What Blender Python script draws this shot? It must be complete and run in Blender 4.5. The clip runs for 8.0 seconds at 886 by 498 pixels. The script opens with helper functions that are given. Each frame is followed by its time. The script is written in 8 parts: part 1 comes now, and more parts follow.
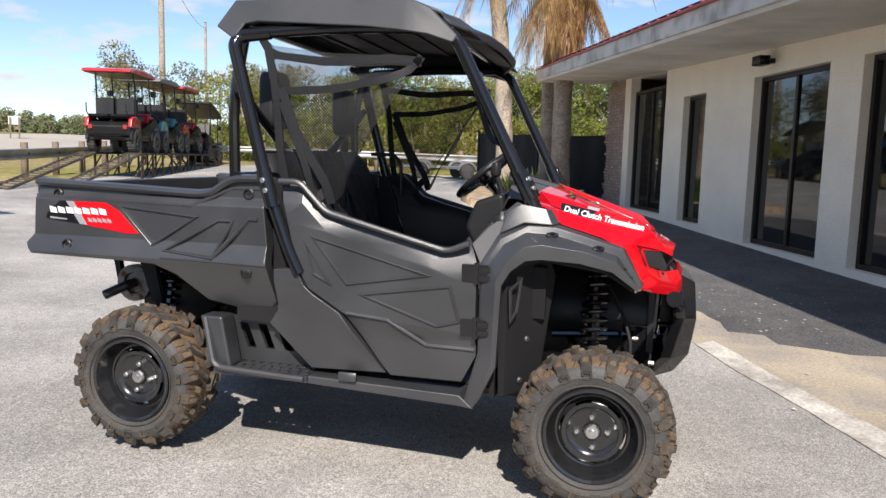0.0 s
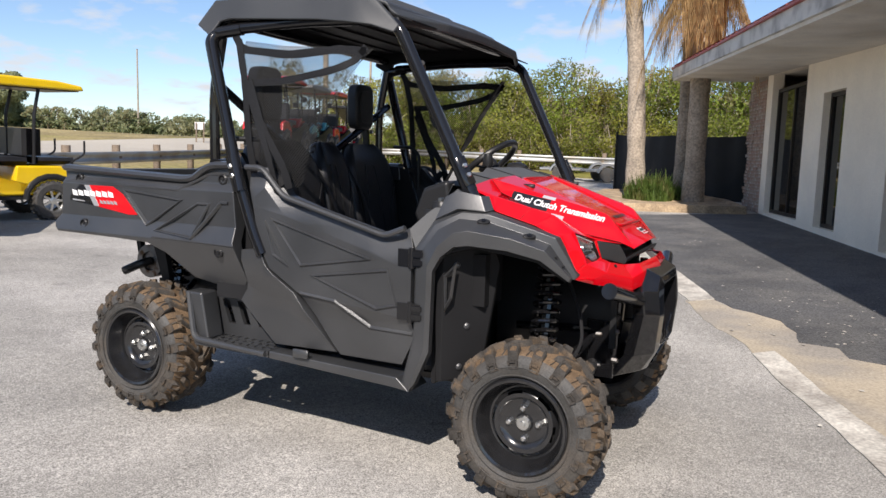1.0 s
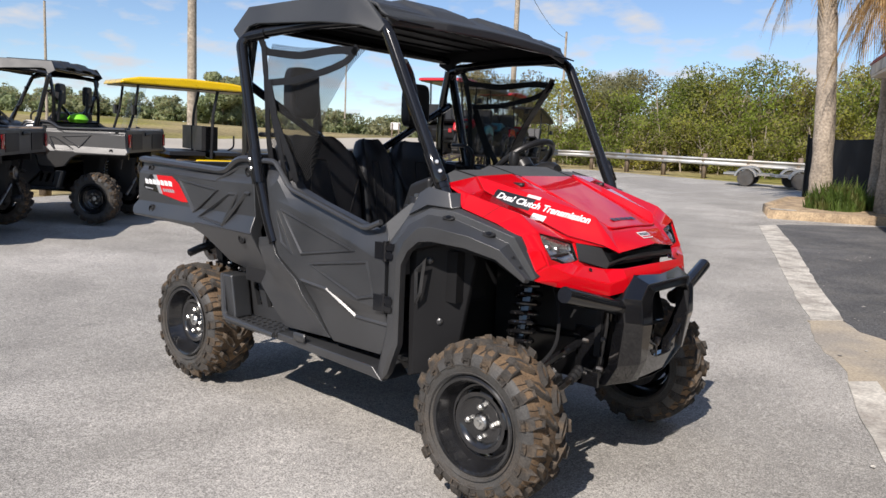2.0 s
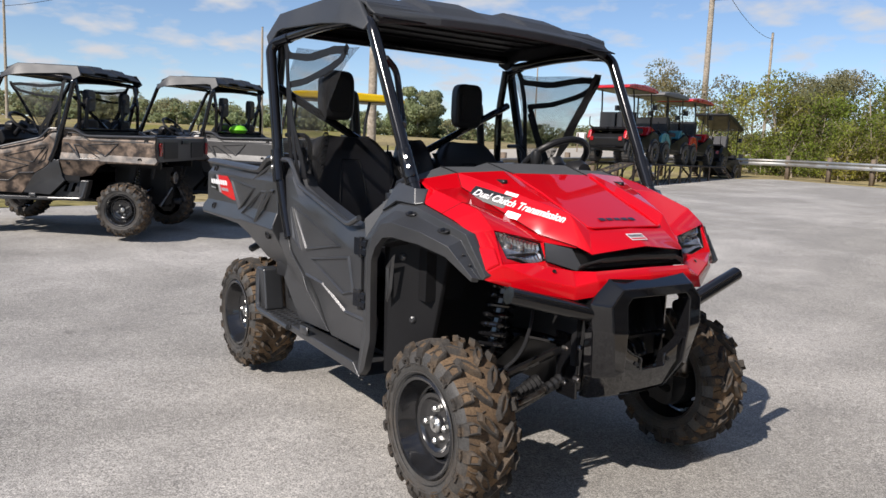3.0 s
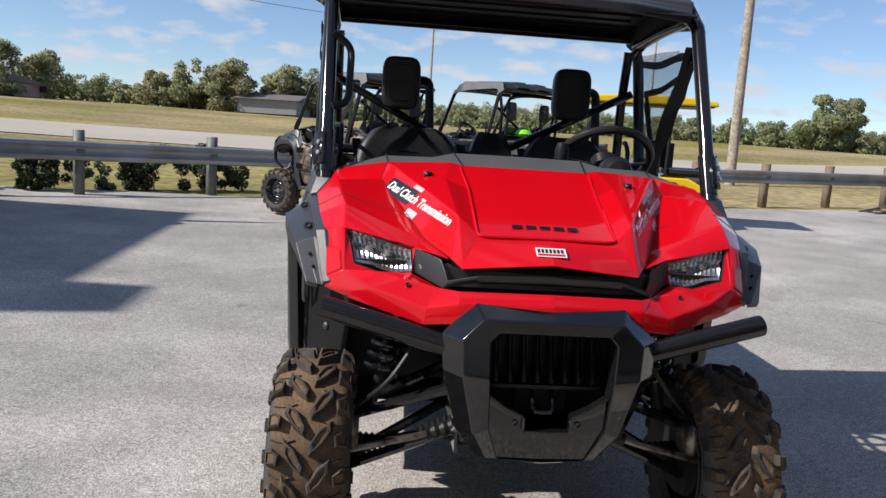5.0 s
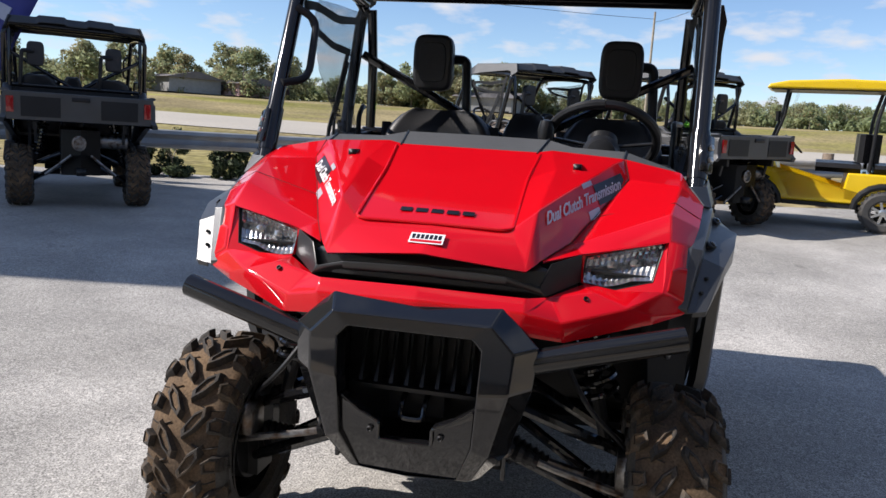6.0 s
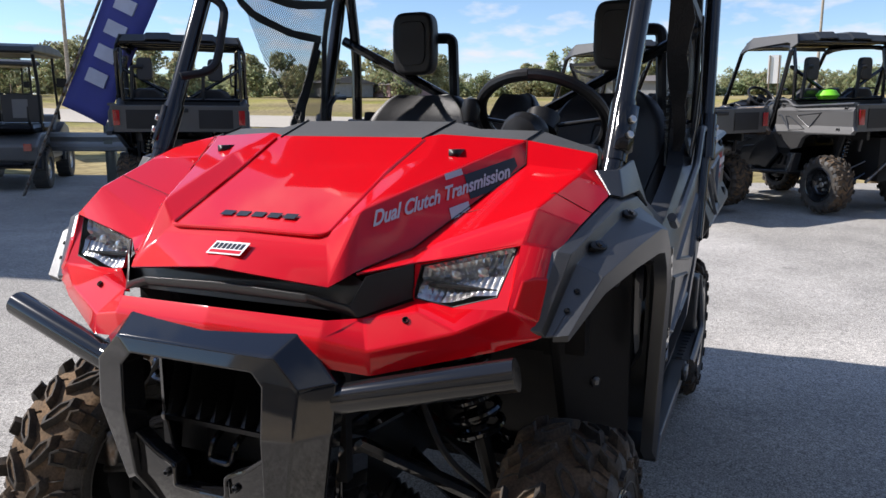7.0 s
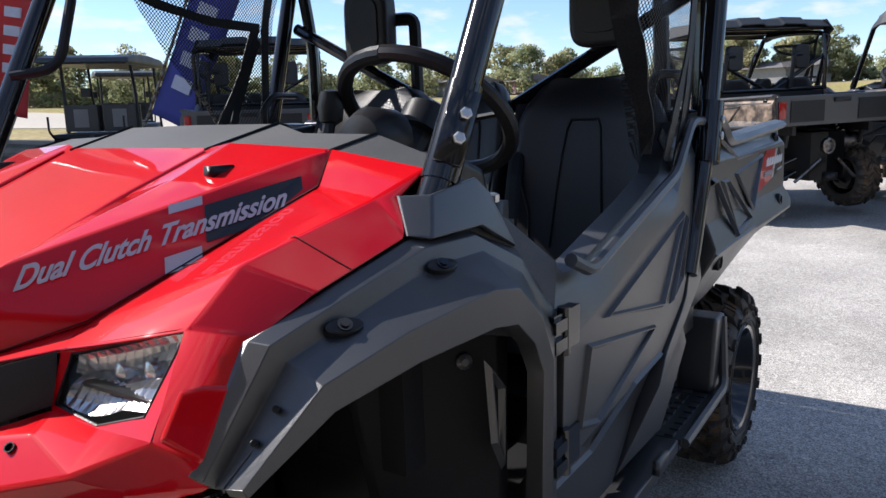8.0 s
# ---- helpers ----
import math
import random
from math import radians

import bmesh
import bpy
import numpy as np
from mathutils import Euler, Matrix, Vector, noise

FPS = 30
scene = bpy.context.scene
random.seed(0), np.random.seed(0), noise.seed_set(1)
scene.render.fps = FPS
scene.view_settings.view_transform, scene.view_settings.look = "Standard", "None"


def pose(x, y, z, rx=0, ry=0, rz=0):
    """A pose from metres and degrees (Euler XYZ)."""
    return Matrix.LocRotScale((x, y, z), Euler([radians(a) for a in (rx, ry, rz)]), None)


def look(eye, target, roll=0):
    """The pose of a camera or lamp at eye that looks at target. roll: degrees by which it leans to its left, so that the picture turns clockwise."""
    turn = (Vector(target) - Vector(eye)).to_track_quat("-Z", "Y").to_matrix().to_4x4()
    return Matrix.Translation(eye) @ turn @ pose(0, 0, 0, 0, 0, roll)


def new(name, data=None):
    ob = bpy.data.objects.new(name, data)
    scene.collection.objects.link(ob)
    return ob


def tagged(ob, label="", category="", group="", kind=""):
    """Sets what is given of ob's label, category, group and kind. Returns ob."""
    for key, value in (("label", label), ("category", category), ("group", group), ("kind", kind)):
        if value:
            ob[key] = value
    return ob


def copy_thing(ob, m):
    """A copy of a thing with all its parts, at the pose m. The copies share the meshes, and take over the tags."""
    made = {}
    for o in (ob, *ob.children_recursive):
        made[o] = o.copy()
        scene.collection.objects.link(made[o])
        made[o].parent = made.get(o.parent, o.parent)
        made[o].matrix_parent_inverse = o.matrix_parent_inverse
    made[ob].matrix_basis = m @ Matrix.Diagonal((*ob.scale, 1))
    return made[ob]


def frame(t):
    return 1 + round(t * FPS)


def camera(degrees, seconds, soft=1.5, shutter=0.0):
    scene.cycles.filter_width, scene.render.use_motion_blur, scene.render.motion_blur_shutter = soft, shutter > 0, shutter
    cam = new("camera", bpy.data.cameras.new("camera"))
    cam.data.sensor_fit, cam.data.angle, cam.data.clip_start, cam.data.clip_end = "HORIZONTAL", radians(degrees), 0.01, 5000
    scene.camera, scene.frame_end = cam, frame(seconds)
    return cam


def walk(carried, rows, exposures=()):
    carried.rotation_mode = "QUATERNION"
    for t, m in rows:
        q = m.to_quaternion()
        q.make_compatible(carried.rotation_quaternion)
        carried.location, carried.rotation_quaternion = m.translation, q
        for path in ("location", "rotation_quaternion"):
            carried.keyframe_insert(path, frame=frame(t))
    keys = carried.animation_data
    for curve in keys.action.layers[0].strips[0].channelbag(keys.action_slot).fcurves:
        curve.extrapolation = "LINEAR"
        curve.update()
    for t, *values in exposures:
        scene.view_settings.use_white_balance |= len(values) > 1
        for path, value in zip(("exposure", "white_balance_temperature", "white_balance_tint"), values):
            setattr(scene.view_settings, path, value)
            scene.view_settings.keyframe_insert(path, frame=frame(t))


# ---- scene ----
cam = camera(61.2, 8.0)
PATH = [
    (0, (1.064, -3.475, 1.346), (0.608, -1.542, 1.106), 1.5),
    (0.5, (1.477, -3.392, 1.32), (0.832, -1.514, 1.083), 1.5),
    (1, (1.877, -3.245, 1.304), (1.018, -1.455, 1.063), 1.7),
    (1.5, (2.237, -3.028, 1.311), (1.162, -1.36, 1.061), 2.2),
    (2, (2.598, -2.818, 1.318), (1.311, -1.308, 1.061), 2.6),
    (2.2, (2.708, -2.697, 1.295), (1.343, -1.258, 1.04), 2.8),
    (3.3, (3.213, -1.917, 1.295), (1.5, -0.914, 1.049), 2.1),
    (3.5, (3.24, -1.739, 1.274), (1.477, -0.825, 1.031), 2.1),
    (4, (3.285, -1.324, 1.28), (1.426, -0.626, 1.046), 2.4),
    (4.5, (3.315, -0.913, 1.297), (1.382, -0.456, 1.062), 3.1),
    (4.7, (3.292, -0.747, 1.292), (1.339, -0.395, 1.041), 3.4),
    (5.8, (3.082, 0.253, 1.307), (1.129, -0.05, 0.995), 3.7),
    (6, (2.987, 0.393, 1.284), (1.052, -0.002, 0.967), 3.5),
    (6.5, (2.743, 0.702, 1.283), (0.863, 0.109, 0.949), 2.1),
    (7, (2.440, 0.986, 1.282), (0.638, 0.195, 0.934), 0.0),
    (7.5, (2.045, 1.165, 1.272), (0.328, 0.200, 0.925), -1.7),
    (8, (1.636, 1.260, 1.274), (0.001, 0.163, 0.924), -1.8),
]
walk(cam, [(t, look(eye, target, roll)) for t, eye, target, roll in PATH],
     exposures=[(0, 0.62, 6650, 13), (1, 0.50, 6650, 13), (2, 0.37, 6600, 13), (3.5, 0.27, 6560, 13), (4.5, 0.28, 6520, 13), (6, 0.53, 6400, 13), (7, 0.67, 6350, 13), (8, 0.87, 6300, 13)])

# ---- world, sun ----
world = bpy.data.worlds.new("sky")
scene.world = world
world.use_nodes = True
SUN_EL, SUN_AZ = radians(40.5), radians(164.5)
_n, _l = world.node_tree.nodes, world.node_tree.links
_sky = _n.new("ShaderNodeTexSky")
_sky.sky_type = "NISHITA"
_sky.sun_disc = False
_sky.sun_elevation, _sky.sun_rotation = SUN_EL, SUN_AZ
_sky.air_density, _sky.dust_density, _sky.ozone_density = 0.9, 0.0, 2.0
# scattered fair-weather clouds, thicker towards the horizon
_tc = _n.new("ShaderNodeTexCoord")
_sep = _n.new("ShaderNodeSeparateXYZ")
_l.new(_tc.outputs["Generated"], _sep.inputs[0])
_addz = _n.new("ShaderNodeMath"); _addz.operation = "ADD"; _addz.inputs[1].default_value = 0.22
_l.new(_sep.outputs["Z"], _addz.inputs[0])
_dx = _n.new("ShaderNodeMath"); _dx.operation = "DIVIDE"
_dy = _n.new("ShaderNodeMath"); _dy.operation = "DIVIDE"
_l.new(_sep.outputs["X"], _dx.inputs[0]); _l.new(_addz.outputs[0], _dx.inputs[1])
_l.new(_sep.outputs["Y"], _dy.inputs[0]); _l.new(_addz.outputs[0], _dy.inputs[1])
_cmb = _n.new("ShaderNodeCombineXYZ")
_l.new(_dx.outputs[0], _cmb.inputs[0]); _l.new(_dy.outputs[0], _cmb.inputs[1])
_no = _n.new("ShaderNodeTexNoise")
_no.inputs["Scale"].default_value, _no.inputs["Detail"].default_value, _no.inputs["Roughness"].default_value = 4.6, 8, 0.52
_l.new(_cmb.outputs[0], _no.inputs["Vector"])
_ramp = _n.new("ShaderNodeValToRGB")
_ramp.color_ramp.elements[0].position, _ramp.color_ramp.elements[0].color = 0.50, (0, 0, 0, 1)
_ramp.color_ramp.elements[1].position, _ramp.color_ramp.elements[1].color = 0.70, (1, 1, 1, 1)
_l.new(_no.outputs["Fac"], _ramp.inputs[0])
_mix = _n.new("ShaderNodeMixRGB")
_mix.inputs[2].default_value = (5.2, 5.45, 5.8, 1)
_blue = _n.new("ShaderNodeMixRGB"); _blue.blend_type = "MULTIPLY"
_blue.inputs[0].default_value, _blue.inputs[2].default_value = 1.0, (0.86, 0.92, 1.0, 1)
_l.new(_sky.outputs[0], _blue.inputs[1])
_l.new(_ramp.outputs[0], _mix.inputs[0]); _l.new(_blue.outputs[0], _mix.inputs[1])
_bg = _n["Background"]
_bg.inputs["Strength"].default_value = 0.102
_l.new(_mix.outputs[0], _bg.inputs["Color"])

sun = new("sun", bpy.data.lights.new("sun", "SUN"))
sun.data.energy, sun.data.angle, sun.data.color = 4.4, radians(0.6), (1.0, 0.945, 0.87)
_dirn = Vector((math.sin(SUN_AZ) * math.cos(SUN_EL), math.cos(SUN_AZ) * math.cos(SUN_EL), math.sin(SUN_EL)))
sun.matrix_world = look(_dirn * 60, (0, 0, 0))

# ---- materials ----


def material(name, color, rough=0.5, metal=0.0, grain=0.0, grain_scale=400.0, mottle=0.12, mottle_scale=3.0, coat=0.0,
             second=None, second_amount=0.5, second_scale=2.0, bump_dist=0.002, spec=0.5):
    """A surface: base colour, broad mottling, fine grain with relief, and a second colour in patches."""
    m = bpy.data.materials.new(name)
    m.use_nodes = True
    n, l = m.node_tree.nodes, m.node_tree.links
    b = n["Principled BSDF"]
    b.inputs["Roughness"].default_value, b.inputs["Metallic"].default_value = rough, metal
    b.inputs["Coat Weight"].default_value, b.inputs["Coat Roughness"].default_value = coat, 0.03
    b.inputs["Specular IOR Level"].default_value = spec
    tc = n.new("ShaderNodeTexCoord")
    n1 = n.new("ShaderNodeTexNoise")
    n1.inputs["Scale"].default_value, n1.inputs["Detail"].default_value = mottle_scale, 6
    l.new(tc.outputs["Object"], n1.inputs["Vector"])
    n2 = n.new("ShaderNodeTexNoise")
    n2.inputs["Scale"].default_value, n2.inputs["Detail"].default_value = grain_scale, 3
    l.new(tc.outputs["Object"], n2.inputs["Vector"])
    base = n.new("ShaderNodeMixRGB")
    base.inputs[1].default_value = (*color, 1)
    base.inputs[2].default_value = (*(second or color), 1)
    if second:
        r = n.new("ShaderNodeValToRGB")
        n3 = n.new("ShaderNodeTexNoise")
        n3.inputs["Scale"].default_value, n3.inputs["Detail"].default_value = second_scale, 8
        l.new(tc.outputs["Object"], n3.inputs["Vector"])
        r.color_ramp.elements[0].position, r.color_ramp.elements[1].position = 0.62 - second_amount * 0.4, 0.75 - second_amount * 0.3
        l.new(n3.outputs["Fac"], r.inputs[0]); l.new(r.outputs[0], base.inputs[0])
    else:
        base.inputs[0].default_value = 0
    mr = n.new("ShaderNodeMapRange")
    mr.inputs["From Min"].default_value, mr.inputs["From Max"].default_value = 0.3, 0.7
    mr.inputs["To Min"].default_value, mr.inputs["To Max"].default_value = 1 - mottle, 1 + mottle
    l.new(n1.outputs["Fac"], mr.inputs["Value"])
    mg = n.new("ShaderNodeMapRange")
    mg.inputs["From Min"].default_value, mg.inputs["From Max"].default_value = 0.3, 0.7
    mg.inputs["To Min"].default_value, mg.inputs["To Max"].default_value = 1 - grain, 1 + grain
    l.new(n2.outputs["Fac"], mg.inputs["Value"])
    mm = n.new("ShaderNodeMath"); mm.operation = "MULTIPLY"
    l.new(mr.outputs[0], mm.inputs[0]); l.new(mg.outputs[0], mm.inputs[1])
    mul = n.new("ShaderNodeVectorMath"); mul.operation = "SCALE"
    l.new(base.outputs[0], mul.inputs[0]); l.new(mm.outputs[0], mul.inputs["Scale"])
    l.new(mul.outputs[0], b.inputs["Base Color"])
    rr = n.new("ShaderNodeMapRange")
    rr.inputs["From Min"].default_value, rr.inputs["From Max"].default_value = 0.3, 0.7
    rr.inputs["To Min"].default_value, rr.inputs["To Max"].default_value = max(rough * 0.85, 0.02), min(rough * 1.15, 1)
    l.new(n1.outputs["Fac"], rr.inputs["Value"]); l.new(rr.outputs[0], b.inputs["Roughness"])
    if grain > 0:
        bp = n.new("ShaderNodeBump")
        bp.inputs["Strength"].default_value, bp.inputs["Distance"].default_value = min(1, grain * 2), bump_dist
        l.new(n2.outputs["Fac"], bp.inputs["Height"]); l.new(bp.outputs[0], b.inputs["Normal"])
    return m


def glass(name, color=(0.9, 0.95, 0.95), rough=0.02, mixin=0.85):
    """A clear pane: mostly see-through, with a glossy face."""
    m = bpy.data.materials.new(name)
    m.use_nodes = True
    n, l = m.node_tree.nodes, m.node_tree.links
    b = n["Principled BSDF"]
    b.inputs["Base Color"].default_value = (*color, 1)
    b.inputs["Roughness"].default_value = rough
    b.inputs["Alpha"].default_value = 1 - mixin
    return m


M_PLASTIC = material("moulded_plastic", (0.033, 0.034, 0.036), 0.36, grain=0.25, grain_scale=900, mottle=0.18, mottle_scale=4, bump_dist=0.0005, spec=1.0)
M_ROOF = material("roof_plastic", (0.036, 0.039, 0.043), 0.52, grain=0.25, grain_scale=700, mottle=0.15, bump_dist=0.0006)
M_COWL = material("cowl_plastic", (0.082, 0.084, 0.086), 0.62, grain=0.3, grain_scale=700, mottle=0.12, bump_dist=0.0006, spec=0.3)
M_DARK = material("black_plastic", (0.018, 0.018, 0.019), 0.36, grain=0.2, grain_scale=500, bump_dist=0.0006, spec=0.3)
M_GRILLE = material("satin_black_plastic", (0.018, 0.018, 0.019), 0.34, grain=0.2, grain_scale=700, bump_dist=0.0004, spec=0.7)
M_LINER = material("liner_plastic", (0.013, 0.013, 0.014), 0.55, grain=0.15, grain_scale=500, bump_dist=0.0006, spec=0.15)
M_RED = material("red_paint", (0.60, 0.002, 0.008), 0.50, mottle=0.04, coat=1.0, grain=0.0, spec=0.04)
M_GLOSS = material("black_enamel", (0.008, 0.008, 0.009), 0.05, mottle=0.2, coat=0.30, grain=0.0, spec=0.6)
M_TUBE = material("black_tube_paint", (0.010, 0.010, 0.011), 0.11, mottle=0.2, coat=0.15, spec=0.5)
M_RIM = material("rim_paint", (0.014, 0.014, 0.015), 0.22, mottle=0.25, mottle_scale=14, coat=0.6)
M_TYRE = material("tyre_rubber", (0.058, 0.056, 0.053), 0.62, grain=0.3, grain_scale=160, mottle=0.25, mottle_scale=8,
                  second=(0.060, 0.052, 0.044), second_amount=0.45, second_scale=7)
M_TREAD = material("muddy_tread", (0.090, 0.064, 0.044), 0.9, grain=0.3, grain_scale=160, mottle=0.3, mottle_scale=12,
                   second=(0.150, 0.100, 0.060), second_amount=0.55, second_scale=8, bump_dist=0.0012, spec=0.2)
M_LUG = material("dusty_lug", (0.050, 0.045, 0.040), 0.8, grain=0.3, grain_scale=160, mottle=0.3, mottle_scale=14,
                 second=(0.095, 0.070, 0.048), second_amount=0.38, second_scale=16, bump_dist=0.001, spec=0.3)
M_CHROME = material("zinc_bolt", (0.58, 0.58, 0.56), 0.32, metal=1.0, grain=0.05, grain_scale=200)
M_STEEL = material("dull_steel", (0.26, 0.25, 0.24), 0.42, metal=1.0, grain=0.15, grain_scale=120, second=(0.10, 0.06, 0.035), second_amount=0.4, second_scale=20)
M_SEAT = material("vinyl", (0.017, 0.017, 0.019), 0.42, grain=0.25, grain_scale=350, bump_dist=0.001)
M_WEB = material("webbing", (0.012, 0.012, 0.013), 0.5, grain=0.5, grain_scale=220, bump_dist=0.0015, spec=0.35)
M_WHITE = material("white_print", (0.78, 0.78, 0.78), 0.4, mottle=0.03)
M_SILVER = material("silver_print", (0.52, 0.53, 0.55), 0.35, metal=0.5, mottle=0.05)
M_DECALRED = material("red_print", (0.60, 0.006, 0.012), 0.3, mottle=0.04, coat=0.4)
M_DECALBLK = material("black_print", (0.008, 0.008, 0.010), 0.3, mottle=0.05, coat=0.4)
M_SEAM = material("seam_shadow_gap", (0.045, 0.003, 0.004), 0.8, mottle=0.1)
M_LENS = glass("clear_lens", (0.05, 0.06, 0.06), 0.02, 0.90)
M_REFL = material("reflector", (0.56, 0.56, 0.57), 0.24, metal=0.9, mottle=0.2, mottle_scale=40)
M_TAIL = material("red_lens", (0.35, 0.005, 0.008), 0.15, coat=0.8)
M_YELLOW = material("yellow_paint", (0.80, 0.52, 0.004), 0.3, mottle=0.06, coat=0.5)
M_TEAL = material("teal_paint", (0.06, 0.26, 0.30), 0.3, mottle=0.06, coat=0.5)
M_CARTRED = material("cart_red", (0.50, 0.008, 0.012), 0.28, mottle=0.06, coat=0.6)
M_GREY = material("grey_plastic", (0.16, 0.155, 0.15), 0.45, grain=0.1, grain_scale=300, mottle=0.08)
M_CAMO = material("camouflage", (0.20, 0.145, 0.105), 0.5, grain=0.25, grain_scale=30, mottle=0.45, mottle_scale=7,
                  second=(0.030, 0.022, 0.018), second_amount=0.5, second_scale=9)
M_GREEN = material("green_plastic", (0.22, 0.70, 0.03), 0.4, mottle=0.05)
M_ASPHALT = material("asphalt", (0.313, 0.299, 0.274), 0.9, grain=0.62, grain_scale=160, mottle=0.12, mottle_scale=2.2,
                     second=(0.42, 0.40, 0.37), second_amount=0.42, second_scale=0.5, bump_dist=0.0014, spec=0.3)


def stain(m, scale, lo, hi, dark):
    """Sparse darker spots over a material's own colour."""
    n, l = m.node_tree.nodes, m.node_tree.links
    b = n["Principled BSDF"]
    src = b.inputs["Base Color"].links[0].from_socket
    tc, no, rp, mx = n.new("ShaderNodeTexCoord"), n.new("ShaderNodeTexNoise"), n.new("ShaderNodeMapRange"), n.new("ShaderNodeVectorMath")
    no.inputs["Scale"].default_value, no.inputs["Detail"].default_value = scale, 5
    l.new(tc.outputs["Object"], no.inputs["Vector"]); l.new(no.outputs["Fac"], rp.inputs["Value"])
    rp.inputs["From Min"].default_value, rp.inputs["From Max"].default_value = lo, hi
    rp.inputs["To Min"].default_value, rp.inputs["To Max"].default_value = 1.0, dark
    mx.operation = "SCALE"
    l.new(src, mx.inputs[0]); l.new(rp.outputs[0], mx.inputs["Scale"]); l.new(mx.outputs[0], b.inputs["Base Color"])


def aggregate(m, scale, lo, hi):
    """Stones of the paving mix: each cell its own shade."""
    n, l = m.node_tree.nodes, m.node_tree.links
    b = n["Principled BSDF"]
    src = b.inputs["Base Color"].links[0].from_socket
    tc, vo, rp, mx = n.new("ShaderNodeTexCoord"), n.new("ShaderNodeTexVoronoi"), n.new("ShaderNodeMapRange"), n.new("ShaderNodeVectorMath")
    vo.inputs["Scale"].default_value = scale
    l.new(tc.outputs["Object"], vo.inputs["Vector"]); l.new(vo.outputs["Color"], rp.inputs["Value"])
    rp.inputs["To Min"].default_value, rp.inputs["To Max"].default_value = lo, hi
    mx.operation = "SCALE"
    l.new(src, mx.inputs[0]); l.new(rp.outputs[0], mx.inputs["Scale"]); l.new(mx.outputs[0], b.inputs["Base Color"])


aggregate(M_ASPHALT, 90.0, 0.74, 1.26)
aggregate(M_ASPHALT, 30.0, 0.93, 1.07)
stain(M_ASPHALT, 4.0, 0.66, 0.74, 0.72)
stain(M_ASPHALT, 0.9, 0.58, 0.70, 0.86)
M_ASPHALT2 = material("dark_asphalt", (0.100, 0.100, 0.102), 0.85, grain=0.4, grain_scale=70, mottle=0.25, mottle_scale=0.6,
                      second=(0.125, 0.123, 0.12), second_amount=0.5, second_scale=2.4, bump_dist=0.006, spec=0.3)
aggregate(M_ASPHALT2, 75.0, 0.65, 1.35)
M_CONCRETE = material("sandy_concrete", (0.42, 0.36, 0.275), 0.92, grain=0.2, grain_scale=60, mottle=0.15, mottle_scale=0.9,
                      second=(0.32, 0.29, 0.25), second_amount=0.5, second_scale=1.7, bump_dist=0.005, spec=0.2)
M_CURB = material("worn_line", (0.56, 0.53, 0.47), 0.9, grain=0.25, grain_scale=50, mottle=0.15, second=(0.38, 0.35, 0.31), second_amount=0.5, second_scale=5, bump_dist=0.004, spec=0.2)
M_ROAD = material("highway", (0.44, 0.40, 0.335), 0.9, grain=0.1, grain_scale=8, mottle=0.08, mottle_scale=0.1, spec=0.2)
M_GRASS = material("grass_ground", (0.24, 0.225, 0.055), 0.95, grain=0.4, grain_scale=4, mottle=0.3, mottle_scale=0.15,
                   second=(0.29, 0.235, 0.12), second_amount=0.7, second_scale=0.08, bump_dist=0.05, spec=0.1)
M_BLADE = material("grass_blade", (0.13, 0.20, 0.04), 0.7, mottle=0.4, mottle_scale=5, second=(0.17, 0.17, 0.05), second_amount=0.4, second_scale=3)
M_STUCCO = material("stucco", (0.90, 0.82, 0.69), 0.9, grain=0.12, grain_scale=90, mottle=0.06, mottle_scale=1.5, bump_dist=0.003, spec=0.2)
M_SOFFIT = material("soffit_paint", (0.70, 0.66, 0.59), 0.85, grain=0.06, grain_scale=40, mottle=0.12, second=(0.58, 0.53, 0.45), second_amount=0.35, second_scale=1.5)
M_FASCIA = material("fascia_paint", (0.60, 0.58, 0.54), 0.7, mottle=0.12, mottle_scale=2, second=(0.34, 0.32, 0.30), second_amount=0.4, second_scale=2.5)
M_REDROOF = material("red_roof_metal", (0.33, 0.055, 0.045), 0.5, mottle=0.15, mottle_scale=2)
M_BRONZE = material("bronze_frame", (0.030, 0.022, 0.018), 0.4, metal=0.4, mottle=0.1)
M_WINDOW = material("dark_glass", (0.008, 0.009, 0.010), 0.03, mottle=0.02, spec=0.9)
M_BRICK = material("stone_brick", (0.42, 0.35, 0.28), 0.9, grain=0.3, grain_scale=60, mottle=0.3, mottle_scale=7, second=(0.50, 0.46, 0.41), second_amount=0.5, second_scale=5, bump_dist=0.004)
_n, _l = M_BRICK.node_tree.nodes, M_BRICK.node_tree.links
_oi, _mx = _n.new("ShaderNodeObjectInfo"), _n.new("ShaderNodeMixRGB")
_mx.inputs[2].default_value = (0.34, 0.13, 0.085, 1)
_src = _n["Principled BSDF"].inputs["Base Color"].links[0].from_socket
_mp = _n.new("ShaderNodeMath"); _mp.operation = "MULTIPLY"; _mp.inputs[1].default_value = 0.50
_l.new(_oi.outputs["Random"], _mp.inputs[0]); _l.new(_mp.outputs[0], _mx.inputs[0])
_l.new(_src, _mx.inputs[1]); _l.new(_mx.outputs[0], _n["Principled BSDF"].inputs["Base Color"])
M_MORTAR = material("mortar", (0.30, 0.28, 0.25), 0.95, grain=0.2, grain_scale=90)
M_GALV = material("galvanised_steel", (0.36, 0.37, 0.37), 0.5, metal=0.7, mottle=0.15, mottle_scale=2, second=(0.30, 0.28, 0.25), second_amount=0.4, second_scale=1.5)
M_POST = material("weathered_post", (0.19, 0.145, 0.105), 0.9, grain=0.3, grain_scale=30, mottle=0.25, mottle_scale=3)
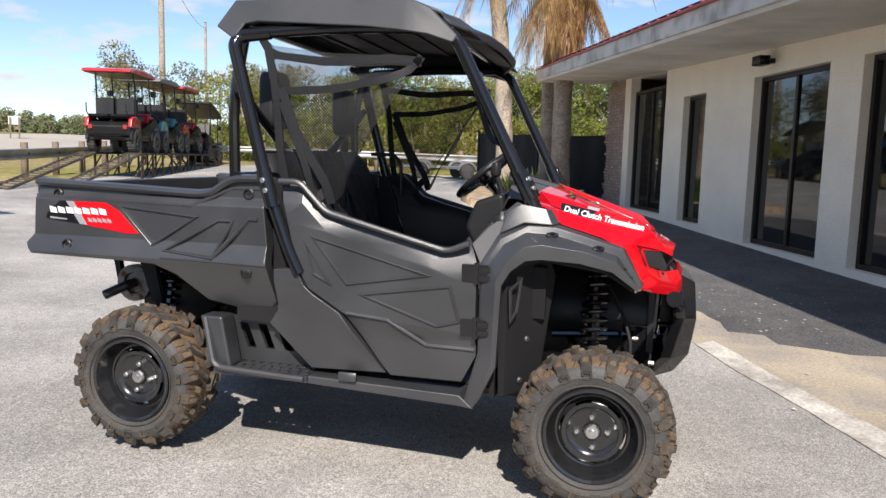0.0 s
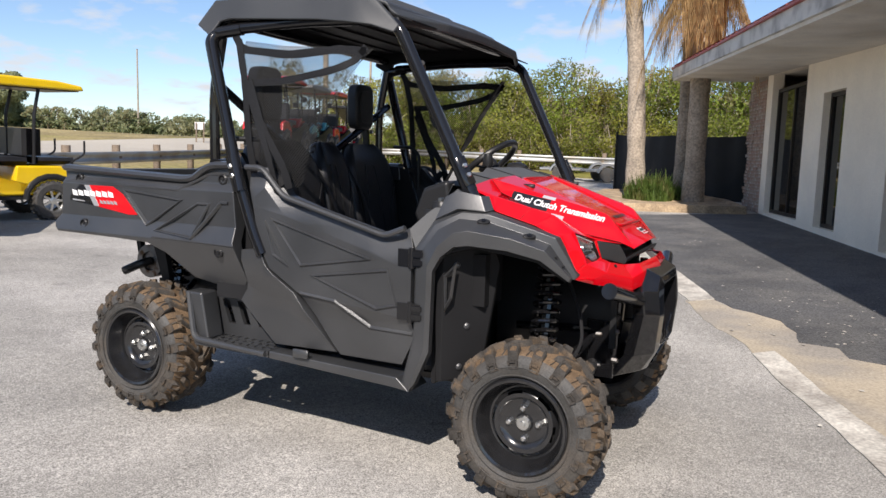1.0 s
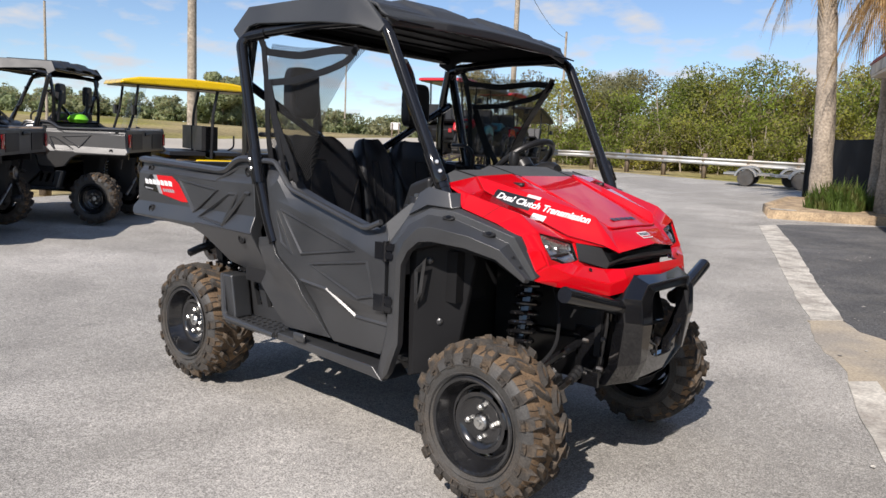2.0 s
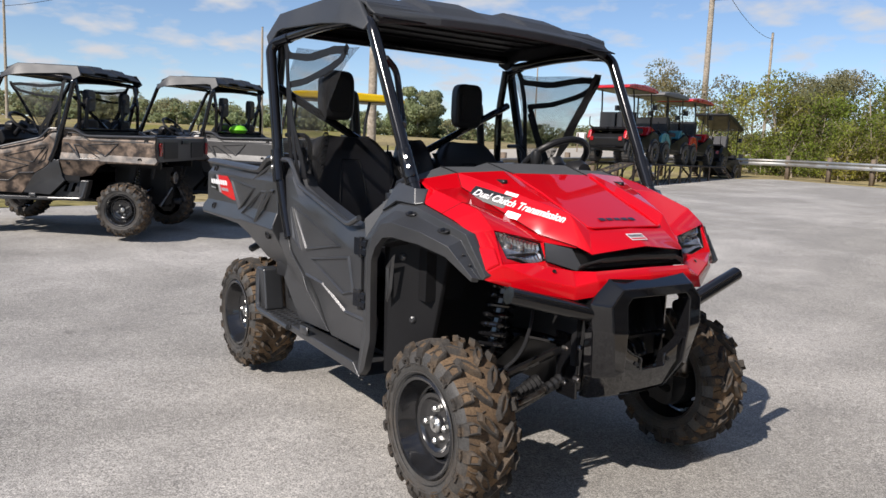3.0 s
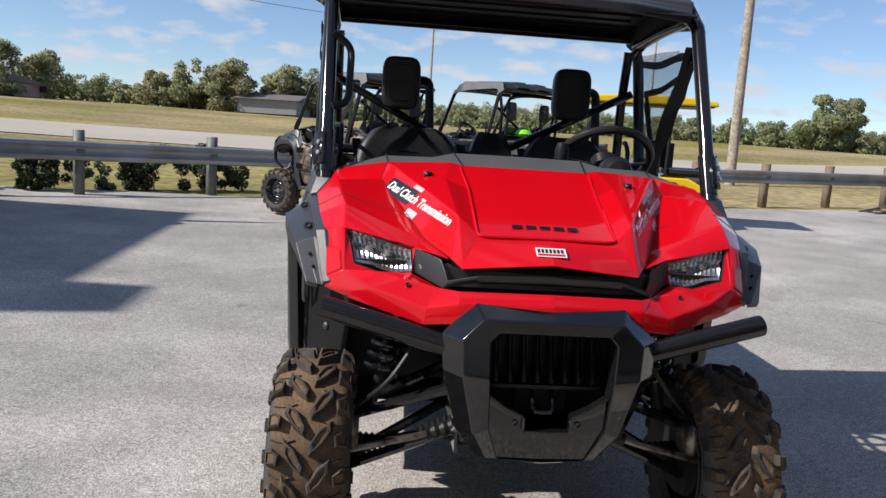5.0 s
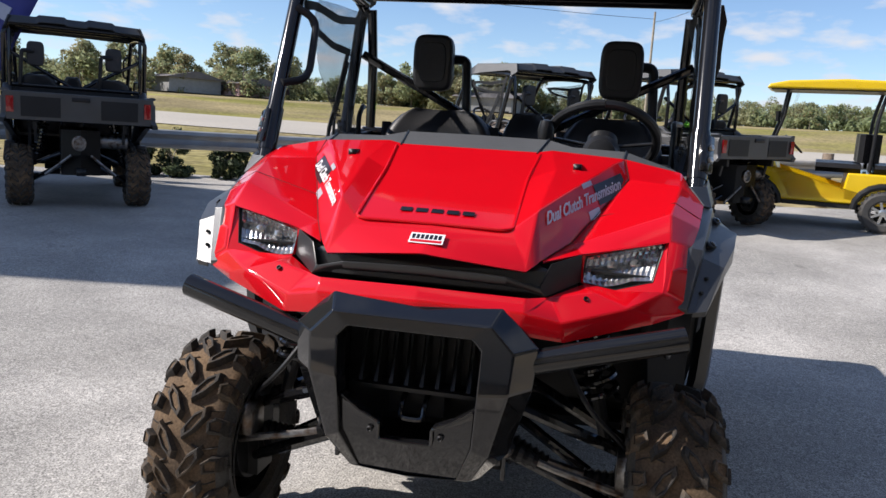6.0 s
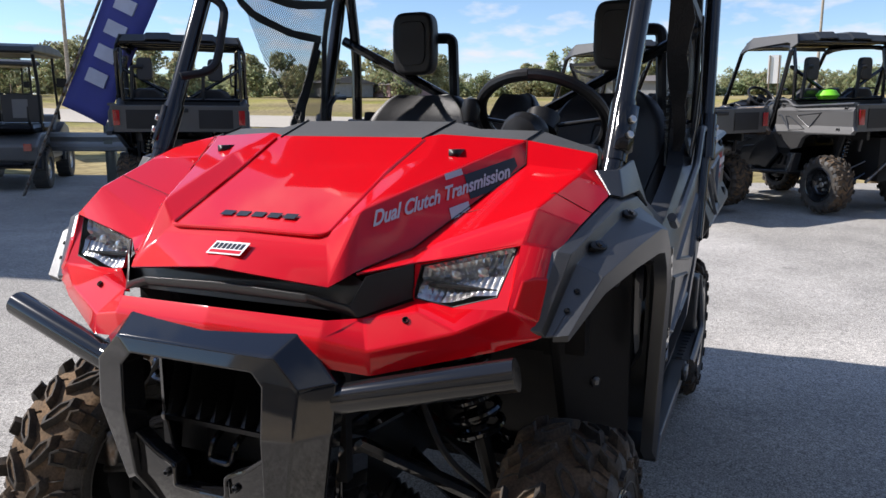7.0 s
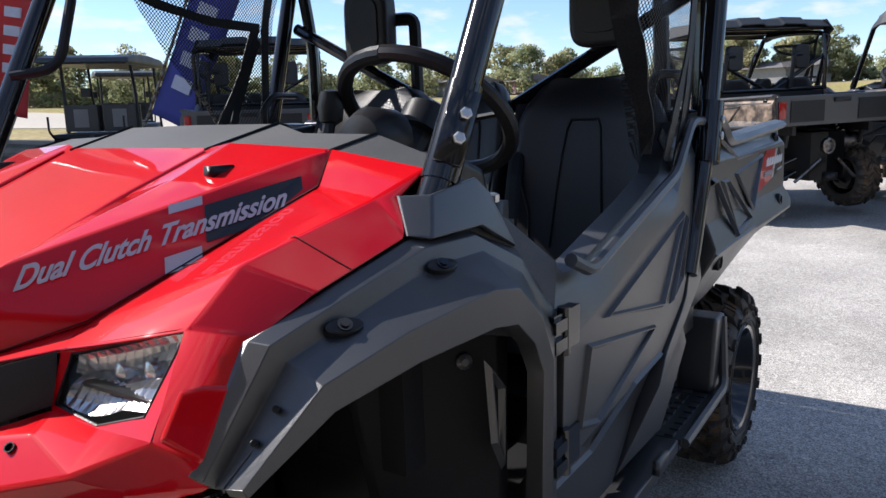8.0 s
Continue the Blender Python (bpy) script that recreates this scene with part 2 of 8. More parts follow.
M_POLE = material("utility_pole_wood", (0.34, 0.29, 0.23), 0.9, grain=0.3, grain_scale=12, mottle=0.2)
M_BARK = material("palm_bark", (0.33, 0.275, 0.215), 0.95, grain=0.35, grain_scale=22, mottle=0.25, mottle_scale=3, bump_dist=0.02)
M_FROND = material("dead_frond", (0.58, 0.41, 0.20), 0.85, mottle=0.35, mottle_scale=4, second=(0.40, 0.26, 0.12), second_amount=0.5, second_scale=6)
M_GFROND = material("green_frond", (0.10, 0.13, 0.03), 0.7, mottle=0.3, mottle_scale=4, second=(0.33, 0.28, 0.05), second_amount=0.5, second_scale=3)
M_LEAF = material("leaves", (0.30, 0.38, 0.06), 0.75, mottle=0.35, mottle_scale=0.5, second=(0.40, 0.38, 0.08), second_amount=0.5, second_scale=0.25, grain=0.2, grain_scale=3)
M_LEAF2 = material("olive_leaves", (0.29, 0.29, 0.14), 0.8, mottle=0.35, mottle_scale=0.4, second=(0.31, 0.26, 0.14), second_amount=0.5, second_scale=0.2, grain=0.2, grain_scale=3)

# far leaves: distance haze is put into this paler, greyer base colour
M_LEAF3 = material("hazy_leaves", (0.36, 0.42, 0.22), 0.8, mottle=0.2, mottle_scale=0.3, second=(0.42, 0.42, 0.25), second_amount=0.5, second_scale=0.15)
M_BODYGREY = material("grey_body_plastic", (0.085, 0.084, 0.083), 0.42, grain=0.1, grain_scale=300, mottle=0.1)


def let_through(m, share=0.6):
    """Thin leaves: part of the light passes through."""
    n, l = m.node_tree.nodes, m.node_tree.links
    b, out = n["Principled BSDF"], n["Material Output"]
    src = b.inputs["Base Color"].links[0].from_socket
    t = n.new("ShaderNodeBsdfTranslucent")
    l.new(src, t.inputs["Color"])
    mx = n.new("ShaderNodeMixShader")
    mx.inputs[0].default_value = share
    l.new(b.outputs[0], mx.inputs[1]); l.new(t.outputs[0], mx.inputs[2]); l.new(mx.outputs[0], out.inputs["Surface"])


for _m in (M_LEAF, M_LEAF2, M_LEAF3, M_BLADE, M_FROND, M_GFROND):
    let_through(_m)
M_FENCE = material("black_screen_fabric", (0.012, 0.013, 0.014), 0.8, mottle=0.25, mottle_scale=1.5)
M_FLAG = material("blue_flag_cloth", (0.055, 0.060, 0.25), 0.8, mottle=0.12, mottle_scale=4)
M_FLAGRED = material("red_flag_cloth", (0.45, 0.03, 0.03), 0.8, mottle=0.1)
M_RAMP = material("ramp_steel", (0.045, 0.040, 0.037), 0.7, mottle=0.3, mottle_scale=3, second=(0.11, 0.075, 0.05), second_amount=0.4, second_scale=4)
M_HOUSE = material("house_wall", (0.26, 0.26, 0.26), 0.9, mottle=0.1)
M_HOUSER = material("house_roof", (0.14, 0.13, 0.13), 0.9, mottle=0.15)


def net_material(name, fill=0.6, scale=90.0):
    """Black mesh fabric: small soft-edged holes in rows."""
    m = material(name, (0.012, 0.012, 0.012), 0.75, mottle=0.1)
    n, l = m.node_tree.nodes, m.node_tree.links
    uv = n.new("ShaderNodeUVMap")
    w = n.new("ShaderNodeTexVoronoi")
    w.inputs["Scale"].default_value, w.inputs["Randomness"].default_value = scale, 0.0
    turn = n.new("ShaderNodeMapping")
    turn.inputs["Rotation"].default_value = (0, 0, radians(45))
    l.new(uv.outputs[0], turn.inputs["Vector"]); l.new(turn.outputs[0], w.inputs["Vector"])
    g = n.new("ShaderNodeMapRange")
    g.inputs["From Min"].default_value, g.inputs["From Max"].default_value = fill - 0.06, fill + 0.06
    g.inputs["To Min"].default_value, g.inputs["To Max"].default_value = 0.10, 0.97
    l.new(w.outputs["Distance"], g.inputs["Value"])
    l.new(g.outputs[0], n["Principled BSDF"].inputs["Alpha"])
    return m


M_NET = net_material("net_fabric", 0.40, 115)

# ---- mesh helpers ----


def weigh(ob):
    """Flat faces stay flat and only the rounded edges shade round."""
    md = ob.modifiers.new("weigh", "WEIGHTED_NORMAL")
    md.mode, md.weight, md.keep_sharp = "FACE_AREA", 100, True


def part(name, bm, mat, parent=None, label="", smooth=False, bevel=0.0, seg=2, up=False, ang=0.5):
    """Link a bmesh as one mesh object under a thing or a part."""
    if bevel > 0:
        es = [e for e in bm.edges if len(e.link_faces) == 2 and e.calc_face_angle(0) > ang]
        bmesh.ops.bevel(bm, geom=es, offset=bevel, segments=seg, affect="EDGES", profile=0.6, clamp_overlap=True)
    if up:
        for f in bm.faces:
            f.normal_update()
            if f.normal.z < 0:
                f.normal_flip()
    else:
        bmesh.ops.recalc_face_normals(bm, faces=bm.faces)
    me = bpy.data.meshes.new(name)
    bm.to_mesh(me)
    bm.free()
    mats = mat if isinstance(mat, (list, tuple)) else [mat]
    for m in mats:
        me.materials.append(m)
    if smooth:
        me.shade_smooth()
        if smooth != "all":
            me.set_sharp_from_angle(angle=radians(35))
    ob = new(name, me)
    if bevel > 0:
        me.shade_smooth()
        weigh(ob)
    if parent is not None:
        ob.parent = parent
    if label:
        tagged(ob, label)
    return ob


def thing(name, label, category, m=None, group="", kind=""):
    ob = new(name)
    if m is not None:
        ob.matrix_world = m
    ob.empty_display_size = 0.1
    return tagged(ob, label, category, group, kind)


def again(ob, name, parent, m=None):
    """Another object on the same mesh."""
    o = new(name, ob.data)
    o.parent = parent
    if m is not None:
        o.matrix_local = m
    return o


def add_box(bm, x0, x1, y0, y1, z0, z1, m=None):
    vs = [bm.verts.new((x, y, z)) for z in (z0, z1) for y in (y0, y1) for x in (x0, x1)]
    if m is not None:
        for v in vs:
            v.co = m @ v.co
    for f in ((0, 2, 3, 1), (4, 5, 7, 6), (0, 1, 5, 4), (2, 6, 7, 3), (0, 4, 6, 2), (1, 3, 7, 5)):
        bm.faces.new([vs[i] for i in f])
    return vs


def box(x0, x1, y0, y1, z0, z1, m=None):
    bm = bmesh.new()
    add_box(bm, x0, x1, y0, y1, z0, z1, m)
    return bm


def fillet(pts, rad, seg=5):
    """Round the inner corners of a line of points."""
    pts = [Vector(p) for p in pts]
    out = [pts[0]]
    for a, b, c in zip(pts, pts[1:], pts[2:]):
        u, v = a - b, c - b
        d = min(rad, u.length * 0.45, v.length * 0.45)
        p, q = b + u.normalized() * d, b + v.normalized() * d
        for i in range(seg + 1):
            t = i / seg
            out.append(p * (1 - t) ** 2 + b * 2 * t * (1 - t) + q * t * t)
    return out + [pts[-1]]


def add_tube(bm, pts, r, n=10, caps=True, flat=1.0):
    """Sweep a ring along the points; r may be one radius or one for each point."""
    pts = [Vector(p) for p in pts]
    rs = r if isinstance(r, (list, tuple)) else [r] * len(pts)
    d = (pts[1] - pts[0]).normalized()
    up = Vector((0, 0, 1)) if abs(d.z) < 0.9 else Vector((0, 1, 0))
    x = d.cross(up).normalized()
    rings = []
    for i, p in enumerate(pts):
        t = (pts[min(i + 1, len(pts) - 1)] - pts[max(i - 1, 0)]).normalized()
        x = (x - t * x.dot(t)).normalized()
        y = t.cross(x)
        rings.append([bm.verts.new(p + rs[i] * (math.cos(2 * math.pi * k / n) * x + flat * math.sin(2 * math.pi * k / n) * y)) for k in range(n)])
    for a, b in zip(rings, rings[1:]):
        for k in range(n):
            bm.faces.new((a[k], a[(k + 1) % n], b[(k + 1) % n], b[k]))
    if caps:
        bm.faces.new(rings[0][::-1])
        bm.faces.new(rings[-1])


def tube(pts, r, n=10, flat=1.0):
    bm = bmesh.new()
    add_tube(bm, pts, r, n, flat=flat)
    return bm


def add_lathe(bm, prof, n=32, m=None, mat=0):
    """Turn a profile of (radius, y) round the y axis."""
    rings = []
    for r, y in prof:
        rings.append([bm.verts.new((m or Matrix()) @ Vector((r * math.cos(2 * math.pi * k / n), y, r * math.sin(2 * math.pi * k / n)))) for k in range(n)])
    for a, b in zip(rings, rings[1:]):
        for k in range(n):
            f = bm.faces.new((a[k], a[(k + 1) % n], b[(k + 1) % n], b[k]))
            f.material_index = mat
    return rings


def lathe(prof, n=32, m=None, caps=True):
    bm = bmesh.new()
    r = add_lathe(bm, prof, n, m)
    if caps:
        bm.faces.new(r[0][::-1]); bm.faces.new(r[-1])
    return bm


def panel(poly, depth, thick, s=1, cuts=()):
    """A panel whose outline is drawn in x and z: its outer face lies at s * depth(x, z), and it is so thick inwards. cuts: lines ((x, z), (x, z)) on which it may bend."""
    bm = bmesh.new()
    vs = [bm.verts.new((x, 0, z)) for x, z in poly]
    bm.faces.new(vs)
    for (xa, za), (xb, zb) in cuts:
        bmesh.ops.bisect_plane(bm, geom=bm.verts[:] + bm.edges[:] + bm.faces[:], plane_co=(xa, 0, za), plane_no=(zb - za, 0, xa - xb), dist=1e-5)
    bmesh.ops.triangulate(bm, faces=[f for f in bm.faces if len(f.verts) > 4])
    front = bm.faces[:]
    ext = bmesh.ops.extrude_face_region(bm, geom=front)
    moved = {v for v in ext["geom"] if isinstance(v, bmesh.types.BMVert)}
    for v in bm.verts:
        d = depth(v.co.x, v.co.z)
        v.co.y = s * (d - thick if v in moved else d)
    bmesh.ops.dissolve_limit(bm, angle_limit=0.01, verts=bm.verts, edges=bm.edges)
    return bm


def add_ridge(bm, pts, depth, s, w=0.0075, h=0.0085, closed=True, lift=0.0):
    """A raised bead along points (x, z) on a panel."""
    n = len(pts)
    prs = []
    for i in range(n):
        p = Vector((pts[i][0], pts[i][1]))
        a = Vector(pts[(i - 1) % n]) if closed or i > 0 else p
        b = Vector(pts[(i + 1) % n]) if closed or i < n - 1 else p
        d1 = (p - a).normalized() if (p - a).length > 1e-6 else (b - p).normalized()
        d2 = (b - p).normalized() if (b - p).length > 1e-6 else d1
        nn = Vector((-(d1.y + d2.y), d1.x + d2.x)).normalized()
        k = 1 / max(0.4, nn.dot(Vector((-d1.y, d1.x))))
        row = []
        for off, up in ((-w, -0.001), (-w * 0.2, h), (w * 0.2, h), (w, -0.001)):
            q = p + nn * off * k
            row.append(bm.verts.new((q.x, s * (depth(q.x, q.y) + up + lift), q.y)))
        prs.append(row)
    rng = range(n) if closed else range(n - 1)
    for i in rng:
        a, b = prs[i], prs[(i + 1) % n]
        for k in range(3):
            bm.faces.new((a[k], a[k + 1], b[k + 1], b[k]))


def plates(quads, thick=0.004, sym=False):
    """A shell of flat facets given by corner points, thickened inwards a little."""
    bm = bmesh.new()
    cache = {}

    def vert(p):
        key = tuple(round(c, 4) for c in p)
        if key not in cache:
            cache[key] = bm.verts.new(key)
        return cache[key]
    for q in quads:
        bm.faces.new([vert(p) for p in q])
        if sym:
            q2 = [(p[0], -p[1], p[2]) for p in q][::-1]
            try:
                bm.faces.new([vert(p) for p in q2])
            except ValueError:
                pass
    return bm

# ---- ground: a shallow bowl round the parked vehicle ----


def gz(x, y):
    r = math.hypot(x, y)
    z = 0.008 + (0.03 * (min(r, 70) - 1) * min(1, (r - 1) / 0.6) if r > 1 else 0)
    # the lot falls a little from the rear wheels to the front ones
    k = min(1, max(0, (0.85 - x) / 1.5))
    z += max(0, 0.040 - z) * k * k * (3 - 2 * k)
    if r > 70:
        z += 0.008 * (r - 70) * 70 / r
    # the field beyond the highway rises
    if r > 48:
        z += 0.033 * (min(r, 100) - 48) * min(1, max(0, (80 - y) / 40))
    return z


def ground_sheet():
    bm = bmesh.new()
    radii = [0.0, 0.25, 0.5, 0.75, 1.0, 1.3, 1.6] + [2 + 0.5 * i for i in range(16)] + [10 + i for i in range(20)] + [30 + 2.5 * i for i in range(16)] + [72, 80, 95, 120, 160, 220, 320, 480, 700, 1000, 1500]
    n = 96
    mid = bm.verts.new((0, 0, -0.03))
    prev = None
    for r in radii[1:]:
        ring = [bm.verts.new((r * math.cos(2 * math.pi * k / n), r * math.sin(2 * math.pi * k / n), gz(r * math.cos(2 * math.pi * k / n), r * math.sin(2 * math.pi * k / n)) - 0.03)) for k in range(n)]
        for k in range(n):
            if prev is None:
                bm.faces.new((mid, ring[k], ring[(k + 1) % n]))
            else:
                bm.faces.new((prev[k], ring[k], ring[(k + 1) % n], prev[(k + 1) % n]))
        prev = ring
    return bm


def draped(poly, lift, near=0.5, far=2.0, rough_edge=0.0):
    """A flat polygon laid over the ground."""
    pts = []
    rnd = random.Random(len(poly) * 7 + int(lift * 1e4))
    for (xa, ya), (xb, yb) in zip(poly, poly[1:] + poly[:1]):
        k = max(1, int(math.hypot(xb - xa, yb - ya) / 0.14)) if rough_edge else 1
        for i in range(k):
            t = i / k
            j = rough_edge if 0 < i else 0
            pts.append((xa + (xb - xa) * t + rnd.uniform(-j, j), ya + (yb - ya) * t + rnd.uniform(-j, j)))
    bm = bmesh.new()
    bm.faces.new([bm.verts.new((x, y, 0)) for x, y in pts])
    bmesh.ops.triangulate(bm, faces=bm.faces)
    for ax in (0, 1):
        lo, hi = min(p[ax] for p in pts), max(p[ax] for p in pts)
        c = -60.0
        while c < 60:
            if lo < c < hi:
                no = (1, 0, 0) if ax == 0 else (0, 1, 0)
                co = (c, 0, 0) if ax == 0 else (0, c, 0)
                bmesh.ops.bisect_plane(bm, geom=bm.verts[:] + bm.edges[:] + bm.faces[:], plane_co=co, plane_no=no)
            c += near if abs(c) < 10 else far
    bmesh.ops.triangulate(bm, faces=bm.faces)
    for v in bm.verts:
        v.co.z = gz(v.co.x, v.co.y) + lift
    if rough_edge:
        rim = [e for e in bm.edges if len(e.link_faces) == 1]
        for v in bmesh.ops.extrude_edge_only(bm, edges=rim)["geom"]:
            if isinstance(v, bmesh.types.BMVert):
                v.co.z -= lift + 0.003
    return bm


tagged(part("ground", ground_sheet(), M_GRASS, smooth="all", up=True), "dry yellow-green grass ground beyond the lot", "ground", kind="structure")
tagged(part("pavement", draped([(-3, -18), (-5.5, -11.5), (-8.2, -6.6), (-9.2, -2.4), (-12.6, 10.8), (-15.2, 22), (-14, 25.5), (-4, 23.6), (3, 21), (26, 14), (26, -18)], 0.0), M_ASPHALT, smooth="all", up=True),
       "sun-bleached grey asphalt parking lot", "pavement", kind="structure")
tagged(part("road", draped([(-15, -58), (-22, -30), (-24, -10), (-26, 10), (-30, 40), (-34, 58), (-48, 58), (-44, 40), (-40, 10), (-38, -10), (-36, -30), (-30, -58)], 0.0), M_ROAD, smooth="all", up=True),
       "pale grey highway beyond the guardrail", "road", kind="structure")
SEAL = [(1.19, 3.89), (1.40, 3.54), (1.56, 3.44), (1.78, 3.22), (1.90, 2.86), (1.92, 2.55), (2.17, 2.50), (2.22, 2.24), (2.48, 2.15), (2.66, 2.05), (2.95, 2.06), (4.6, 1.2)]
tagged(part("driveway", draped(SEAL + [(5.2, 0.0), (1.05, 13.1), (-1.35, 11.2), (-1.48, 10.9), (-0.39, 8.15), (0.53, 5.6), (0.95, 4.51)], 0.006, rough_edge=0.020), M_ASPHALT2, up=True),
       "dark sealed asphalt beside the building", "driveway", kind="structure")
tagged(part("apron", draped([(0.98, 3.68)] + SEAL + [(5.2, 0.0), (5.8, -2.2), (3.5, -2.2), (2.30, 0.48), (2.0, 1.38), (1.64, 2.11), (1.50, 2.5), (1.22, 3.0)], 0.0035, rough_edge=0.022), M_CONCRETE, up=True),
       "sandy worn concrete patch", "pavement", kind="structure")
tagged(part("curb_line", draped([(3.33, -2.2), (2.29, 0.15), (2.05, 0.9), (1.84, 1.45), (1.64, 2.09), (1.77, 2.22), (1.90, 1.88), (2.04, 1.42), (2.26, 0.86), (2.42, 0.45), (3.56, -2.2)], 0.0085, rough_edge=0.009), M_CURB, up=True), "worn pale concrete edge strip", "kerb", kind="structure")
tagged(part("curb_line", draped([(1.02, 3.66), (0.75, 4.31), (0.34, 5.37), (-0.41, 7.35), (-1.66, 10.55), (-1.46, 10.85), (-0.37, 8.15), (0.55, 5.6), (0.97, 4.51), (1.21, 3.87)], 0.0085, rough_edge=0.009), M_CURB, up=True), "worn pale painted line along the driveway", "painted line", kind="structure")

# pale bits of leaf and grit on the dark driveway
_rnd = random.Random(21)
bm = bmesh.new()
for _k in range(170):
    _x, _y = _rnd.gauss(2.2, 0.7), _rnd.gauss(3.4, 0.8)
    if _k % 3 == 0:
        _x, _y = _rnd.uniform(-0.6, 1.8), _rnd.uniform(4.0, 9.5)
    _r = _rnd.uniform(0.006, 0.02)
    _z = gz(_x, _y) + 0.008
    bm.faces.new([bm.verts.new((_x + _r * math.cos(a) * _rnd.uniform(0.5, 1.2), _y + _r * math.sin(a) * _rnd.uniform(0.5, 1.2), _z + _rnd.uniform(0.001, 0.006))) for a in (0.3, 1.7, 2.9, 4.4, 5.4)])
tagged(part("leaf_litter", bm, M_CURB), "pale bits of leaf and grit on the driveway", "litter", kind="stuff")

# ---- building ----
WALL0, WALLD, WALLN = Vector((3.71, 4.84, 0)), Vector((-0.301, 0.954, 0)), Vector((0.954, 0.301, 0))


def on_wall(s, z, out=0.0):
    """A point s metres along the shop's wall; out: metres in front of its face."""
    p = WALL0 + WALLD * s - WALLN * out
    return Vector((p.x, p.y, z))


def wall_box(bm, s0, s1, z0, z1, o0, o1):
    c = [on_wall(s, z, o) for z in (z0, z1) for o in (o0, o1) for s in (s0, s1)]
    vs = [bm.verts.new(p) for p in c]
    for f in ((0, 2, 3, 1), (4, 5, 7, 6), (0, 1, 5, 4), (2, 6, 7, 3), (0, 4, 6, 2), (1, 3, 7, 5)):
        bm.faces.new([vs[i] for i in f])


WALL_TOP = 2.816


def fall(bm, low=2.75):
    """The wall's head and the eaves rise with the ground along the wall."""
    for v in bm.verts:
        if v.co.z > low:
            v.co.z += 0.0345 * (v.co - WALL0).dot(WALLD)
    return bm


OPEN = [(-3.4, -1.4, 0.22, 2.58), (-1.2, 0.69, 0.26, 2.56), (1.31, 3.12, 0.27, 2.57), (4.70, 5.62, 0.38, 2.5), (6.48, 8.52, 0.42, 2.82)]
bm = bmesh.new()
edge = -9.0
for a, b, z0, z1 in OPEN:
    wall_box(bm, edge, a, -0.1, WALL_TOP, -0.2, 0)
    wall_box(bm, a, b, -0.1, z0, -0.2, 0)
    wall_box(bm, a, b, z1, WALL_TOP, -0.2, 0)
    edge = b
wall_box(bm, edge, 8.9, -0.1, WALL_TOP, -0.2, 0)
tagged(part("wall_front", fall(bm, WALL_TOP - 0.001), M_STUCCO), "cream stucco shop wall with tall windows", "wall", kind="structure")
bm = bmesh.new()
wall_box(bm, 10.0, 10.2, -0.1, WALL_TOP, -8, -0.2)
wall_box(bm, -9.0, 10.0, -0.1, WALL_TOP, -8.2, -8.0)
wall_box(bm, -9.2, -9.0, -0.1, WALL_TOP, -8, 0)
tagged(part("wall_back", fall(bm), M_STUCCO), "plain stucco end and back walls", "wall", kind="structure")
bm = bmesh.new()
wall_box(bm, -9, 10, 0.15, 0.2, -8, -0.2)
tagged(part("floor", bm, M_CONCRETE), "bare shop floor behind the glass", "floor", kind="structure")
for i, (a, b, z0, z1) in enumerate(OPEN):
    win = thing("window_%d" % (i + 1), "tall dark tinted shop window in a bronze frame", "window", kind="structure")
    bm = bmesh.new()
    for u, v, p, q in ((a, a + 0.06, z0, z1), (b - 0.06, b, z0, z1), (a + 0.06, b - 0.06, z0, z0 + 0.06), (a + 0.06, b - 0.06, z1 - 0.06, z1)):
        wall_box(bm, u, v, p, q, -0.19, -0.11)
    part("window_frame", bm, M_BRONZE, win)
    mids = [a + 0.06, (a + b) / 2, b - 0.06] if b - a > 1.2 else [a + 0.06, b - 0.06]
    for k in range(len(mids) - 2):
        bm = bmesh.new()
        wall_box(bm, mids[k + 1] - 0.03, mids[k + 1] + 0.03, z0 + 0.06, z1 - 0.06, -0.18, -0.12)
        part("mullion", bm, M_BRONZE, win)
    for k in range(len(mids) - 1):
        bm = bmesh.new()
        wall_box(bm, mids[k] + (0.03 if k else 0), mids[k + 1] - (0.03 if k < len(mids) - 2 else 0), z0 + 0.06, z1 - 0.06, -0.16, -0.145)
        part("pane", bm, M_WINDOW, win)
# flat roof slab with soffit, fascia and red metal edge
EDGE = [Vector((-1.05, 14.6, 0)), Vector((2.42, 3.90, 0)), Vector((4.40, -2.40, 0)), Vector((5.42, -5.60, 0))]
back = [on_wall(-9, 0, -8.4), on_wall(10.6, 0, -8.4)]


def slab(pts, z0, z1):
    bm = bmesh.new()
    lo = [bm.verts.new((p.x, p.y, z0)) for p in pts]
    hi = [bm.verts.new((p.x, p.y, z1)) for p in pts]
    bm.faces.new(lo[::-1]); bm.faces.new(hi)
    for i in range(len(pts)):
        j = (i + 1) % len(pts)
        bm.faces.new((lo[i], lo[j], hi[j], hi[i]))
    return bm


ring = [EDGE[0], EDGE[1], EDGE[2], EDGE[3]] + back
mid = sum(ring, Vector()) / len(ring)
tagged(part("ceiling", fall(slab([p + (mid - p).normalized() * 0.05 for p in ring], WALL_TOP + 0.003, WALL_TOP + 0.05)), M_SOFFIT), "grey painted soffit under the eaves", "soffit", kind="structure")
bm = slab(ring, WALL_TOP + 0.053, WALL_TOP + 0.26)
fas = part("trim_fascia", fall(bm), M_FASCIA)
tagged(fas, "weathered pale fascia board along the eaves", "fascia", kind="structure")
bm = slab([p - (mid - p).normalized() * 0.06 for p in ring], WALL_TOP + 0.263, WALL_TOP + 0.295)
tagged(part("roof", fall(bm), M_REDROOF), "red metal roof edge", "roof", kind="structure")
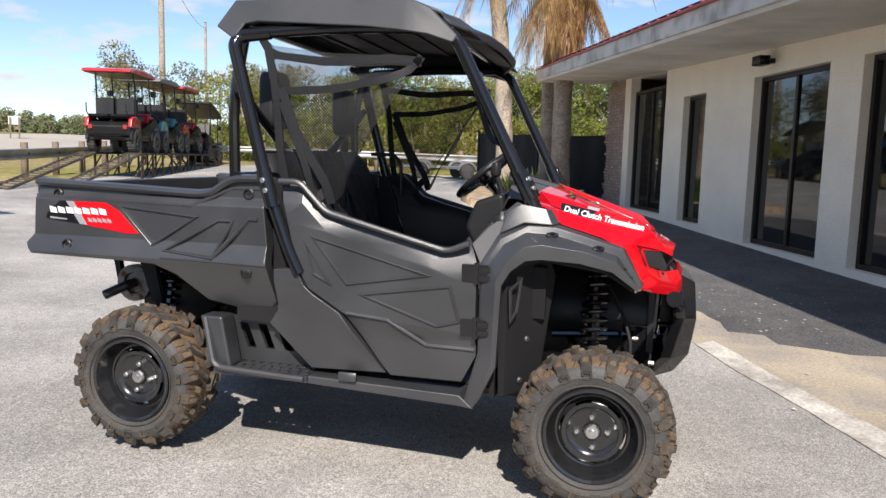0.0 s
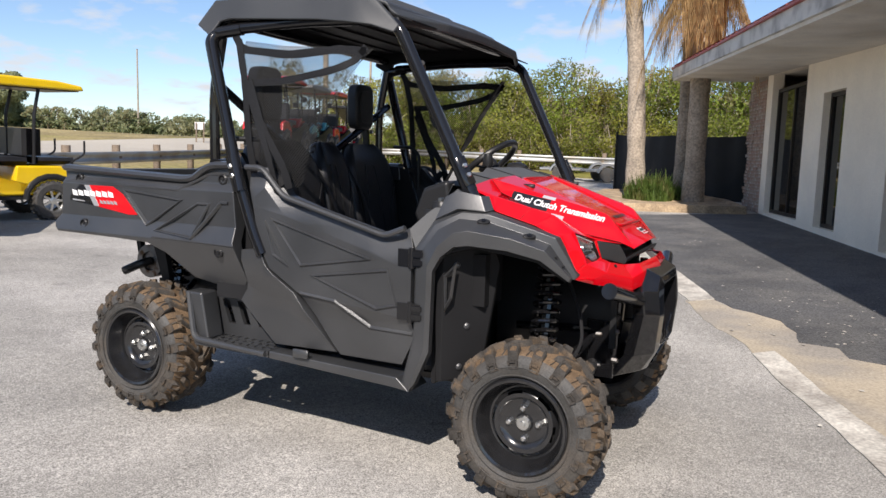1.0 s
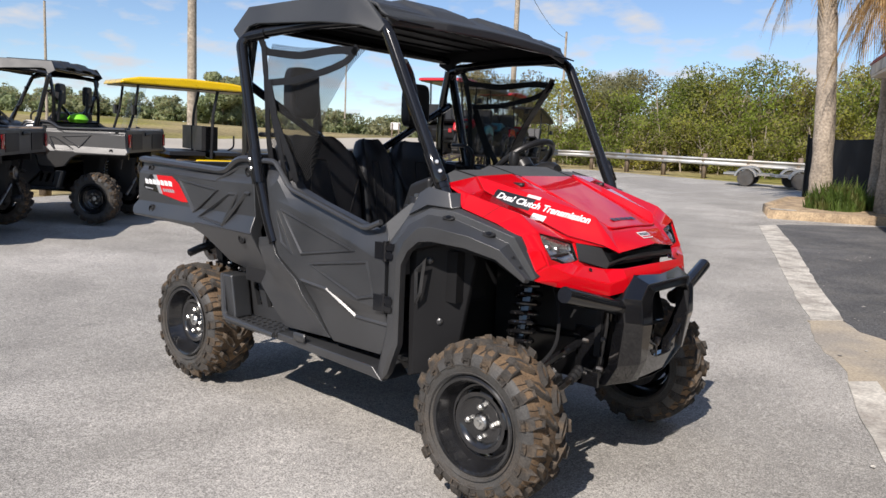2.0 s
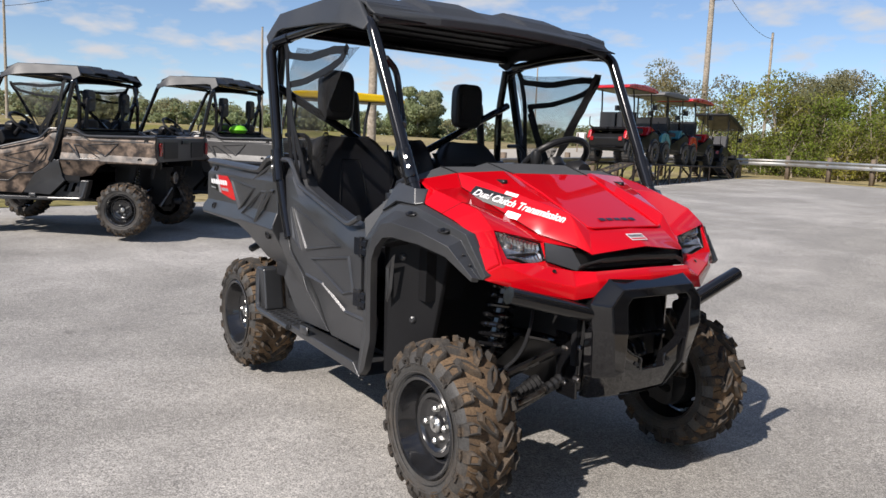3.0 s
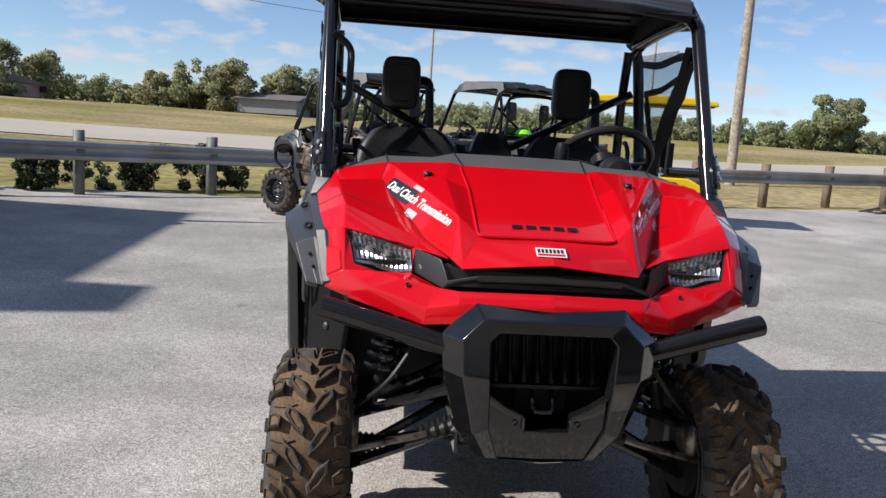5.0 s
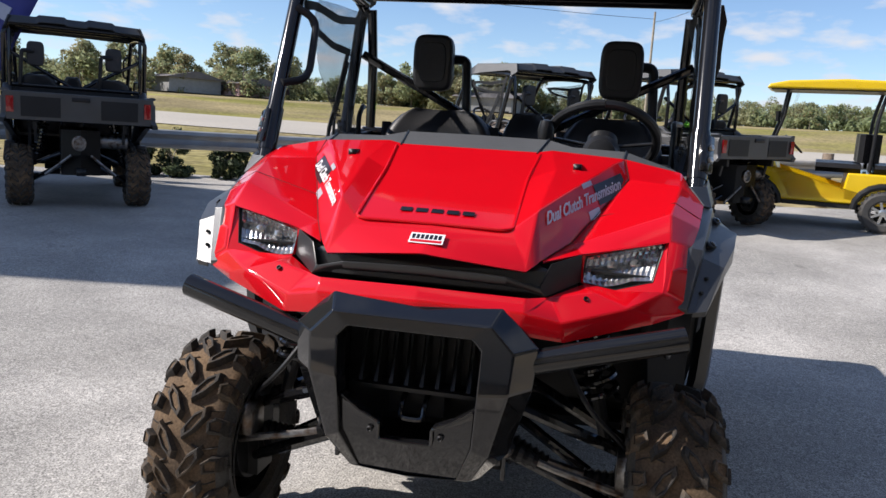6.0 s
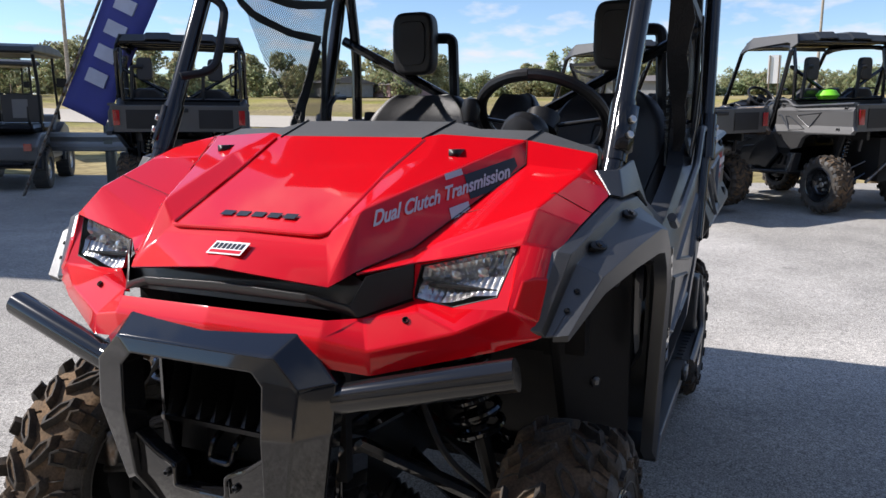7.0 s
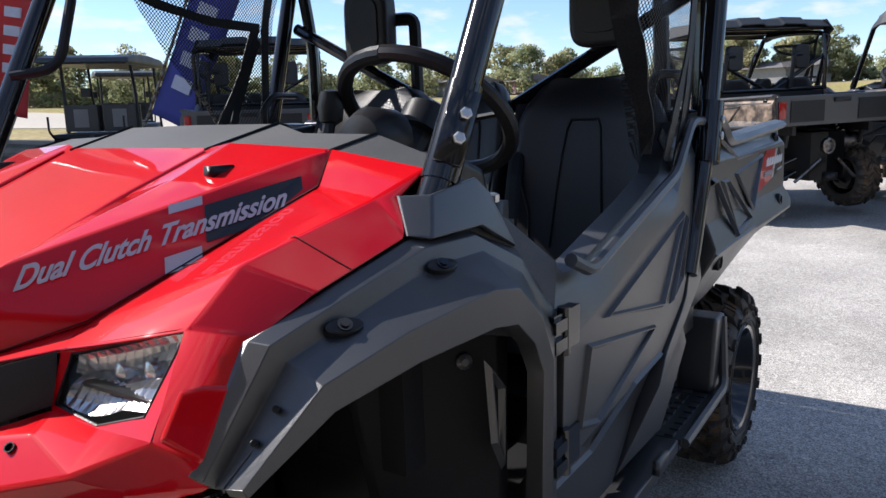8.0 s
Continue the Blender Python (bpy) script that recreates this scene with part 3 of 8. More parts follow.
# ribs of the red roof, running back from the eaves
bm = bmesh.new()
for k in range(46):
    t = k / 45
    a = EDGE[0].lerp(EDGE[1], t * 1.4) if t * 1.4 <= 1 else EDGE[1].lerp(EDGE[2], (t - 1 / 1.4) * 3.5)
    q = a + WALLN * 2.2
    a = a - (mid - a).normalized() * 0.05
    add_tube(bm, [(a.x, a.y, WALL_TOP + 0.305), (q.x, q.y, WALL_TOP + 0.74)], 0.012, 6)
tagged(part("roof_ribs", fall(bm), M_REDROOF), "raised ribs of the red metal roof", "roof", kind="structure")
bm = bmesh.new()
vs = [bm.verts.new(p) for p in (Vector((EDGE[0].x, EDGE[0].y, WALL_TOP + 0.34)), Vector((EDGE[1].x, EDGE[1].y, WALL_TOP + 0.34)), Vector((EDGE[2].x, EDGE[2].y, WALL_TOP + 0.34)))]
ws = [bm.verts.new((p.x + 2.2 * 0.954, p.y + 2.2 * 0.301, WALL_TOP + 0.74)) for p in EDGE[:3]]
for i in range(2):
    bm.faces.new((vs[i], vs[i + 1], ws[i + 1], ws[i]))
tagged(part("roof_sheet", fall(bm), M_REDROOF), "sloping red metal roof sheets", "roof", kind="structure")
# flood light over the door
lampm = thing("wall_light", "black box flood light on the shop wall under the eaves", "lamp")
bm = bmesh.new()
wall_box(bm, 2.52, 2.74, 2.67, 2.79, 0.10, 0.24)
part("housing", bm, M_DARK, lampm, bevel=0.015)
bm = bmesh.new()
wall_box(bm, 2.58, 2.66, 2.70, 2.76, 0.0, 0.10)
part("bracket", bm, M_BRONZE, lampm)

# ---- an added plain building, unseen behind the walk, sized to shade part of the lot ----
tagged(part("wall_neighbour", box(-4.39, 0.05, -24, -11.60, -0.2, 7.92), M_STUCCO, bevel=0.05), "unseen plain pale building added to shade the lot", "building", kind="structure")
tagged(part("wall_neighbour_end", box(0.055, 0.86, -24, -11.60, -0.2, 8.45), M_STUCCO, bevel=0.05), "raised end of the unseen building, shaped for its shadow", "building", kind="structure")

# ---- the red utility vehicle ----
utv = thing("utility_vehicle", "red and black utility vehicle with cargo bed and roof", "utility vehicle")


def both(fn):
    """Build a part on the right (-1) and on the left (+1)."""
    return fn(-1), fn(1)


# wheels
def tyre_mesh(width, R=0.316, rim=0.176):
    """A knobbly tyre, its axle along y, centred: hooked lugs on a dusty casing, blocks and ribs on the shoulders."""
    bm = bmesh.new()
    h = width / 2
    prof = [(rim, -h * 0.72), (rim + 0.012, -h * 0.90), (rim + 0.05, -h * 0.985), (R - 0.090, -h * 1.0), (R - 0.066, -h * 0.965), (R - 0.048, -h * 0.86), (R - 0.036, -h * 0.66), (R - 0.030, -h * 0.35), (R - 0.028, 0)]
    prof = prof + [(r, -y) for r, y in prof[-2::-1]]
    add_lathe(bm, prof, 64)
    for f in bm.faces:
        c = f.calc_center_median()
        f.material_index = 1 if math.hypot(c.x, c.z) > R - 0.052 else 0

    def skin(y):
        """Radius of the casing at y."""
        a = abs(y)
        for (ra, ya), (rb, yb) in zip(prof[3:9], prof[4:9]):
            if -yb <= a <= -ya:
                t = (-ya - a) / (yb - ya)
                return ra + (rb - ra) * t
        return R - 0.090

    def block(a0, outline, hgt, hollow):
        """A lug from its outline (distance round the tyre, y): sloped sides, a raised rim and a hollow top."""
        ca = sum(p[0] for p in outline) / len(outline)
        cy = sum(p[1] for p in outline) / len(outline)
        rings = []
        for k, lift in ((1.10, -0.005), (0.90, hgt - 0.002), (0.84, hgt), (0.62, hgt), (0.52, hgt - hollow)):
            ring = []
            for d, y in outline:
                yy = cy + (y - cy) * k
                a = a0 + (ca + (d - ca) * k) / R
                edge = max(0, abs(yy) / h - 0.93) / 0.07
                r = skin(yy) + lift * (1 - 0.72 * min(1, edge)) if lift > 0 else skin(yy) + lift
                ring.append(bm.verts.new((r * math.cos(a), yy, r * math.sin(a))))
            rings.append(ring)
        n_ = len(outline)
        for p, q in zip(rings, rings[1:]):
            for t in range(n_):
                bm.faces.new((p[t], p[(t + 1) % n_], q[(t + 1) % n_], q[t])).material_index = 2
        bm.faces.new(rings[-1]).material_index = 1

    def rib(a0, y0, y1, hgt, wid):
        """A thin line moulded across the casing."""
        vs = []
        for t in range(5):
            y = y0 + (y1 - y0) * t / 4
            a = a0 - 0.03 * math.sin(math.pi * t / 4)
            vs.append([bm.verts.new(((skin(y) + z) * math.cos(a + k / R), y, (skin(y) + z) * math.sin(a + k / R))) for k, z in ((-wid, -0.002), (0, hgt), (wid, -0.002))])
        for p, q in zip(vs, vs[1:]):
            for k in range(2):
                bm.faces.new((p[k], p[k + 1], q[k + 1], q[k])).material_index = 2

    n = 18
    st = 2 * math.pi / n
    rnd = random.Random(3)
    for k in range(n):
        for sd in (-1, 1):
            b = st * (k + (0.5 if sd > 0 else 0)) + rnd.uniform(-0.006, 0.006)
            y = sd * h
            block(b, [(0.048, y * 0.55), (0.018, y * 0.58), (-0.030, y * 0.33), (-0.056, y * 0.07), (-0.032, y * 0.03), (0.022, y * 0.28)], 0.021, 0.006)
            block(b - 0.030, [(-0.022, y * 0.66), (0.012, y * 0.62), (0.028, y * 0.80), (0.026, y * 0.985), (-0.026, y * 0.985)], 0.028, 0.007)
            # foot of the shoulder lug down the sidewall, with a notch
            for q, r0, r1, w in ((-0.019, 0.066, 0.088, 0.005), (0.019, 0.066, 0.080, 0.005), (0.0, 0.064, 0.072, 0.012)):
                vs = []
                for rr, out in ((R - r0, 1.004), (R - r1, 1.000)):
                    for yy, ww in ((h * out - 0.012, w * 1.2), (h * out + 0.006, w)):
                        for e in (-1, 1):
                            a = b - 0.030 + (q + e * ww) / R
                            vs.append(bm.verts.new((rr * math.cos(a), sd * yy, rr * math.sin(a))))
                for f in ((2, 3, 7, 6), (0, 2, 6, 4), (1, 5, 7, 3), (4, 6, 7, 5), (0, 1, 3, 2)):
                    bm.faces.new([vs[t] for t in f]).material_index = 2
            rib(b + st * 0.42, y * 0.30, y * 0.86, 0.005, 0.0035)
    bmesh.ops.recalc_face_normals(bm, faces=bm.faces)
    # raised rings on the sidewalls
    for sd in (-1, 1):
        for rr in (rim + 0.022, R - 0.088):
            add_tube(bm, [(rr * math.cos(2 * math.pi * k / 48), sd * h * 0.998, rr * math.sin(2 * math.pi * k / 48)) for k in range(49)], 0.0022, 5, caps=False)
    return bm


def rim_mesh(width, rim=0.182):
    """A pressed steel rim, outer face at -y."""
    h = width / 2
    bm = bmesh.new()
    o = -h
    prof = [(rim, h * 0.72), (rim - 0.012, h * 0.55), (rim - 0.03, h * 0.2), (rim - 0.035, o + 0.105), (rim - 0.018, o + 0.05), (rim - 0.004, o + 0.022), (rim + 0.002, o + 0.010), (rim - 0.004, o + 0.004),
            (rim - 0.014, o + 0.008), (rim - 0.020, o + 0.026), (rim - 0.026, o + 0.044), (rim - 0.034, o + 0.062), (rim - 0.042, o + 0.078), (0.133, o + 0.080), (0.124, o + 0.066), (0.114, o + 0.060), (0.099, o + 0.062), (0.090, o + 0.072), (0.074, o + 0.076), (0.036, o + 0.075), (0.031, o + 0.066), (0.0005, o + 0.066)]
    rings = add_lathe(bm, prof, 48)
    # slots: drop faces of the sloping web
    kill = []
    for f in bm.faces:
        c = f.calc_center_median()
        r = math.hypot(c.x, c.z)
        a = math.degrees(math.atan2(c.z, c.x)) % 60
        if 0.114 < r < 0.124 and c.y < o + 0.09 and 16 < a < 44:
            kill.append(f)
    bmesh.ops.delete(bm, geom=kill, context="FACES")
    return bm


def wheel(x, s, width, yc, turn=0.0):
    w = new("wheel")
    w.parent = utv
    w.matrix_local = pose(x, s * yc, 0.337 if x > 0 else 0.365, 0, random.Random(int(x * 10) + s).uniform(0, 90), (0 if s < 0 else 180) + turn)
    return w


def nut_mesh(h):
    return lathe([(0.0145, -h + 0.046), (0.0145, -h + 0.040), (0.012, -h + 0.026), (0.007, -h + 0.021)], 6)


for width, x, yc in ((0.235, 1.003, 0.638), (0.27, -0.948, 0.612)):
    ty = rm = hb = nt = None
    for s in (-1, 1):
        w = wheel(x, s, width, yc)
        if ty is None:
            ty = part("tyre", tyre_mesh(width), [M_TYRE, M_TREAD, M_LUG], w, "black off-road tyre with mud-brown knobbly tread", smooth=True)
            rm = part("rim", rim_mesh(width), M_RIM, w, "glossy black pressed steel rim", smooth=True)
            hb = part("hub_cap", lathe([(0.030, -width / 2 + 0.078), (0.029, -width / 2 + 0.062), (0.024, -width / 2 + 0.056), (0.012, -width / 2 + 0.055), (0.010, -width / 2 + 0.048)], 14), M_CHROME, w, "silver axle nut")
            br = part("brake_drum", lathe([(0.12, width / 2 - 0.03), (0.125, -width / 2 + 0.12), (0.03, -width / 2 + 0.115)], 24), M_DARK, w)
        else:
            for o in (ty, rm, hb, br):
                again(o, o.name.split(".")[0], w)
        for k in range(4):
            a = radians(45 + 90 * k)
            m = Matrix.Translation((0.058 * math.cos(a), 0.032, 0.058 * math.sin(a)))
            if nt is None:
                nt = part("wheel_nut", nut_mesh(width / 2), M_CHROME, w)
                nt.matrix_local = m
            else:
                again(nt, "wheel_nut", w, m)

def level(z0, z1, step=0.075):
    """Level lines on which a bowed panel may bend."""
    return [((-2, z0 + step * k), (2, z0 + step * k)) for k in range(int((z1 - z0) / step) + 1)]


# cargo bed sides
def bed_depth(x, z):
    d = 0.770
    if z < 0.98:
        d += 0.030 * min(1, (0.98 - z) / 0.06)
    if z < 0.90:
        d -= 0.10 * (0.90 - z) / 0.2
    if z > 1.135:
        d -= 0.022 * min(1, (z - 1.135) / 0.03)
    return d - 0.12 * (z - 1.05) ** 2


BED = [(-1.36, 1.215), (-1.375, 0.985), (-1.405, 0.945), (-1.375, 0.90), (-0.99, 0.893), (-0.79, 0.885), (-0.70, 0.845), (-0.585, 0.735), (-0.34, 0.685), (-0.275, 0.745), (-0.285, 0.92), (-0.315, 1.245), (-0.43, 1.255), (-0.475, 1.235), (-0.55, 1.178), (-0.60, 1.168)]
for s in (-1, 1):
    bs = part("bed_side", panel(BED, bed_depth, 0.06, s, [((-2, 0.98), (0, 0.98)), ((-2, 0.92), (0, 0.92)), ((-2, 0.90), (0, 0.90)), ((-2, 1.135), (0, 1.135)), ((-2, 1.165), (0, 1.165))] + level(0.76, 1.2)), M_PLASTIC, utv, bevel=0.007)
    bm = bmesh.new()
    add_ridge(bm, [(-0.945, 1.115), (-0.60, 1.085), (-0.80, 0.965)], bed_depth, s)
    add_ridge(bm, [(-0.735, 0.945), (-0.50, 1.075), (-0.44, 1.075), (-0.52, 0.925)], bed_depth, s)
    add_ridge(bm, [(-1.345, 1.145), (-0.62, 1.13), (-0.46, 1.205), (-0.32, 1.205)], bed_depth, s, w=0.008, h=0.004, closed=False)
    add_ridge(bm, [(-0.75, 0.915), (-0.285, 0.905)], bed_depth, s, w=0.007, h=0.004, closed=False)
    add_ridge(bm, [(-0.52, 0.925), (-0.37, 1.085), (-0.33, 1.085)], bed_depth, s, w=0.010, h=0.010, closed=False)
    part("moulded_rib", bm, M_PLASTIC, bs)
    for bx, bz in ((-1.26, 1.155), (-1.20, 0.945), (-0.38, 1.185), (-0.375, 0.873)):
        bm = lathe([(0.024, 0.012), (0.024, -0.004), (0.018, -0.008), (0.016, 0.0), (0.007, 0.0), (0.006, -0.004)], 16, Matrix.Translation((bx, s * bed_depth(bx, bz), bz)) @ Matrix.Scale(-s, 4, (0, 1, 0)))
        part("bolt_recess", bm, M_DARK, bs)
    # red and black decal with plain bars for its lettering
    dd = lambda x, z: bed_depth(x, z) + 0.003
    part("decal", panel([(-1.23, 1.128), (-1.02, 1.128), (-0.955, 1.095), (-0.865, 1.005), (-0.92, 1.003), (-1.16, 1.035)], dd, 0.002, s), M_DECALRED, bs, "red side decal with a pale lettering bar")
    part("decal", panel([(-1.305, 1.075), (-1.24, 1.128), (-1.19, 1.128), (-1.13, 1.032), (-1.31, 1.052)], lambda x, z: bed_depth(x, z) + 0.0035, 0.002, s), M_DECALBLK, bs)
    part("decal", panel([(-1.21, 1.128), (-1.175, 1.128), (-1.11, 1.031), (-1.145, 1.033)], lambda x, z: bed_depth(x, z) + 0.004, 0.002, s), M_SILVER, bs)
    for xa, xb, za, zb, mt in [(-1.285 + 0.040 * k, -1.253 + 0.040 * k, 1.078, 1.104, M_WHITE) for k in range(7)] + [(-1.10 + 0.023 * k, -1.082 + 0.023 * k, 1.046, 1.062, M_SILVER) for k in range(5)] + [(-1.285, -1.205, 1.052, 1.060, M_SILVER)]:
        part("lettering_bar", panel([(xa, za), (xb, za - 0.003), (xb - 0.006, zb - 0.006), (xa - 0.006, zb)], lambda x, z: bed_depth(x, z) + 0.0055, 0.002, s), mt, bs)

# bed floor, front wall, rail lip, tailgate
part("bed_floor", box(-1.34, -0.40, -0.70, 0.70, 0.93, 0.95), M_DARK, utv)
part("bed_wall", box(-0.46, -0.42, -0.71, 0.71, 0.955, 1.22), M_PLASTIC, utv, bevel=0.01)
for s in (-1, 1):
    part("bed_wall", panel([(-1.34, 0.955), (-0.465, 0.955), (-0.465, 1.19), (-1.34, 1.195)], lambda x, z: 0.70 - 0.03 * (1.19 - z), 0.012, s), M_DARK, utv)
    part("bed_rail", tube(fillet([(-1.36, s * 0.735, 1.205), (-0.60, s * 0.735, 1.178), (-0.54, s * 0.735, 1.185), (-0.45, s * 0.735, 1.245), (-0.33, s * 0.735, 1.247)], 0.05), 0.040, 8, flat=0.45), M_PLASTIC, utv, smooth=True)
tg = part("tailgate", panel([(-0.72, 0.93), (0.72, 0.93), (0.735, 1.20), (-0.735, 1.20)], lambda x, z: 0.02, 0.04, 1), M_PLASTIC, utv, bevel=0.008)
tg.matrix_local = pose(-1.365, 0, 0, 0, 0, 90)
for s in (-1, 1):
    part("tail_light", box(-1.405, -1.39, s * 0.68 - 0.035, s * 0.68 + 0.035, 1.00, 1.15), M_TAIL, utv, "red tail light", bevel=0.005)

# tailgate relief, hitch and rear struts
for s in (-1, 1):
    bm = bmesh.new()
    for za, zb in ((0.965, 1.155),):
        ys = (0.20, 0.58) if s > 0 else (-0.58, -0.20)
        add_box(bm, -1.392, -1.386, ys[0], ys[1], za, zb)
    part("tailgate_panel", bm, M_DARK, tg.parent, bevel=0.002)
    part("rear_strut", tube([(-1.27, s * 0.10, 0.60), (-1.24, s * 0.36, 0.40)], 0.016, 8), M_STEEL, utv, smooth=True)
part("tailgate_latch", box(-1.402, -1.386, -0.09, 0.09, 1.13, 1.17), M_DARK, utv, bevel=0.004)
part("muffler_outlet", lathe([(0.075, 0.02), (0.075, -0.02), (0.055, -0.025), (0.05, 0.0), (0.002, 0.0)], 20, Matrix.Translation((-1.27, 0.02, 0.72)) @ pose(0, 0, 0, 0, 0, -90)), M_STEEL, utv, smooth=True)
part("hitch_bracket", box(-1.34, -1.24, -0.05, 0.05, 0.40, 0.47), M_DARK, utv, bevel=0.006)

# doors
def door_top(x):
    """Height of the door's upper edge."""
    pts = [(-0.245, 1.24), (-0.155, 1.243), (-0.045, 1.13), (0.10, 1.085), (0.43, 1.00), (0.555, 0.99)]
    for (xa, za), (xb, zb) in zip(pts, pts[1:]):
        if x <= xb:
            return za + (zb - za) * (x - xa) / (xb - xa)
    return 0.99


def door_depth(x, z):
    d = 0.766 - 0.034 * min(1, max(0, (z - door_top(x) + 0.075) / 0.075))
    if z < 0.74 - 0.10 * x:
        d -= 0.028 * min(1, (0.74 - 0.10 * x - z) / 0.05)
    return d - 0.12 * (z - 0.88) ** 2


DOOR = [(-0.245, 1.24), (-0.155, 1.243), (-0.11, 1.20), (-0.045, 1.13), (0.10, 1.085), (0.43, 1.00), (0.48, 1.003), (0.525, 1.035), (0.555, 0.95), (0.555, 0.60), (0.50, 0.492), (0.215, 0.492), (0.185, 0.525), (0.03, 0.735), (-0.115, 0.825), (-0.165, 0.91), (-0.205, 1.08), (-0.235, 1.19)]


for s in (-1, 1):
    dr = part("door", panel(DOOR, door_depth, 0.05, s, [((-0.045, 1.055), (0.10, 1.010)), ((0.10, 1.010), (0.43, 0.925)), ((-0.155, 1.168), (-0.045, 1.055)), ((-1, 0.84), (1, 0.64)), ((-1, 0.79), (1, 0.59))] + level(0.56, 1.2)), M_PLASTIC, utv, bevel=0.008)
    bm = bmesh.new()
    add_ridge(bm, [(-0.10, 1.03), (0.37, 0.905), (0.045, 0.852)], door_depth, s)
    add_ridge(bm, [(-0.132, 1.012), (-0.025, 0.85), (-0.095, 0.885)], door_depth, s)
    add_ridge(bm, [(0.105, 0.815), (0.455, 0.868), (0.492, 0.735), (0.405, 0.712)], door_depth, s)
    add_ridge(bm, [(0.04, 0.735), (0.21, 0.72), (0.36, 0.625), (0.55, 0.622)], door_depth, s, w=0.010, h=0.007, closed=False)
    part("moulded_rib", bm, M_PLASTIC, dr)
    part("door_rail", tube(fillet([(-0.24, s * 0.765, 1.242), (-0.155, s * 0.765, 1.243), (-0.045, s * 0.765, 1.13), (0.44, s * 0.765, 1.002), (0.525, s * 0.765, 1.036)], 0.03), 0.012, 8), M_PLASTIC, dr, smooth=True)
    for hz in (0.925, 0.717):
        bm = box(0.50, 0.60, s * 0.760 - 0.010, s * 0.760 + 0.010, hz - 0.033, hz + 0.033)
        add_tube(bm, [(0.556, s * 0.766, hz - 0.040), (0.556, s * 0.766, hz + 0.040)], 0.011, 10)
        add_box(bm, 0.565, 0.607, s * 0.768 - 0.009, s * 0.768 + 0.009, hz + 0.006, hz + 0.026)
        add_box(bm, 0.565, 0.607, s * 0.768 - 0.009, s * 0.768 + 0.009, hz - 0.026, hz - 0.006)
        part("hinge", bm, M_TUBE, dr, "black door hinge")

# hip panel behind the door, step with vents, sill
def hip_depth(x, z):
    d = 0.772
    k = z - 0.76 + 0.55 * (x + 0.1)
    if k < 0:
        d -= 0.045 * min(1, -k / 0.10)
    return d - 0.12 * (z - 0.72) ** 2


HIP = [(-0.262, 0.893), (-0.165, 0.90), (-0.135, 0.835), (-0.10, 0.805), (0.015, 0.735), (0.195, 0.50), (-0.12, 0.492), (-0.30, 0.665), (-0.265, 0.72)]
for s in (-1, 1):
    part("hip_panel", panel(HIP, hip_depth, 0.05, s, [((-1, 1.255), (1, 0.155)), ((-1, 1.155), (1, 0.055))] + level(0.56, 0.88)), M_PLASTIC, utv, bevel=0.007)
    # panel round three open vents, a slat between each two
    st = part("step_panel", panel([(-0.575, 0.672), (-0.30, 0.655), (-0.278, 0.635), (-0.565, 0.635)], lambda x, z: 0.640, 0.02, s), M_PLASTIC, utv)
    part("step_panel", panel([(-0.538, 0.530), (-0.170, 0.530), (-0.13, 0.492), (-0.13, 0.470), (-0.525, 0.475)], lambda x, z: 0.640, 0.02, s), M_PLASTIC, st)
    for xa, xb, ya, yb in ((-0.565, -0.483, -0.539, -0.443), (-0.443, -0.398, -0.403, -0.358), (-0.358, -0.313, -0.318, -0.273), (-0.273, -0.278, -0.233, -0.170)):
        part("slat", panel([(xa, 0.635), (xb, 0.635), (yb, 0.530), (ya, 0.530)], lambda x, z: 0.640, 0.02, s), M_PLASTIC, st)
    bm = bmesh.new()
    for ya, yb in ((0.55, 0.675), (0.697, 0.770)):
        add_box(bm, -0.53, -0.12, min(s * ya, s * yb), max(s * ya, s * yb), 0.455, 0.470)
    for xa, xb in ((-0.53, -0.44), (-0.385, -0.345), (-0.29, -0.25), (-0.195, -0.12)):
        add_box(bm, xa, xb, min(s * 0.675, s * 0.697), max(s * 0.675, s * 0.697), 0.455, 0.470)
    for k in range(9):
        for q in range(4):
            add_box(bm, -0.50 + 0.042 * k + 0.012 * (q % 2), -0.475 + 0.042 * k + 0.012 * (q % 2), min(s * (0.60 + 0.042 * q), s * (0.622 + 0.042 * q)), max(s * (0.60 + 0.042 * q), s * (0.622 + 0.042 * q)), 0.470, 0.4745)
    part("step_tread", bm, M_PLASTIC, utv)
    part("step_rim", tube(fillet([(-0.575, s * 0.752, 0.672), (-0.525, s * 0.775, 0.475), (-0.13, s * 0.775, 0.458)], 0.04), 0.014, 8), M_PLASTIC, utv, smooth=True)
    part("mud_guard", panel([(-0.60, 0.68), (-0.50, 0.68), (-0.46, 0.47), (-0.54, 0.47)], lambda x, z: 0.757, 0.10, s), M_PLASTIC, utv, bevel=0.012)
    part("step_edge", panel([(-0.53, 0.453), (-0.121, 0.453), (-0.121, 0.440), (-0.53, 0.444)], lambda x, z: 0.765, 0.02, s), M_PLASTIC, utv)
    part("sill", panel([(-0.12, 0.470), (0.50, 0.452), (0.56, 0.40), (0.50, 0.408), (-0.12, 0.438)], lambda x, z: 0.765, 0.16, s), M_PLASTIC, utv, bevel=0.006)
    part("sill_clip", box(0.02, 0.09, s * 0.775 - 0.008, s * 0.775 + 0.008, 0.468, 0.502), M_PLASTIC, utv, bevel=0.003)

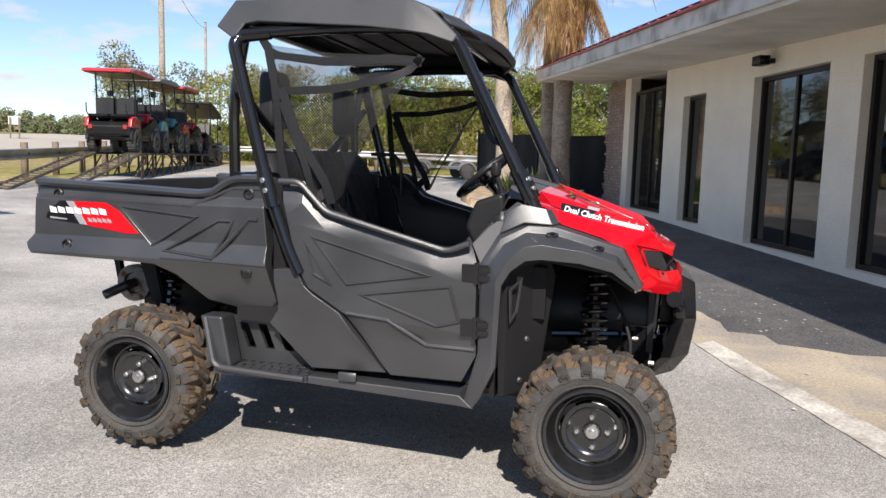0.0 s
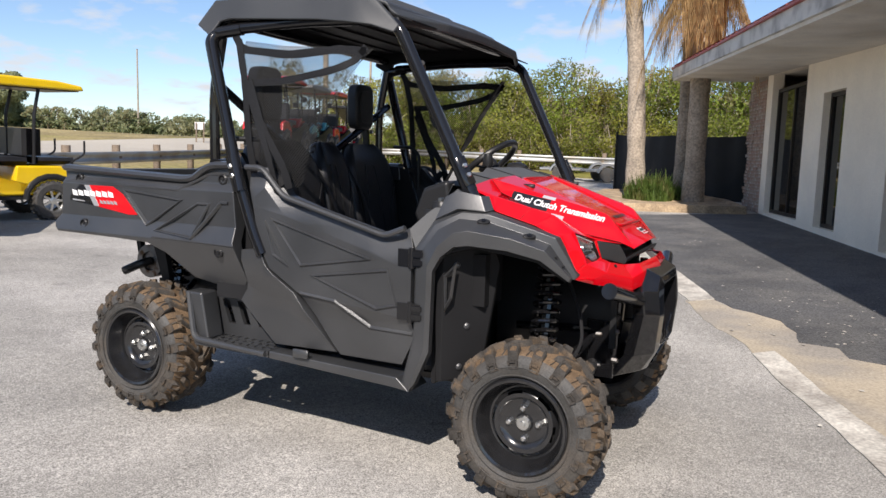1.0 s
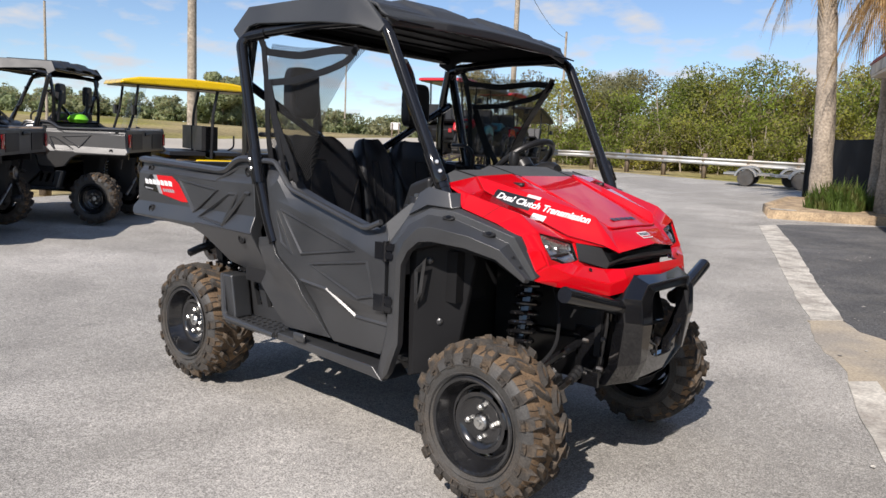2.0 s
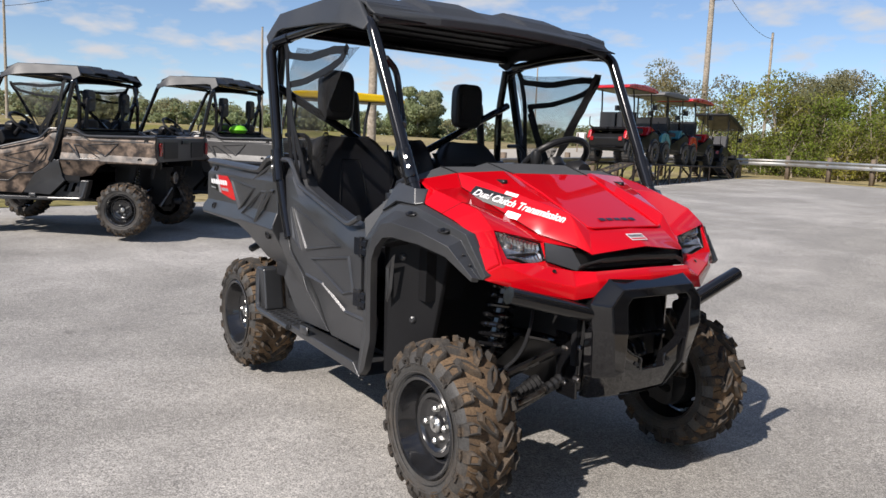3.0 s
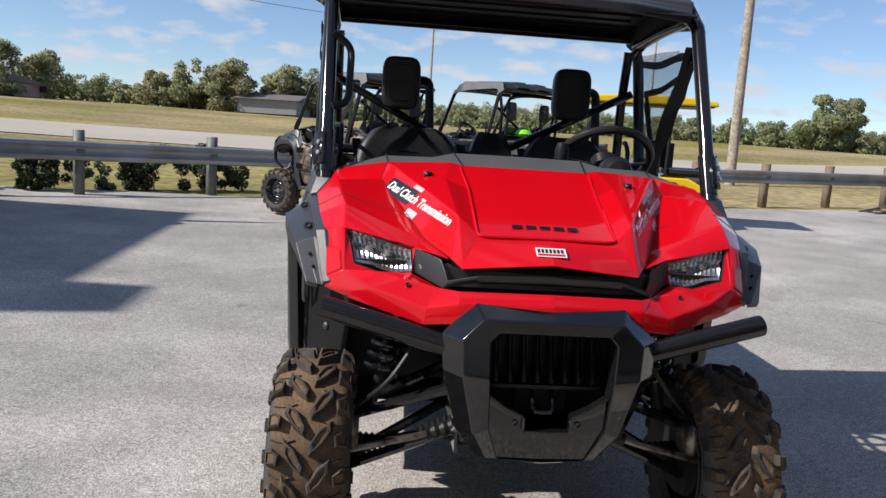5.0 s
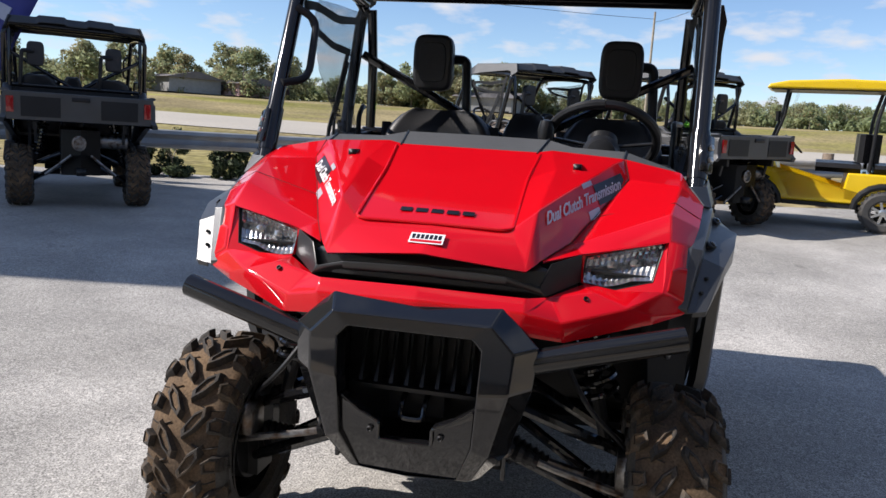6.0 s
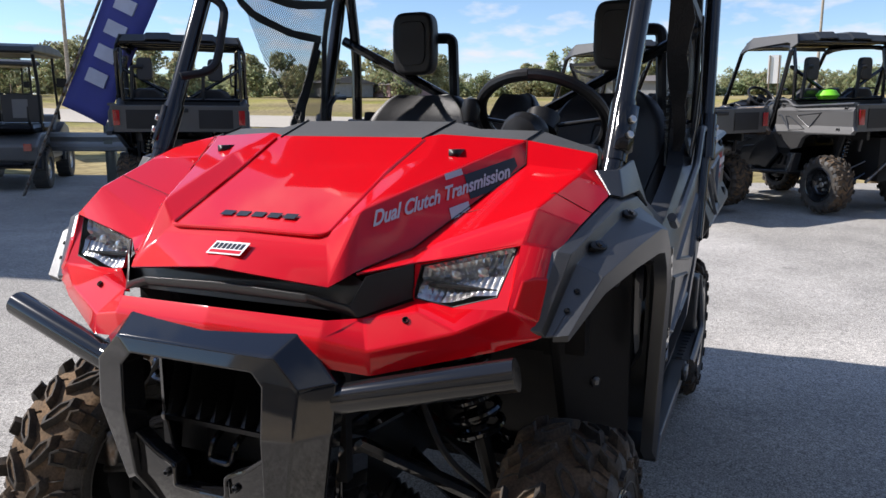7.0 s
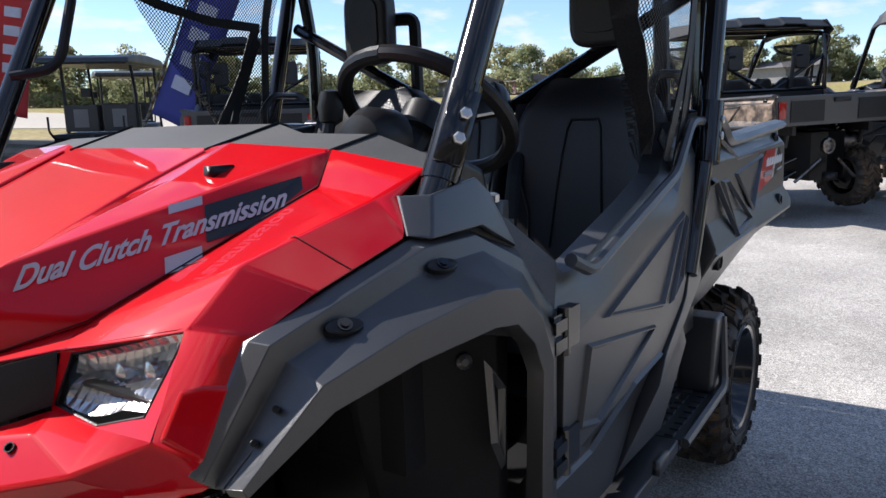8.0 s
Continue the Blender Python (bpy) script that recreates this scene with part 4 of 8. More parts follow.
# front fender: black pillar panel behind the wheel arch, and the flare over it
def loft(name, rails, mat, parent, label="", bevel=0.004, into=(0, 0, 0), seg=2):
    """Facets between neighbouring rails of points, backed by a shell."""
    bm = bmesh.new()
    rows = [[bm.verts.new(p) for p in r] for r in rails]
    for a, b in zip(rows, rows[1:]):
        for i in range(len(a) - 1):
            bm.faces.new((a[i], a[i + 1], b[i + 1], b[i]))
    bmesh.ops.recalc_face_normals(bm, faces=bm.faces)
    ext = bmesh.ops.extrude_face_region(bm, geom=bm.faces[:])
    for v in ext["geom"]:
        if isinstance(v, bmesh.types.BMVert):
            v.co += Vector(into)
    return part(name, bm, mat, parent, label, bevel=bevel, seg=seg, smooth=True)


def mir(pts, s):
    return [(x, s * y, z) for x, y, z in pts]


for s in (-1, 1):
    inner = [(1.163, 0.602, 0.897), (1.088, 0.626, 1.032), (0.985, 0.648, 1.070), (0.845, 0.674, 1.113), (0.74, 0.692, 1.116), (0.625, 0.718, 1.068), (0.566, 0.756, 0.96), (0.566, 0.754, 0.62), (0.515, 0.750, 0.425)]
    ledge = [(1.160, 0.620, 0.893), (1.080, 0.652, 1.029), (0.975, 0.672, 1.062), (0.838, 0.697, 1.102), (0.735, 0.713, 1.105), (0.637, 0.735, 1.055), (0.578, 0.764, 0.945), (0.575, 0.761, 0.61), (0.522, 0.754, 0.418)]
    foot = [(1.148, 0.624, 0.880), (1.062, 0.658, 1.006), (0.962, 0.679, 1.039), (0.829, 0.704, 1.078), (0.729, 0.720, 1.082), (0.652, 0.742, 1.038), (0.590, 0.767, 0.934), (0.580, 0.763, 0.605), (0.526, 0.756, 0.414)]
    outer = [(1.148, 0.668, 0.890), (1.060, 0.710, 0.986), (0.945, 0.748, 1.024), (0.79, 0.776, 1.044), (0.733, 0.782, 1.034), (0.668, 0.784, 0.977), (0.630, 0.784, 0.90), (0.620, 0.774, 0.58), (0.55, 0.762, 0.40)]
    lip = [(1.140, 0.666, 0.876), (1.045, 0.711, 0.950), (0.93, 0.749, 0.980), (0.79, 0.774, 0.990), (0.735, 0.779, 0.982), (0.682, 0.778, 0.94), (0.650, 0.777, 0.885), (0.637, 0.764, 0.57), (0.575, 0.752, 0.435)]
    fl = loft("fender_flare", [mir(inner, s), mir(ledge, s), mir(foot, s), mir(outer, s), mir(lip, s)], M_PLASTIC, utv, into=(0, -s * 0.03, -0.004), bevel=0.0065, seg=3)
    loft("fender_top", [mir(inner[3:7], s), mir([(0.772, 0.668, 1.146), (0.70, 0.668, 1.185), (0.585, 0.70, 1.095), (0.532, 0.745, 1.032)], s), mir([(0.760, 0.640, 1.155), (0.68, 0.635, 1.19), (0.575, 0.66, 1.10), (0.525, 0.70, 1.03)], s)], M_COWL, utv, into=(0, -s * 0.02, -0.01), bevel=0.006)
    for px, py, pz, ln in ((0.824, 0.713, 1.077, (0.22, 0.55, 0.80)), (0.992, 0.684, 1.032, (0.30, 0.55, 0.78))):
        nv = Vector((ln[0], s * ln[1], ln[2])).normalized()
        mm = Matrix.Translation(Vector((px, s * py, pz))) @ nv.to_track_quat("Y", "X").to_matrix().to_4x4()
        part("clip_pocket", lathe([(0.012, -0.010), (0.012, 0.003), (0.0105, 0.0045), (0.002, 0.0045)], 16, Matrix.Scale(2.0, 4, (0, 0, 1))), M_DARK, fl, smooth=True).matrix_local = mm
        part("clip", lathe([(0.0095, 0.004), (0.0095, 0.0065), (0.006, 0.0065), (0.0055, 0.009), (0.0025, 0.009)], 16), M_TUBE, fl).matrix_local = mm
    for px, py, pz in ((1.098, 0.672, 0.965), (1.122, 0.660, 0.932)):
        nv = Vector((0.72, s * 0.58, 0.38)).normalized()
        part("clip", lathe([(0.0045, -0.008), (0.0045, 0.0), (0.0035, 0.001), (0.0015, 0.001)], 12), M_DARK, fl).matrix_local = Matrix.Translation(Vector((px, s * py, pz)) - nv * 0.005) @ nv.to_track_quat("Y", "Z").to_matrix().to_4x4()
    # moulded socket round the foot of the cage tube, with a black latch bracket behind it
    loft("pillar_socket", [mir([(0.812, 0.636, 1.168), (0.796, 0.682, 1.170), (0.705, 0.696, 1.186), (0.655, 0.690, 1.160)], s),
                           mir([(0.848, 0.676, 1.119), (0.822, 0.698, 1.112), (0.720, 0.716, 1.118), (0.630, 0.722, 1.074)], s)], M_PLASTIC, utv, into=(-0.004, -s * 0.012, -0.004), bevel=0.005)
    part("pillar_bracket", box(0.600, 0.652, s * 0.672 - 0.02, s * 0.672 + 0.02, 1.07, 1.140), M_DARK, utv, bevel=0.006)
    part("bracket_bolt", lathe([(0.012, 0.0), (0.012, 0.012), (0.008, 0.015), (0.002, 0.015)], 6, Matrix.Translation((0.632, s * 0.680, 1.139)) @ pose(0, 0, 0, 90)), M_CHROME, utv)
    # wheel well liner and inner arch
    part("wheel_liner", panel([(0.62, 0.98), (0.80, 1.0), (0.83, 0.90), (0.78, 0.46), (0.64, 0.44)], lambda x, z: 0.70 - 0.9 * max(0, x - 0.66), 0.02, s, [((0.66, 0), (0.66, 2))]), M_LINER, utv, bevel=0.004)
    loft("wheel_liner", [mir([(0.66, 0.76, 0.94), (0.80, 0.74, 0.98), (1.02, 0.69, 0.94), (1.12, 0.64, 0.87)], s), mir([(0.70, 0.45, 0.92), (0.80, 0.42, 0.97), (1.02, 0.38, 0.94), (1.14, 0.36, 0.88)], s)], M_LINER, utv, into=(0, 0, 0.02))
    part("wheel_liner", box(0.60, 0.62, s * 0.46 - 0.2, s * 0.46 + 0.2, 0.42, 0.95), M_LINER, utv)
    part("liner_box", box(0.622, 0.70, s * 0.57 - 0.075, s * 0.57 + 0.075, 0.70, 0.93), M_LINER, utv, bevel=0.018)
    part("liner_step", box(0.622, 0.665, s * 0.50 - 0.11, s * 0.50 + 0.11, 0.44, 0.66), M_LINER, utv, bevel=0.015)
    for px, pz in ((0.700, 0.90), (0.735, 0.66), (0.715, 0.50)):
        part("liner_clip", lathe([(0.013, 0.0), (0.013, 0.005), (0.006, 0.009), (0.001, 0.009)], 12), M_PLASTIC, utv).matrix_local = Matrix.Translation((px, s * (0.70 - 0.9 * max(0, px - 0.66)), pz)) @ Vector((0.65, s * 0.75, 0)).to_track_quat("Y", "Z").to_matrix().to_4x4()
    bm = bmesh.new()
    add_ridge(bm, [(0.675, 0.86), (0.715, 0.90), (0.70, 0.78), (0.68, 0.74)], lambda x, z: 0.715, s)
    part("moulded_rib", bm, M_PLASTIC, fl)

# red bonnet and nose (half profile, mirrored)
def shell(name, quads, mat, parent=utv, label="", thick=0.006, bevel=0.005, sym=True):
    bm = plates(quads, sym=sym)
    bmesh.ops.recalc_face_normals(bm, faces=bm.faces)
    es = [e for e in bm.edges if len(e.link_faces) == 2 and e.calc_face_angle(0) > 0.12]
    bmesh.ops.bevel(bm, geom=es, offset=bevel, segments=3, affect="EDGES", profile=0.5, clamp_overlap=True)
    ob = part(name, bm, mat, parent, label, smooth="all")
    md = ob.modifiers.new("thick", "SOLIDIFY")
    md.thickness, md.offset = thick, -1
    weigh(ob)
    return ob


A0, A1 = (0.775, 0.0, 1.232), (0.775, 0.205, 1.232)             # back edge, middle
B0, B1 = (0.765, 0.245, 1.240), (0.745, 0.455, 1.228)           # raised latch pad, back edge
C0, C1 = (1.208, 0.0, 1.058), (1.203, 0.195, 1.054)             # front of the sunken middle
R0, R1 = (0.790, 0.425, 1.214), (1.168, 0.250, 1.100)           # ridge
LIP0, LIP1 = (1.310, 0.0, 0.995), (1.270, 0.240, 0.984)         # front lip
E0, E1 = (1.226, 0.0, 1.041), (1.220, 0.207, 1.038)
FL0, FL1 = (0.795, 0.470, 1.175), (1.105, 0.335, 1.020)         # foot of the ridge's flank


def between(p, q, t):
    return tuple(u + (v - u) * t for u, v in zip(p, q))


flank = []
for k in range(6):
    ra, rb = between(R0, R1, k / 6), between(R0, R1, (k + 1) / 6)
    flank += [[ra, between(FL0, FL1, k / 6), between(FL0, FL1, (k + 1) / 6), rb], [(0.90, 0.27, 1.192), ra, rb]]
bonnet = shell("bonnet", flank + [
    [A0, A1, (0.95, 0.195, 1.162), (0.95, 0.0, 1.162)], [(0.95, 0.0, 1.162), (0.95, 0.195, 1.162), C1, C0],
    [C0, C1, E1, E0], [E0, E1, LIP1, LIP0],
    [A1, B0, (0.90, 0.27, 1.192), (0.95, 0.195, 1.162)], [B0, B1, R0, (0.90, 0.27, 1.192)], [(0.95, 0.195, 1.162), (0.90, 0.27, 1.192), R1, C1],
    [C1, R1, E1], [E1, R1, LIP1],
    [R0, B1, (0.795, 0.470, 1.175)], [R1, (1.105, 0.335, 1.020), (1.235, 0.275, 0.992), LIP1],
], M_RED, label="glossy red faceted bonnet")
shell("front_fender", [
    [B1, (0.720, 0.618, 1.198), (0.835, 0.610, 1.165), (0.795, 0.470, 1.172)],
    [(0.795, 0.470, 1.172), (0.835, 0.610, 1.165), (1.045, 0.572, 1.108), (1.105, 0.338, 1.018)],
    [(0.720, 0.618, 1.198), (0.808, 0.634, 1.166), (0.850, 0.672, 1.118), (0.835, 0.610, 1.165)],
    [(0.835, 0.610, 1.165), (0.850, 0.672, 1.118), (1.000, 0.648, 1.072), (1.045, 0.572, 1.108)],
    [(1.105, 0.338, 1.018), (1.045, 0.572, 1.108), (1.122, 0.572, 1.050), (1.158, 0.365, 1.005)],
    [(1.105, 0.338, 1.018), (1.158, 0.365, 1.005), (1.235, 0.278, 0.990)],
    [(1.045, 0.572, 1.108), (1.000, 0.648, 1.072), (1.075, 0.628, 1.035), (1.122, 0.572, 1.050)],
    [(1.122, 0.572, 1.050), (1.075, 0.628, 1.035), (1.155, 0.615, 0.900), (1.180, 0.560, 0.930)],
    [(1.180, 0.560, 0.930), (1.155, 0.615, 0.900), (1.150, 0.620, 0.880), (1.205, 0.540, 0.880), (1.232, 0.48, 0.895)],
    [(1.180, 0.560, 0.930), (1.232, 0.48, 0.895), (1.225, 0.400, 0.925), (1.185, 0.375, 0.935), (1.176, 0.45, 0.925)],
    [(1.225, 0.400, 0.925), (1.232, 0.48, 0.895), (1.300, 0.335, 0.862), (1.255, 0.305, 0.908)],
    [(1.185, 0.375, 0.935), (1.225, 0.400, 0.925), (1.255, 0.305, 0.908), (1.240, 0.296, 0.906)],
    [(1.232, 0.48, 0.895), (1.205, 0.540, 0.880), (1.195, 0.545, 0.858), (1.305, 0.342, 0.818), (1.300, 0.335, 0.862)],
    [(1.205, 0.540, 0.880), (1.150, 0.620, 0.880), (1.195, 0.545, 0.858)],
    [(1.300, 0.335, 0.862), (1.305, 0.342, 0.818), (1.330, 0.24, 0.830), (1.325, 0.25, 0.880)],
    [(1.255, 0.305, 0.908), (1.300, 0.335, 0.862), (1.325, 0.25, 0.880), (1.305, 0.25, 0.912)],
    [(1.305, 0.25, 0.912), (1.325, 0.25, 0.880), (1.345, 0.0, 0.888), (1.325, 0.0, 0.918)],
    [(1.325, 0.25, 0.880), (1.330, 0.24, 0.830), (1.350, 0.0, 0.845), (1.345, 0.0, 0.888)],
], M_RED, label="glossy red nose and front fenders")
for s in (-1, 1):
    hn = Vector((0.62, s * 0.30, 0.72)).normalized()
    part("bolt_hole", lathe([(0.0065, -0.003), (0.0065, 0.0008), (0.005, 0.0008), (0.0042, -0.003)], 14), M_DARK, utv).matrix_local = Matrix.Translation((1.243, s * 0.385, 0.913)) @ hn.to_track_quat("Y", "Z").to_matrix().to_4x4()
    part("bonnet_latch", box(0.838, 0.880, s * 0.326 - 0.011, s * 0.326 + 0.011, 1.190, 1.209), M_DARK, utv, "black bonnet latch", bevel=0.004)
    # headlight: reflector bowl and clear lens
    hl = new("headlight"); hl.parent = utv
    tagged(hl, "clear headlight with a silver reflector")
    lens = [(1.115, 0.560, 1.044), (1.150, 0.375, 0.998), (1.175, 0.368, 0.938), (1.172, 0.450, 0.926), (1.165, 0.535, 0.952)]
    bm = bmesh.new()
    bm.faces.new([bm.verts.new((x, s * y, z)) for x, y, z in lens])
    lo = part("lens", bm, M_LENS, hl)
    lo.visible_shadow = False
    # fluted reflector bowl
    bm = bmesh.new()
    NU, NV = 24, 8
    grid = []
    for i in range(NU + 1):
        u = i / NU
        top = Vector((1.148 - 0.034 * u, 0.378 + 0.178 * u, 0.994 + 0.046 * u))
        low = Vector((1.172 - 0.010 * u, 0.372 + 0.160 * u, 0.938 - 0.012 * math.sin(min(1, u * 1.4) * math.pi) + 0.016 * u))
        col = []
        for j in range(NV + 1):
            v = j / NV
            p = top.lerp(low, v)
            bowl = math.sin(math.pi * v) ** 0.6 * (0.25 + 0.75 * math.sin(math.pi * u) ** 0.5)
            p.x -= 0.004 + 0.016 * bowl + (0.006 if i % 2 else 0.0) * bowl + (0.012 if 0.45 < v < 0.6 else 0)
            col.append(bm.verts.new((p.x, s * p.y, p.z)))
        grid.append(col)
    for p, q in zip(grid, grid[1:]):
        for j in range(NV):
            bm.faces.new((p[j], p[j + 1], q[j + 1], q[j]))
    part("reflector", bm, M_REFL, hl)
    for u in (0.36, 0.68):
        part("bulb", lathe([(0.002, -0.014), (0.012, -0.010), (0.016, 0.0), (0.018, 0.02)], 14, Matrix.Translation((1.125 - 0.012 * u, s * (0.378 + 0.17 * u), 0.966 + 0.03 * u)) @ pose(0, 0, 0, 0, 0, 90)), M_REFL, hl, smooth=True)
    part("divider", box(1.105, 1.150, s * 0.465 - 0.075, s * 0.465 + 0.075, 0.958, 0.963, pose(0, 0, 0, 0, 0, 0)), M_DARK, hl)
    edge = [(1.122, 0.572, 1.050), (1.158, 0.365, 1.005), (1.185, 0.375, 0.935), (1.176, 0.450, 0.925), (1.180, 0.560, 0.930)]
    bm = bmesh.new()
    ra, rb = ([bm.verts.new((x, s * y, z)) for x, y, z in line] for line in (edge, [(x + 0.001, y, z) for x, y, z in lens]))
    for i in range(5):
        bm.faces.new((ra[i], ra[(i + 1) % 5], rb[(i + 1) % 5], rb[i]))
    part("lamp_rim", bm, M_RED, hl, "red rim round the headlight")
    part("bezel", tube(mir(lens + lens[:1], s), 0.0022, 6), M_DARK, hl)
# raised fold in the red panel outside each headlight
for s in (-1, 1):
    ca, cb, cc, cd = (Vector((x, s * y, z)) for x, y, z in ((1.122, 0.572, 1.050), (1.075, 0.628, 1.035), (1.155, 0.615, 0.900), (1.180, 0.560, 0.930)))
    nv = (cb - ca).cross(cd - ca).normalized()
    if nv.x < 0:
        nv = -nv
    low, top = [], []
    for u, v in ((0.14, 0.50), (0.50, 0.40), (0.96, 0.36), (0.97, 0.97), (0.10, 0.96)):
        low.append(ca.lerp(cb, u).lerp(cd.lerp(cc, u), v))
    mid = sum(low, Vector()) / 5
    top = [q.lerp(mid, 0.16) + nv * 0.0035 for q in low]
    bm = bmesh.new()
    lv, tv = [bm.verts.new(q - nv * 0.002) for q in low], [bm.verts.new(q) for q in top]
    bm.faces.new(tv)
    for i in range(5):
        bm.faces.new((lv[i], lv[(i + 1) % 5], tv[(i + 1) % 5], tv[i]))
    bmesh.ops.recalc_face_normals(bm, faces=bm.faces)
    if bm.faces[0].normal.dot(nv) < 0:
        bmesh.ops.reverse_faces(bm, faces=bm.faces)
    part("fender_fold", bm, M_RED, utv, "raised red fold beside the headlight", bevel=0.004, seg=3, smooth=True)
# seams between the red panels
for s in (-1, 1):
    a, b, c, d = (Vector((x, s * y, z)) for x, y, z in ((0.795, 0.470, 1.173), (0.835, 0.610, 1.165), (1.045, 0.572, 1.108), (1.105, 0.337, 1.021)))
    e, f = Vector((0.850, s * 0.672, 1.118)), Vector((1.000, s * 0.648, 1.072))
    up = Vector((0, 0, 0.0005))
    part("panel_seam", tube([a.lerp(d, 0.62) + up, b.lerp(c, 0.62) + up, e.lerp(f, 0.62) + up], 0.0009, 5), M_SEAM, utv)
    part("panel_seam", tube([a + up * 4, d + up * 4, Vector((1.235, s * 0.277, 0.993))], 0.0010, 5), M_SEAM, utv)
    part("panel_seam", tube([Vector((0.745, s * 0.457, 1.229)), a + up * 4], 0.0009, 5), M_SEAM, utv)
# black grille band
shell("grille", [
    [(1.225, 0.0, 0.985), (1.215, 0.262, 0.980), (1.225, 0.300, 0.965), (1.240, 0.0, 0.955)],
    [(1.300, 0.0, 0.960), (1.292, 0.200, 0.952), (1.285, 0.200, 0.935), (1.295, 0.0, 0.940)],
    [(1.292, 0.200, 0.952), (1.262, 0.278, 0.930), (1.258, 0.290, 0.910), (1.285, 0.200, 0.935)],
    [(1.262, 0.278, 0.930), (1.235, 0.300, 0.985), (1.165, 0.365, 1.002), (1.175, 0.368, 0.938), (1.258, 0.290, 0.910)],
    [(1.240, 0.0, 0.955), (1.225, 0.300, 0.965), (1.235, 0.295, 0.912), (1.25, 0.0, 0.915)],
    [(1.295, 0.0, 0.940), (1.285, 0.200, 0.935), (1.252, 0.22, 0.925), (1.258, 0.0, 0.930)],
], M_GRILLE, label="black grille band between the headlights", bevel=0.003)
part("grille_backing", box(1.190, 1.200, -0.30, 0.30, 0.80, 0.99), M_LINER, utv)
for s in (-1, 1):
    part("grille_backing", box(1.10, 1.150, s * 0.325 - 0.035, s * 0.325 + 0.035, 0.84, 0.985), M_LINER, utv)

# lettering on the bonnet sides
def lettering(text, size, shear=0.25, extrude=0.0002):
    cu = bpy.data.curves.new("letters", "FONT")
    cu.body, cu.size, cu.shear, cu.extrude = text, size, shear, extrude
    cu.offset = size * 0.026
    tmp = bpy.data.objects.new("letters", cu)
    scene.collection.objects.link(tmp)
    bpy.context.view_layer.update()
    me = bpy.data.meshes.new_from_object(tmp.evaluated_get(bpy.context.evaluated_depsgraph_get()))
    bpy.data.objects.remove(tmp)
    bm = bmesh.new()
    bm.from_mesh(me)
    return bm


for s in (-1, 1):
    # along the plane of the bonnet's side
    a = Vector((0.795, s * 0.470, 1.175)); b = Vector((1.105, s * 0.335, 1.020)); c = Vector((0.790, s * 0.425, 1.214)); d = Vector((1.168, s * 0.250, 1.100))
    nrm = ((b - a) + (d - c)).cross((c - a) + (d - b)).normalized()
    if nrm.z < 0:
        nrm = -nrm
    p, q = (Vector((1.162, s * 0.272, 1.072)), Vector((0.842, s * 0.449, 1.154)))
    start, end = (p, q) if s > 0 else (q, p)
    ex = end - start
    ex = (ex - nrm * ex.dot(nrm))
    L = ex.length
    ex.normalize()
    ey = nrm.cross(ex)
    base = (a + b + c + d) / 4
    off = nrm.dot(base) + 0.002
    uu, vv = ((b - a) + (d - c)) / 2, ((c - a) + (d - b)) / 2
    def flat(pt):
        return pt + nrm * (off - nrm.dot(pt))
    def on_flank(pt):
        """Bend a point of the mean plane on to the twisted flank."""
        w = pt - base
        det = uu.dot(uu) * vv.dot(vv) - uu.dot(vv) ** 2
        fu = (w.dot(uu) * vv.dot(vv) - w.dot(vv) * uu.dot(vv)) / det
        fv = (w.dot(vv) * uu.dot(uu) - w.dot(uu) * uu.dot(vv)) / det
        return pt + nrm * 4 * fu * fv * nrm.dot(a - base)
    bm = lettering("Dual Clutch Transmission", 0.05, shear=0.42)
    xs = [v.co.x for v in bm.verts]
    k = L / (max(xs) - min(xs))
    x0 = min(xs)
    o = flat(start) - ey * 0.004
    for v in bm.verts:
        v.co = on_flank(o + ex * ((v.co.x - x0) * k + (0.30 * v.co.y if s > 0 else 0)) + ey * v.co.y * 0.80) + nrm * (v.co.z + 0.0014)
    part("lettering", bm, M_SILVER if s > 0 else M_WHITE, bonnet, "pale italic lettering along the bonnet")

    def strip(u0, u1, v0, v1, mat, lift):
        bm = bmesh.new()
        sk = 0.3 * (v1 - v0)
        vs = [on_flank(flat(start) + ex * u + ey * v) + nrm * (lift - 0.002) for u, v in ((u0, v0), (u1, v0), (u1 + sk, v1), (u0 + sk, v1))]
        bm.faces.new([bm.verts.new(x) for x in vs])
        part("decal", bm, mat, bonnet)
    if s > 0:
        strip(L * 0.66, L * 1.06, -0.020, 0.036, M_DECALBLK, 0.0015)
        strip(L * 0.48, L * 0.62, -0.046, -0.022, M_SILVER, 0.0015)
        strip(L * 0.57, L * 0.70, 0.038, 0.052, M_SILVER, 0.0015)
    else:
        strip(-L * 0.06, L * 0.36, -0.020, 0.036, M_DECALBLK, 0.0015)
        strip(L * 0.40, L * 0.54, -0.046, -0.022, M_SILVER, 0.0015)
        strip(L * 0.30, L * 0.44, 0.038, 0.052, M_SILVER, 0.0015)
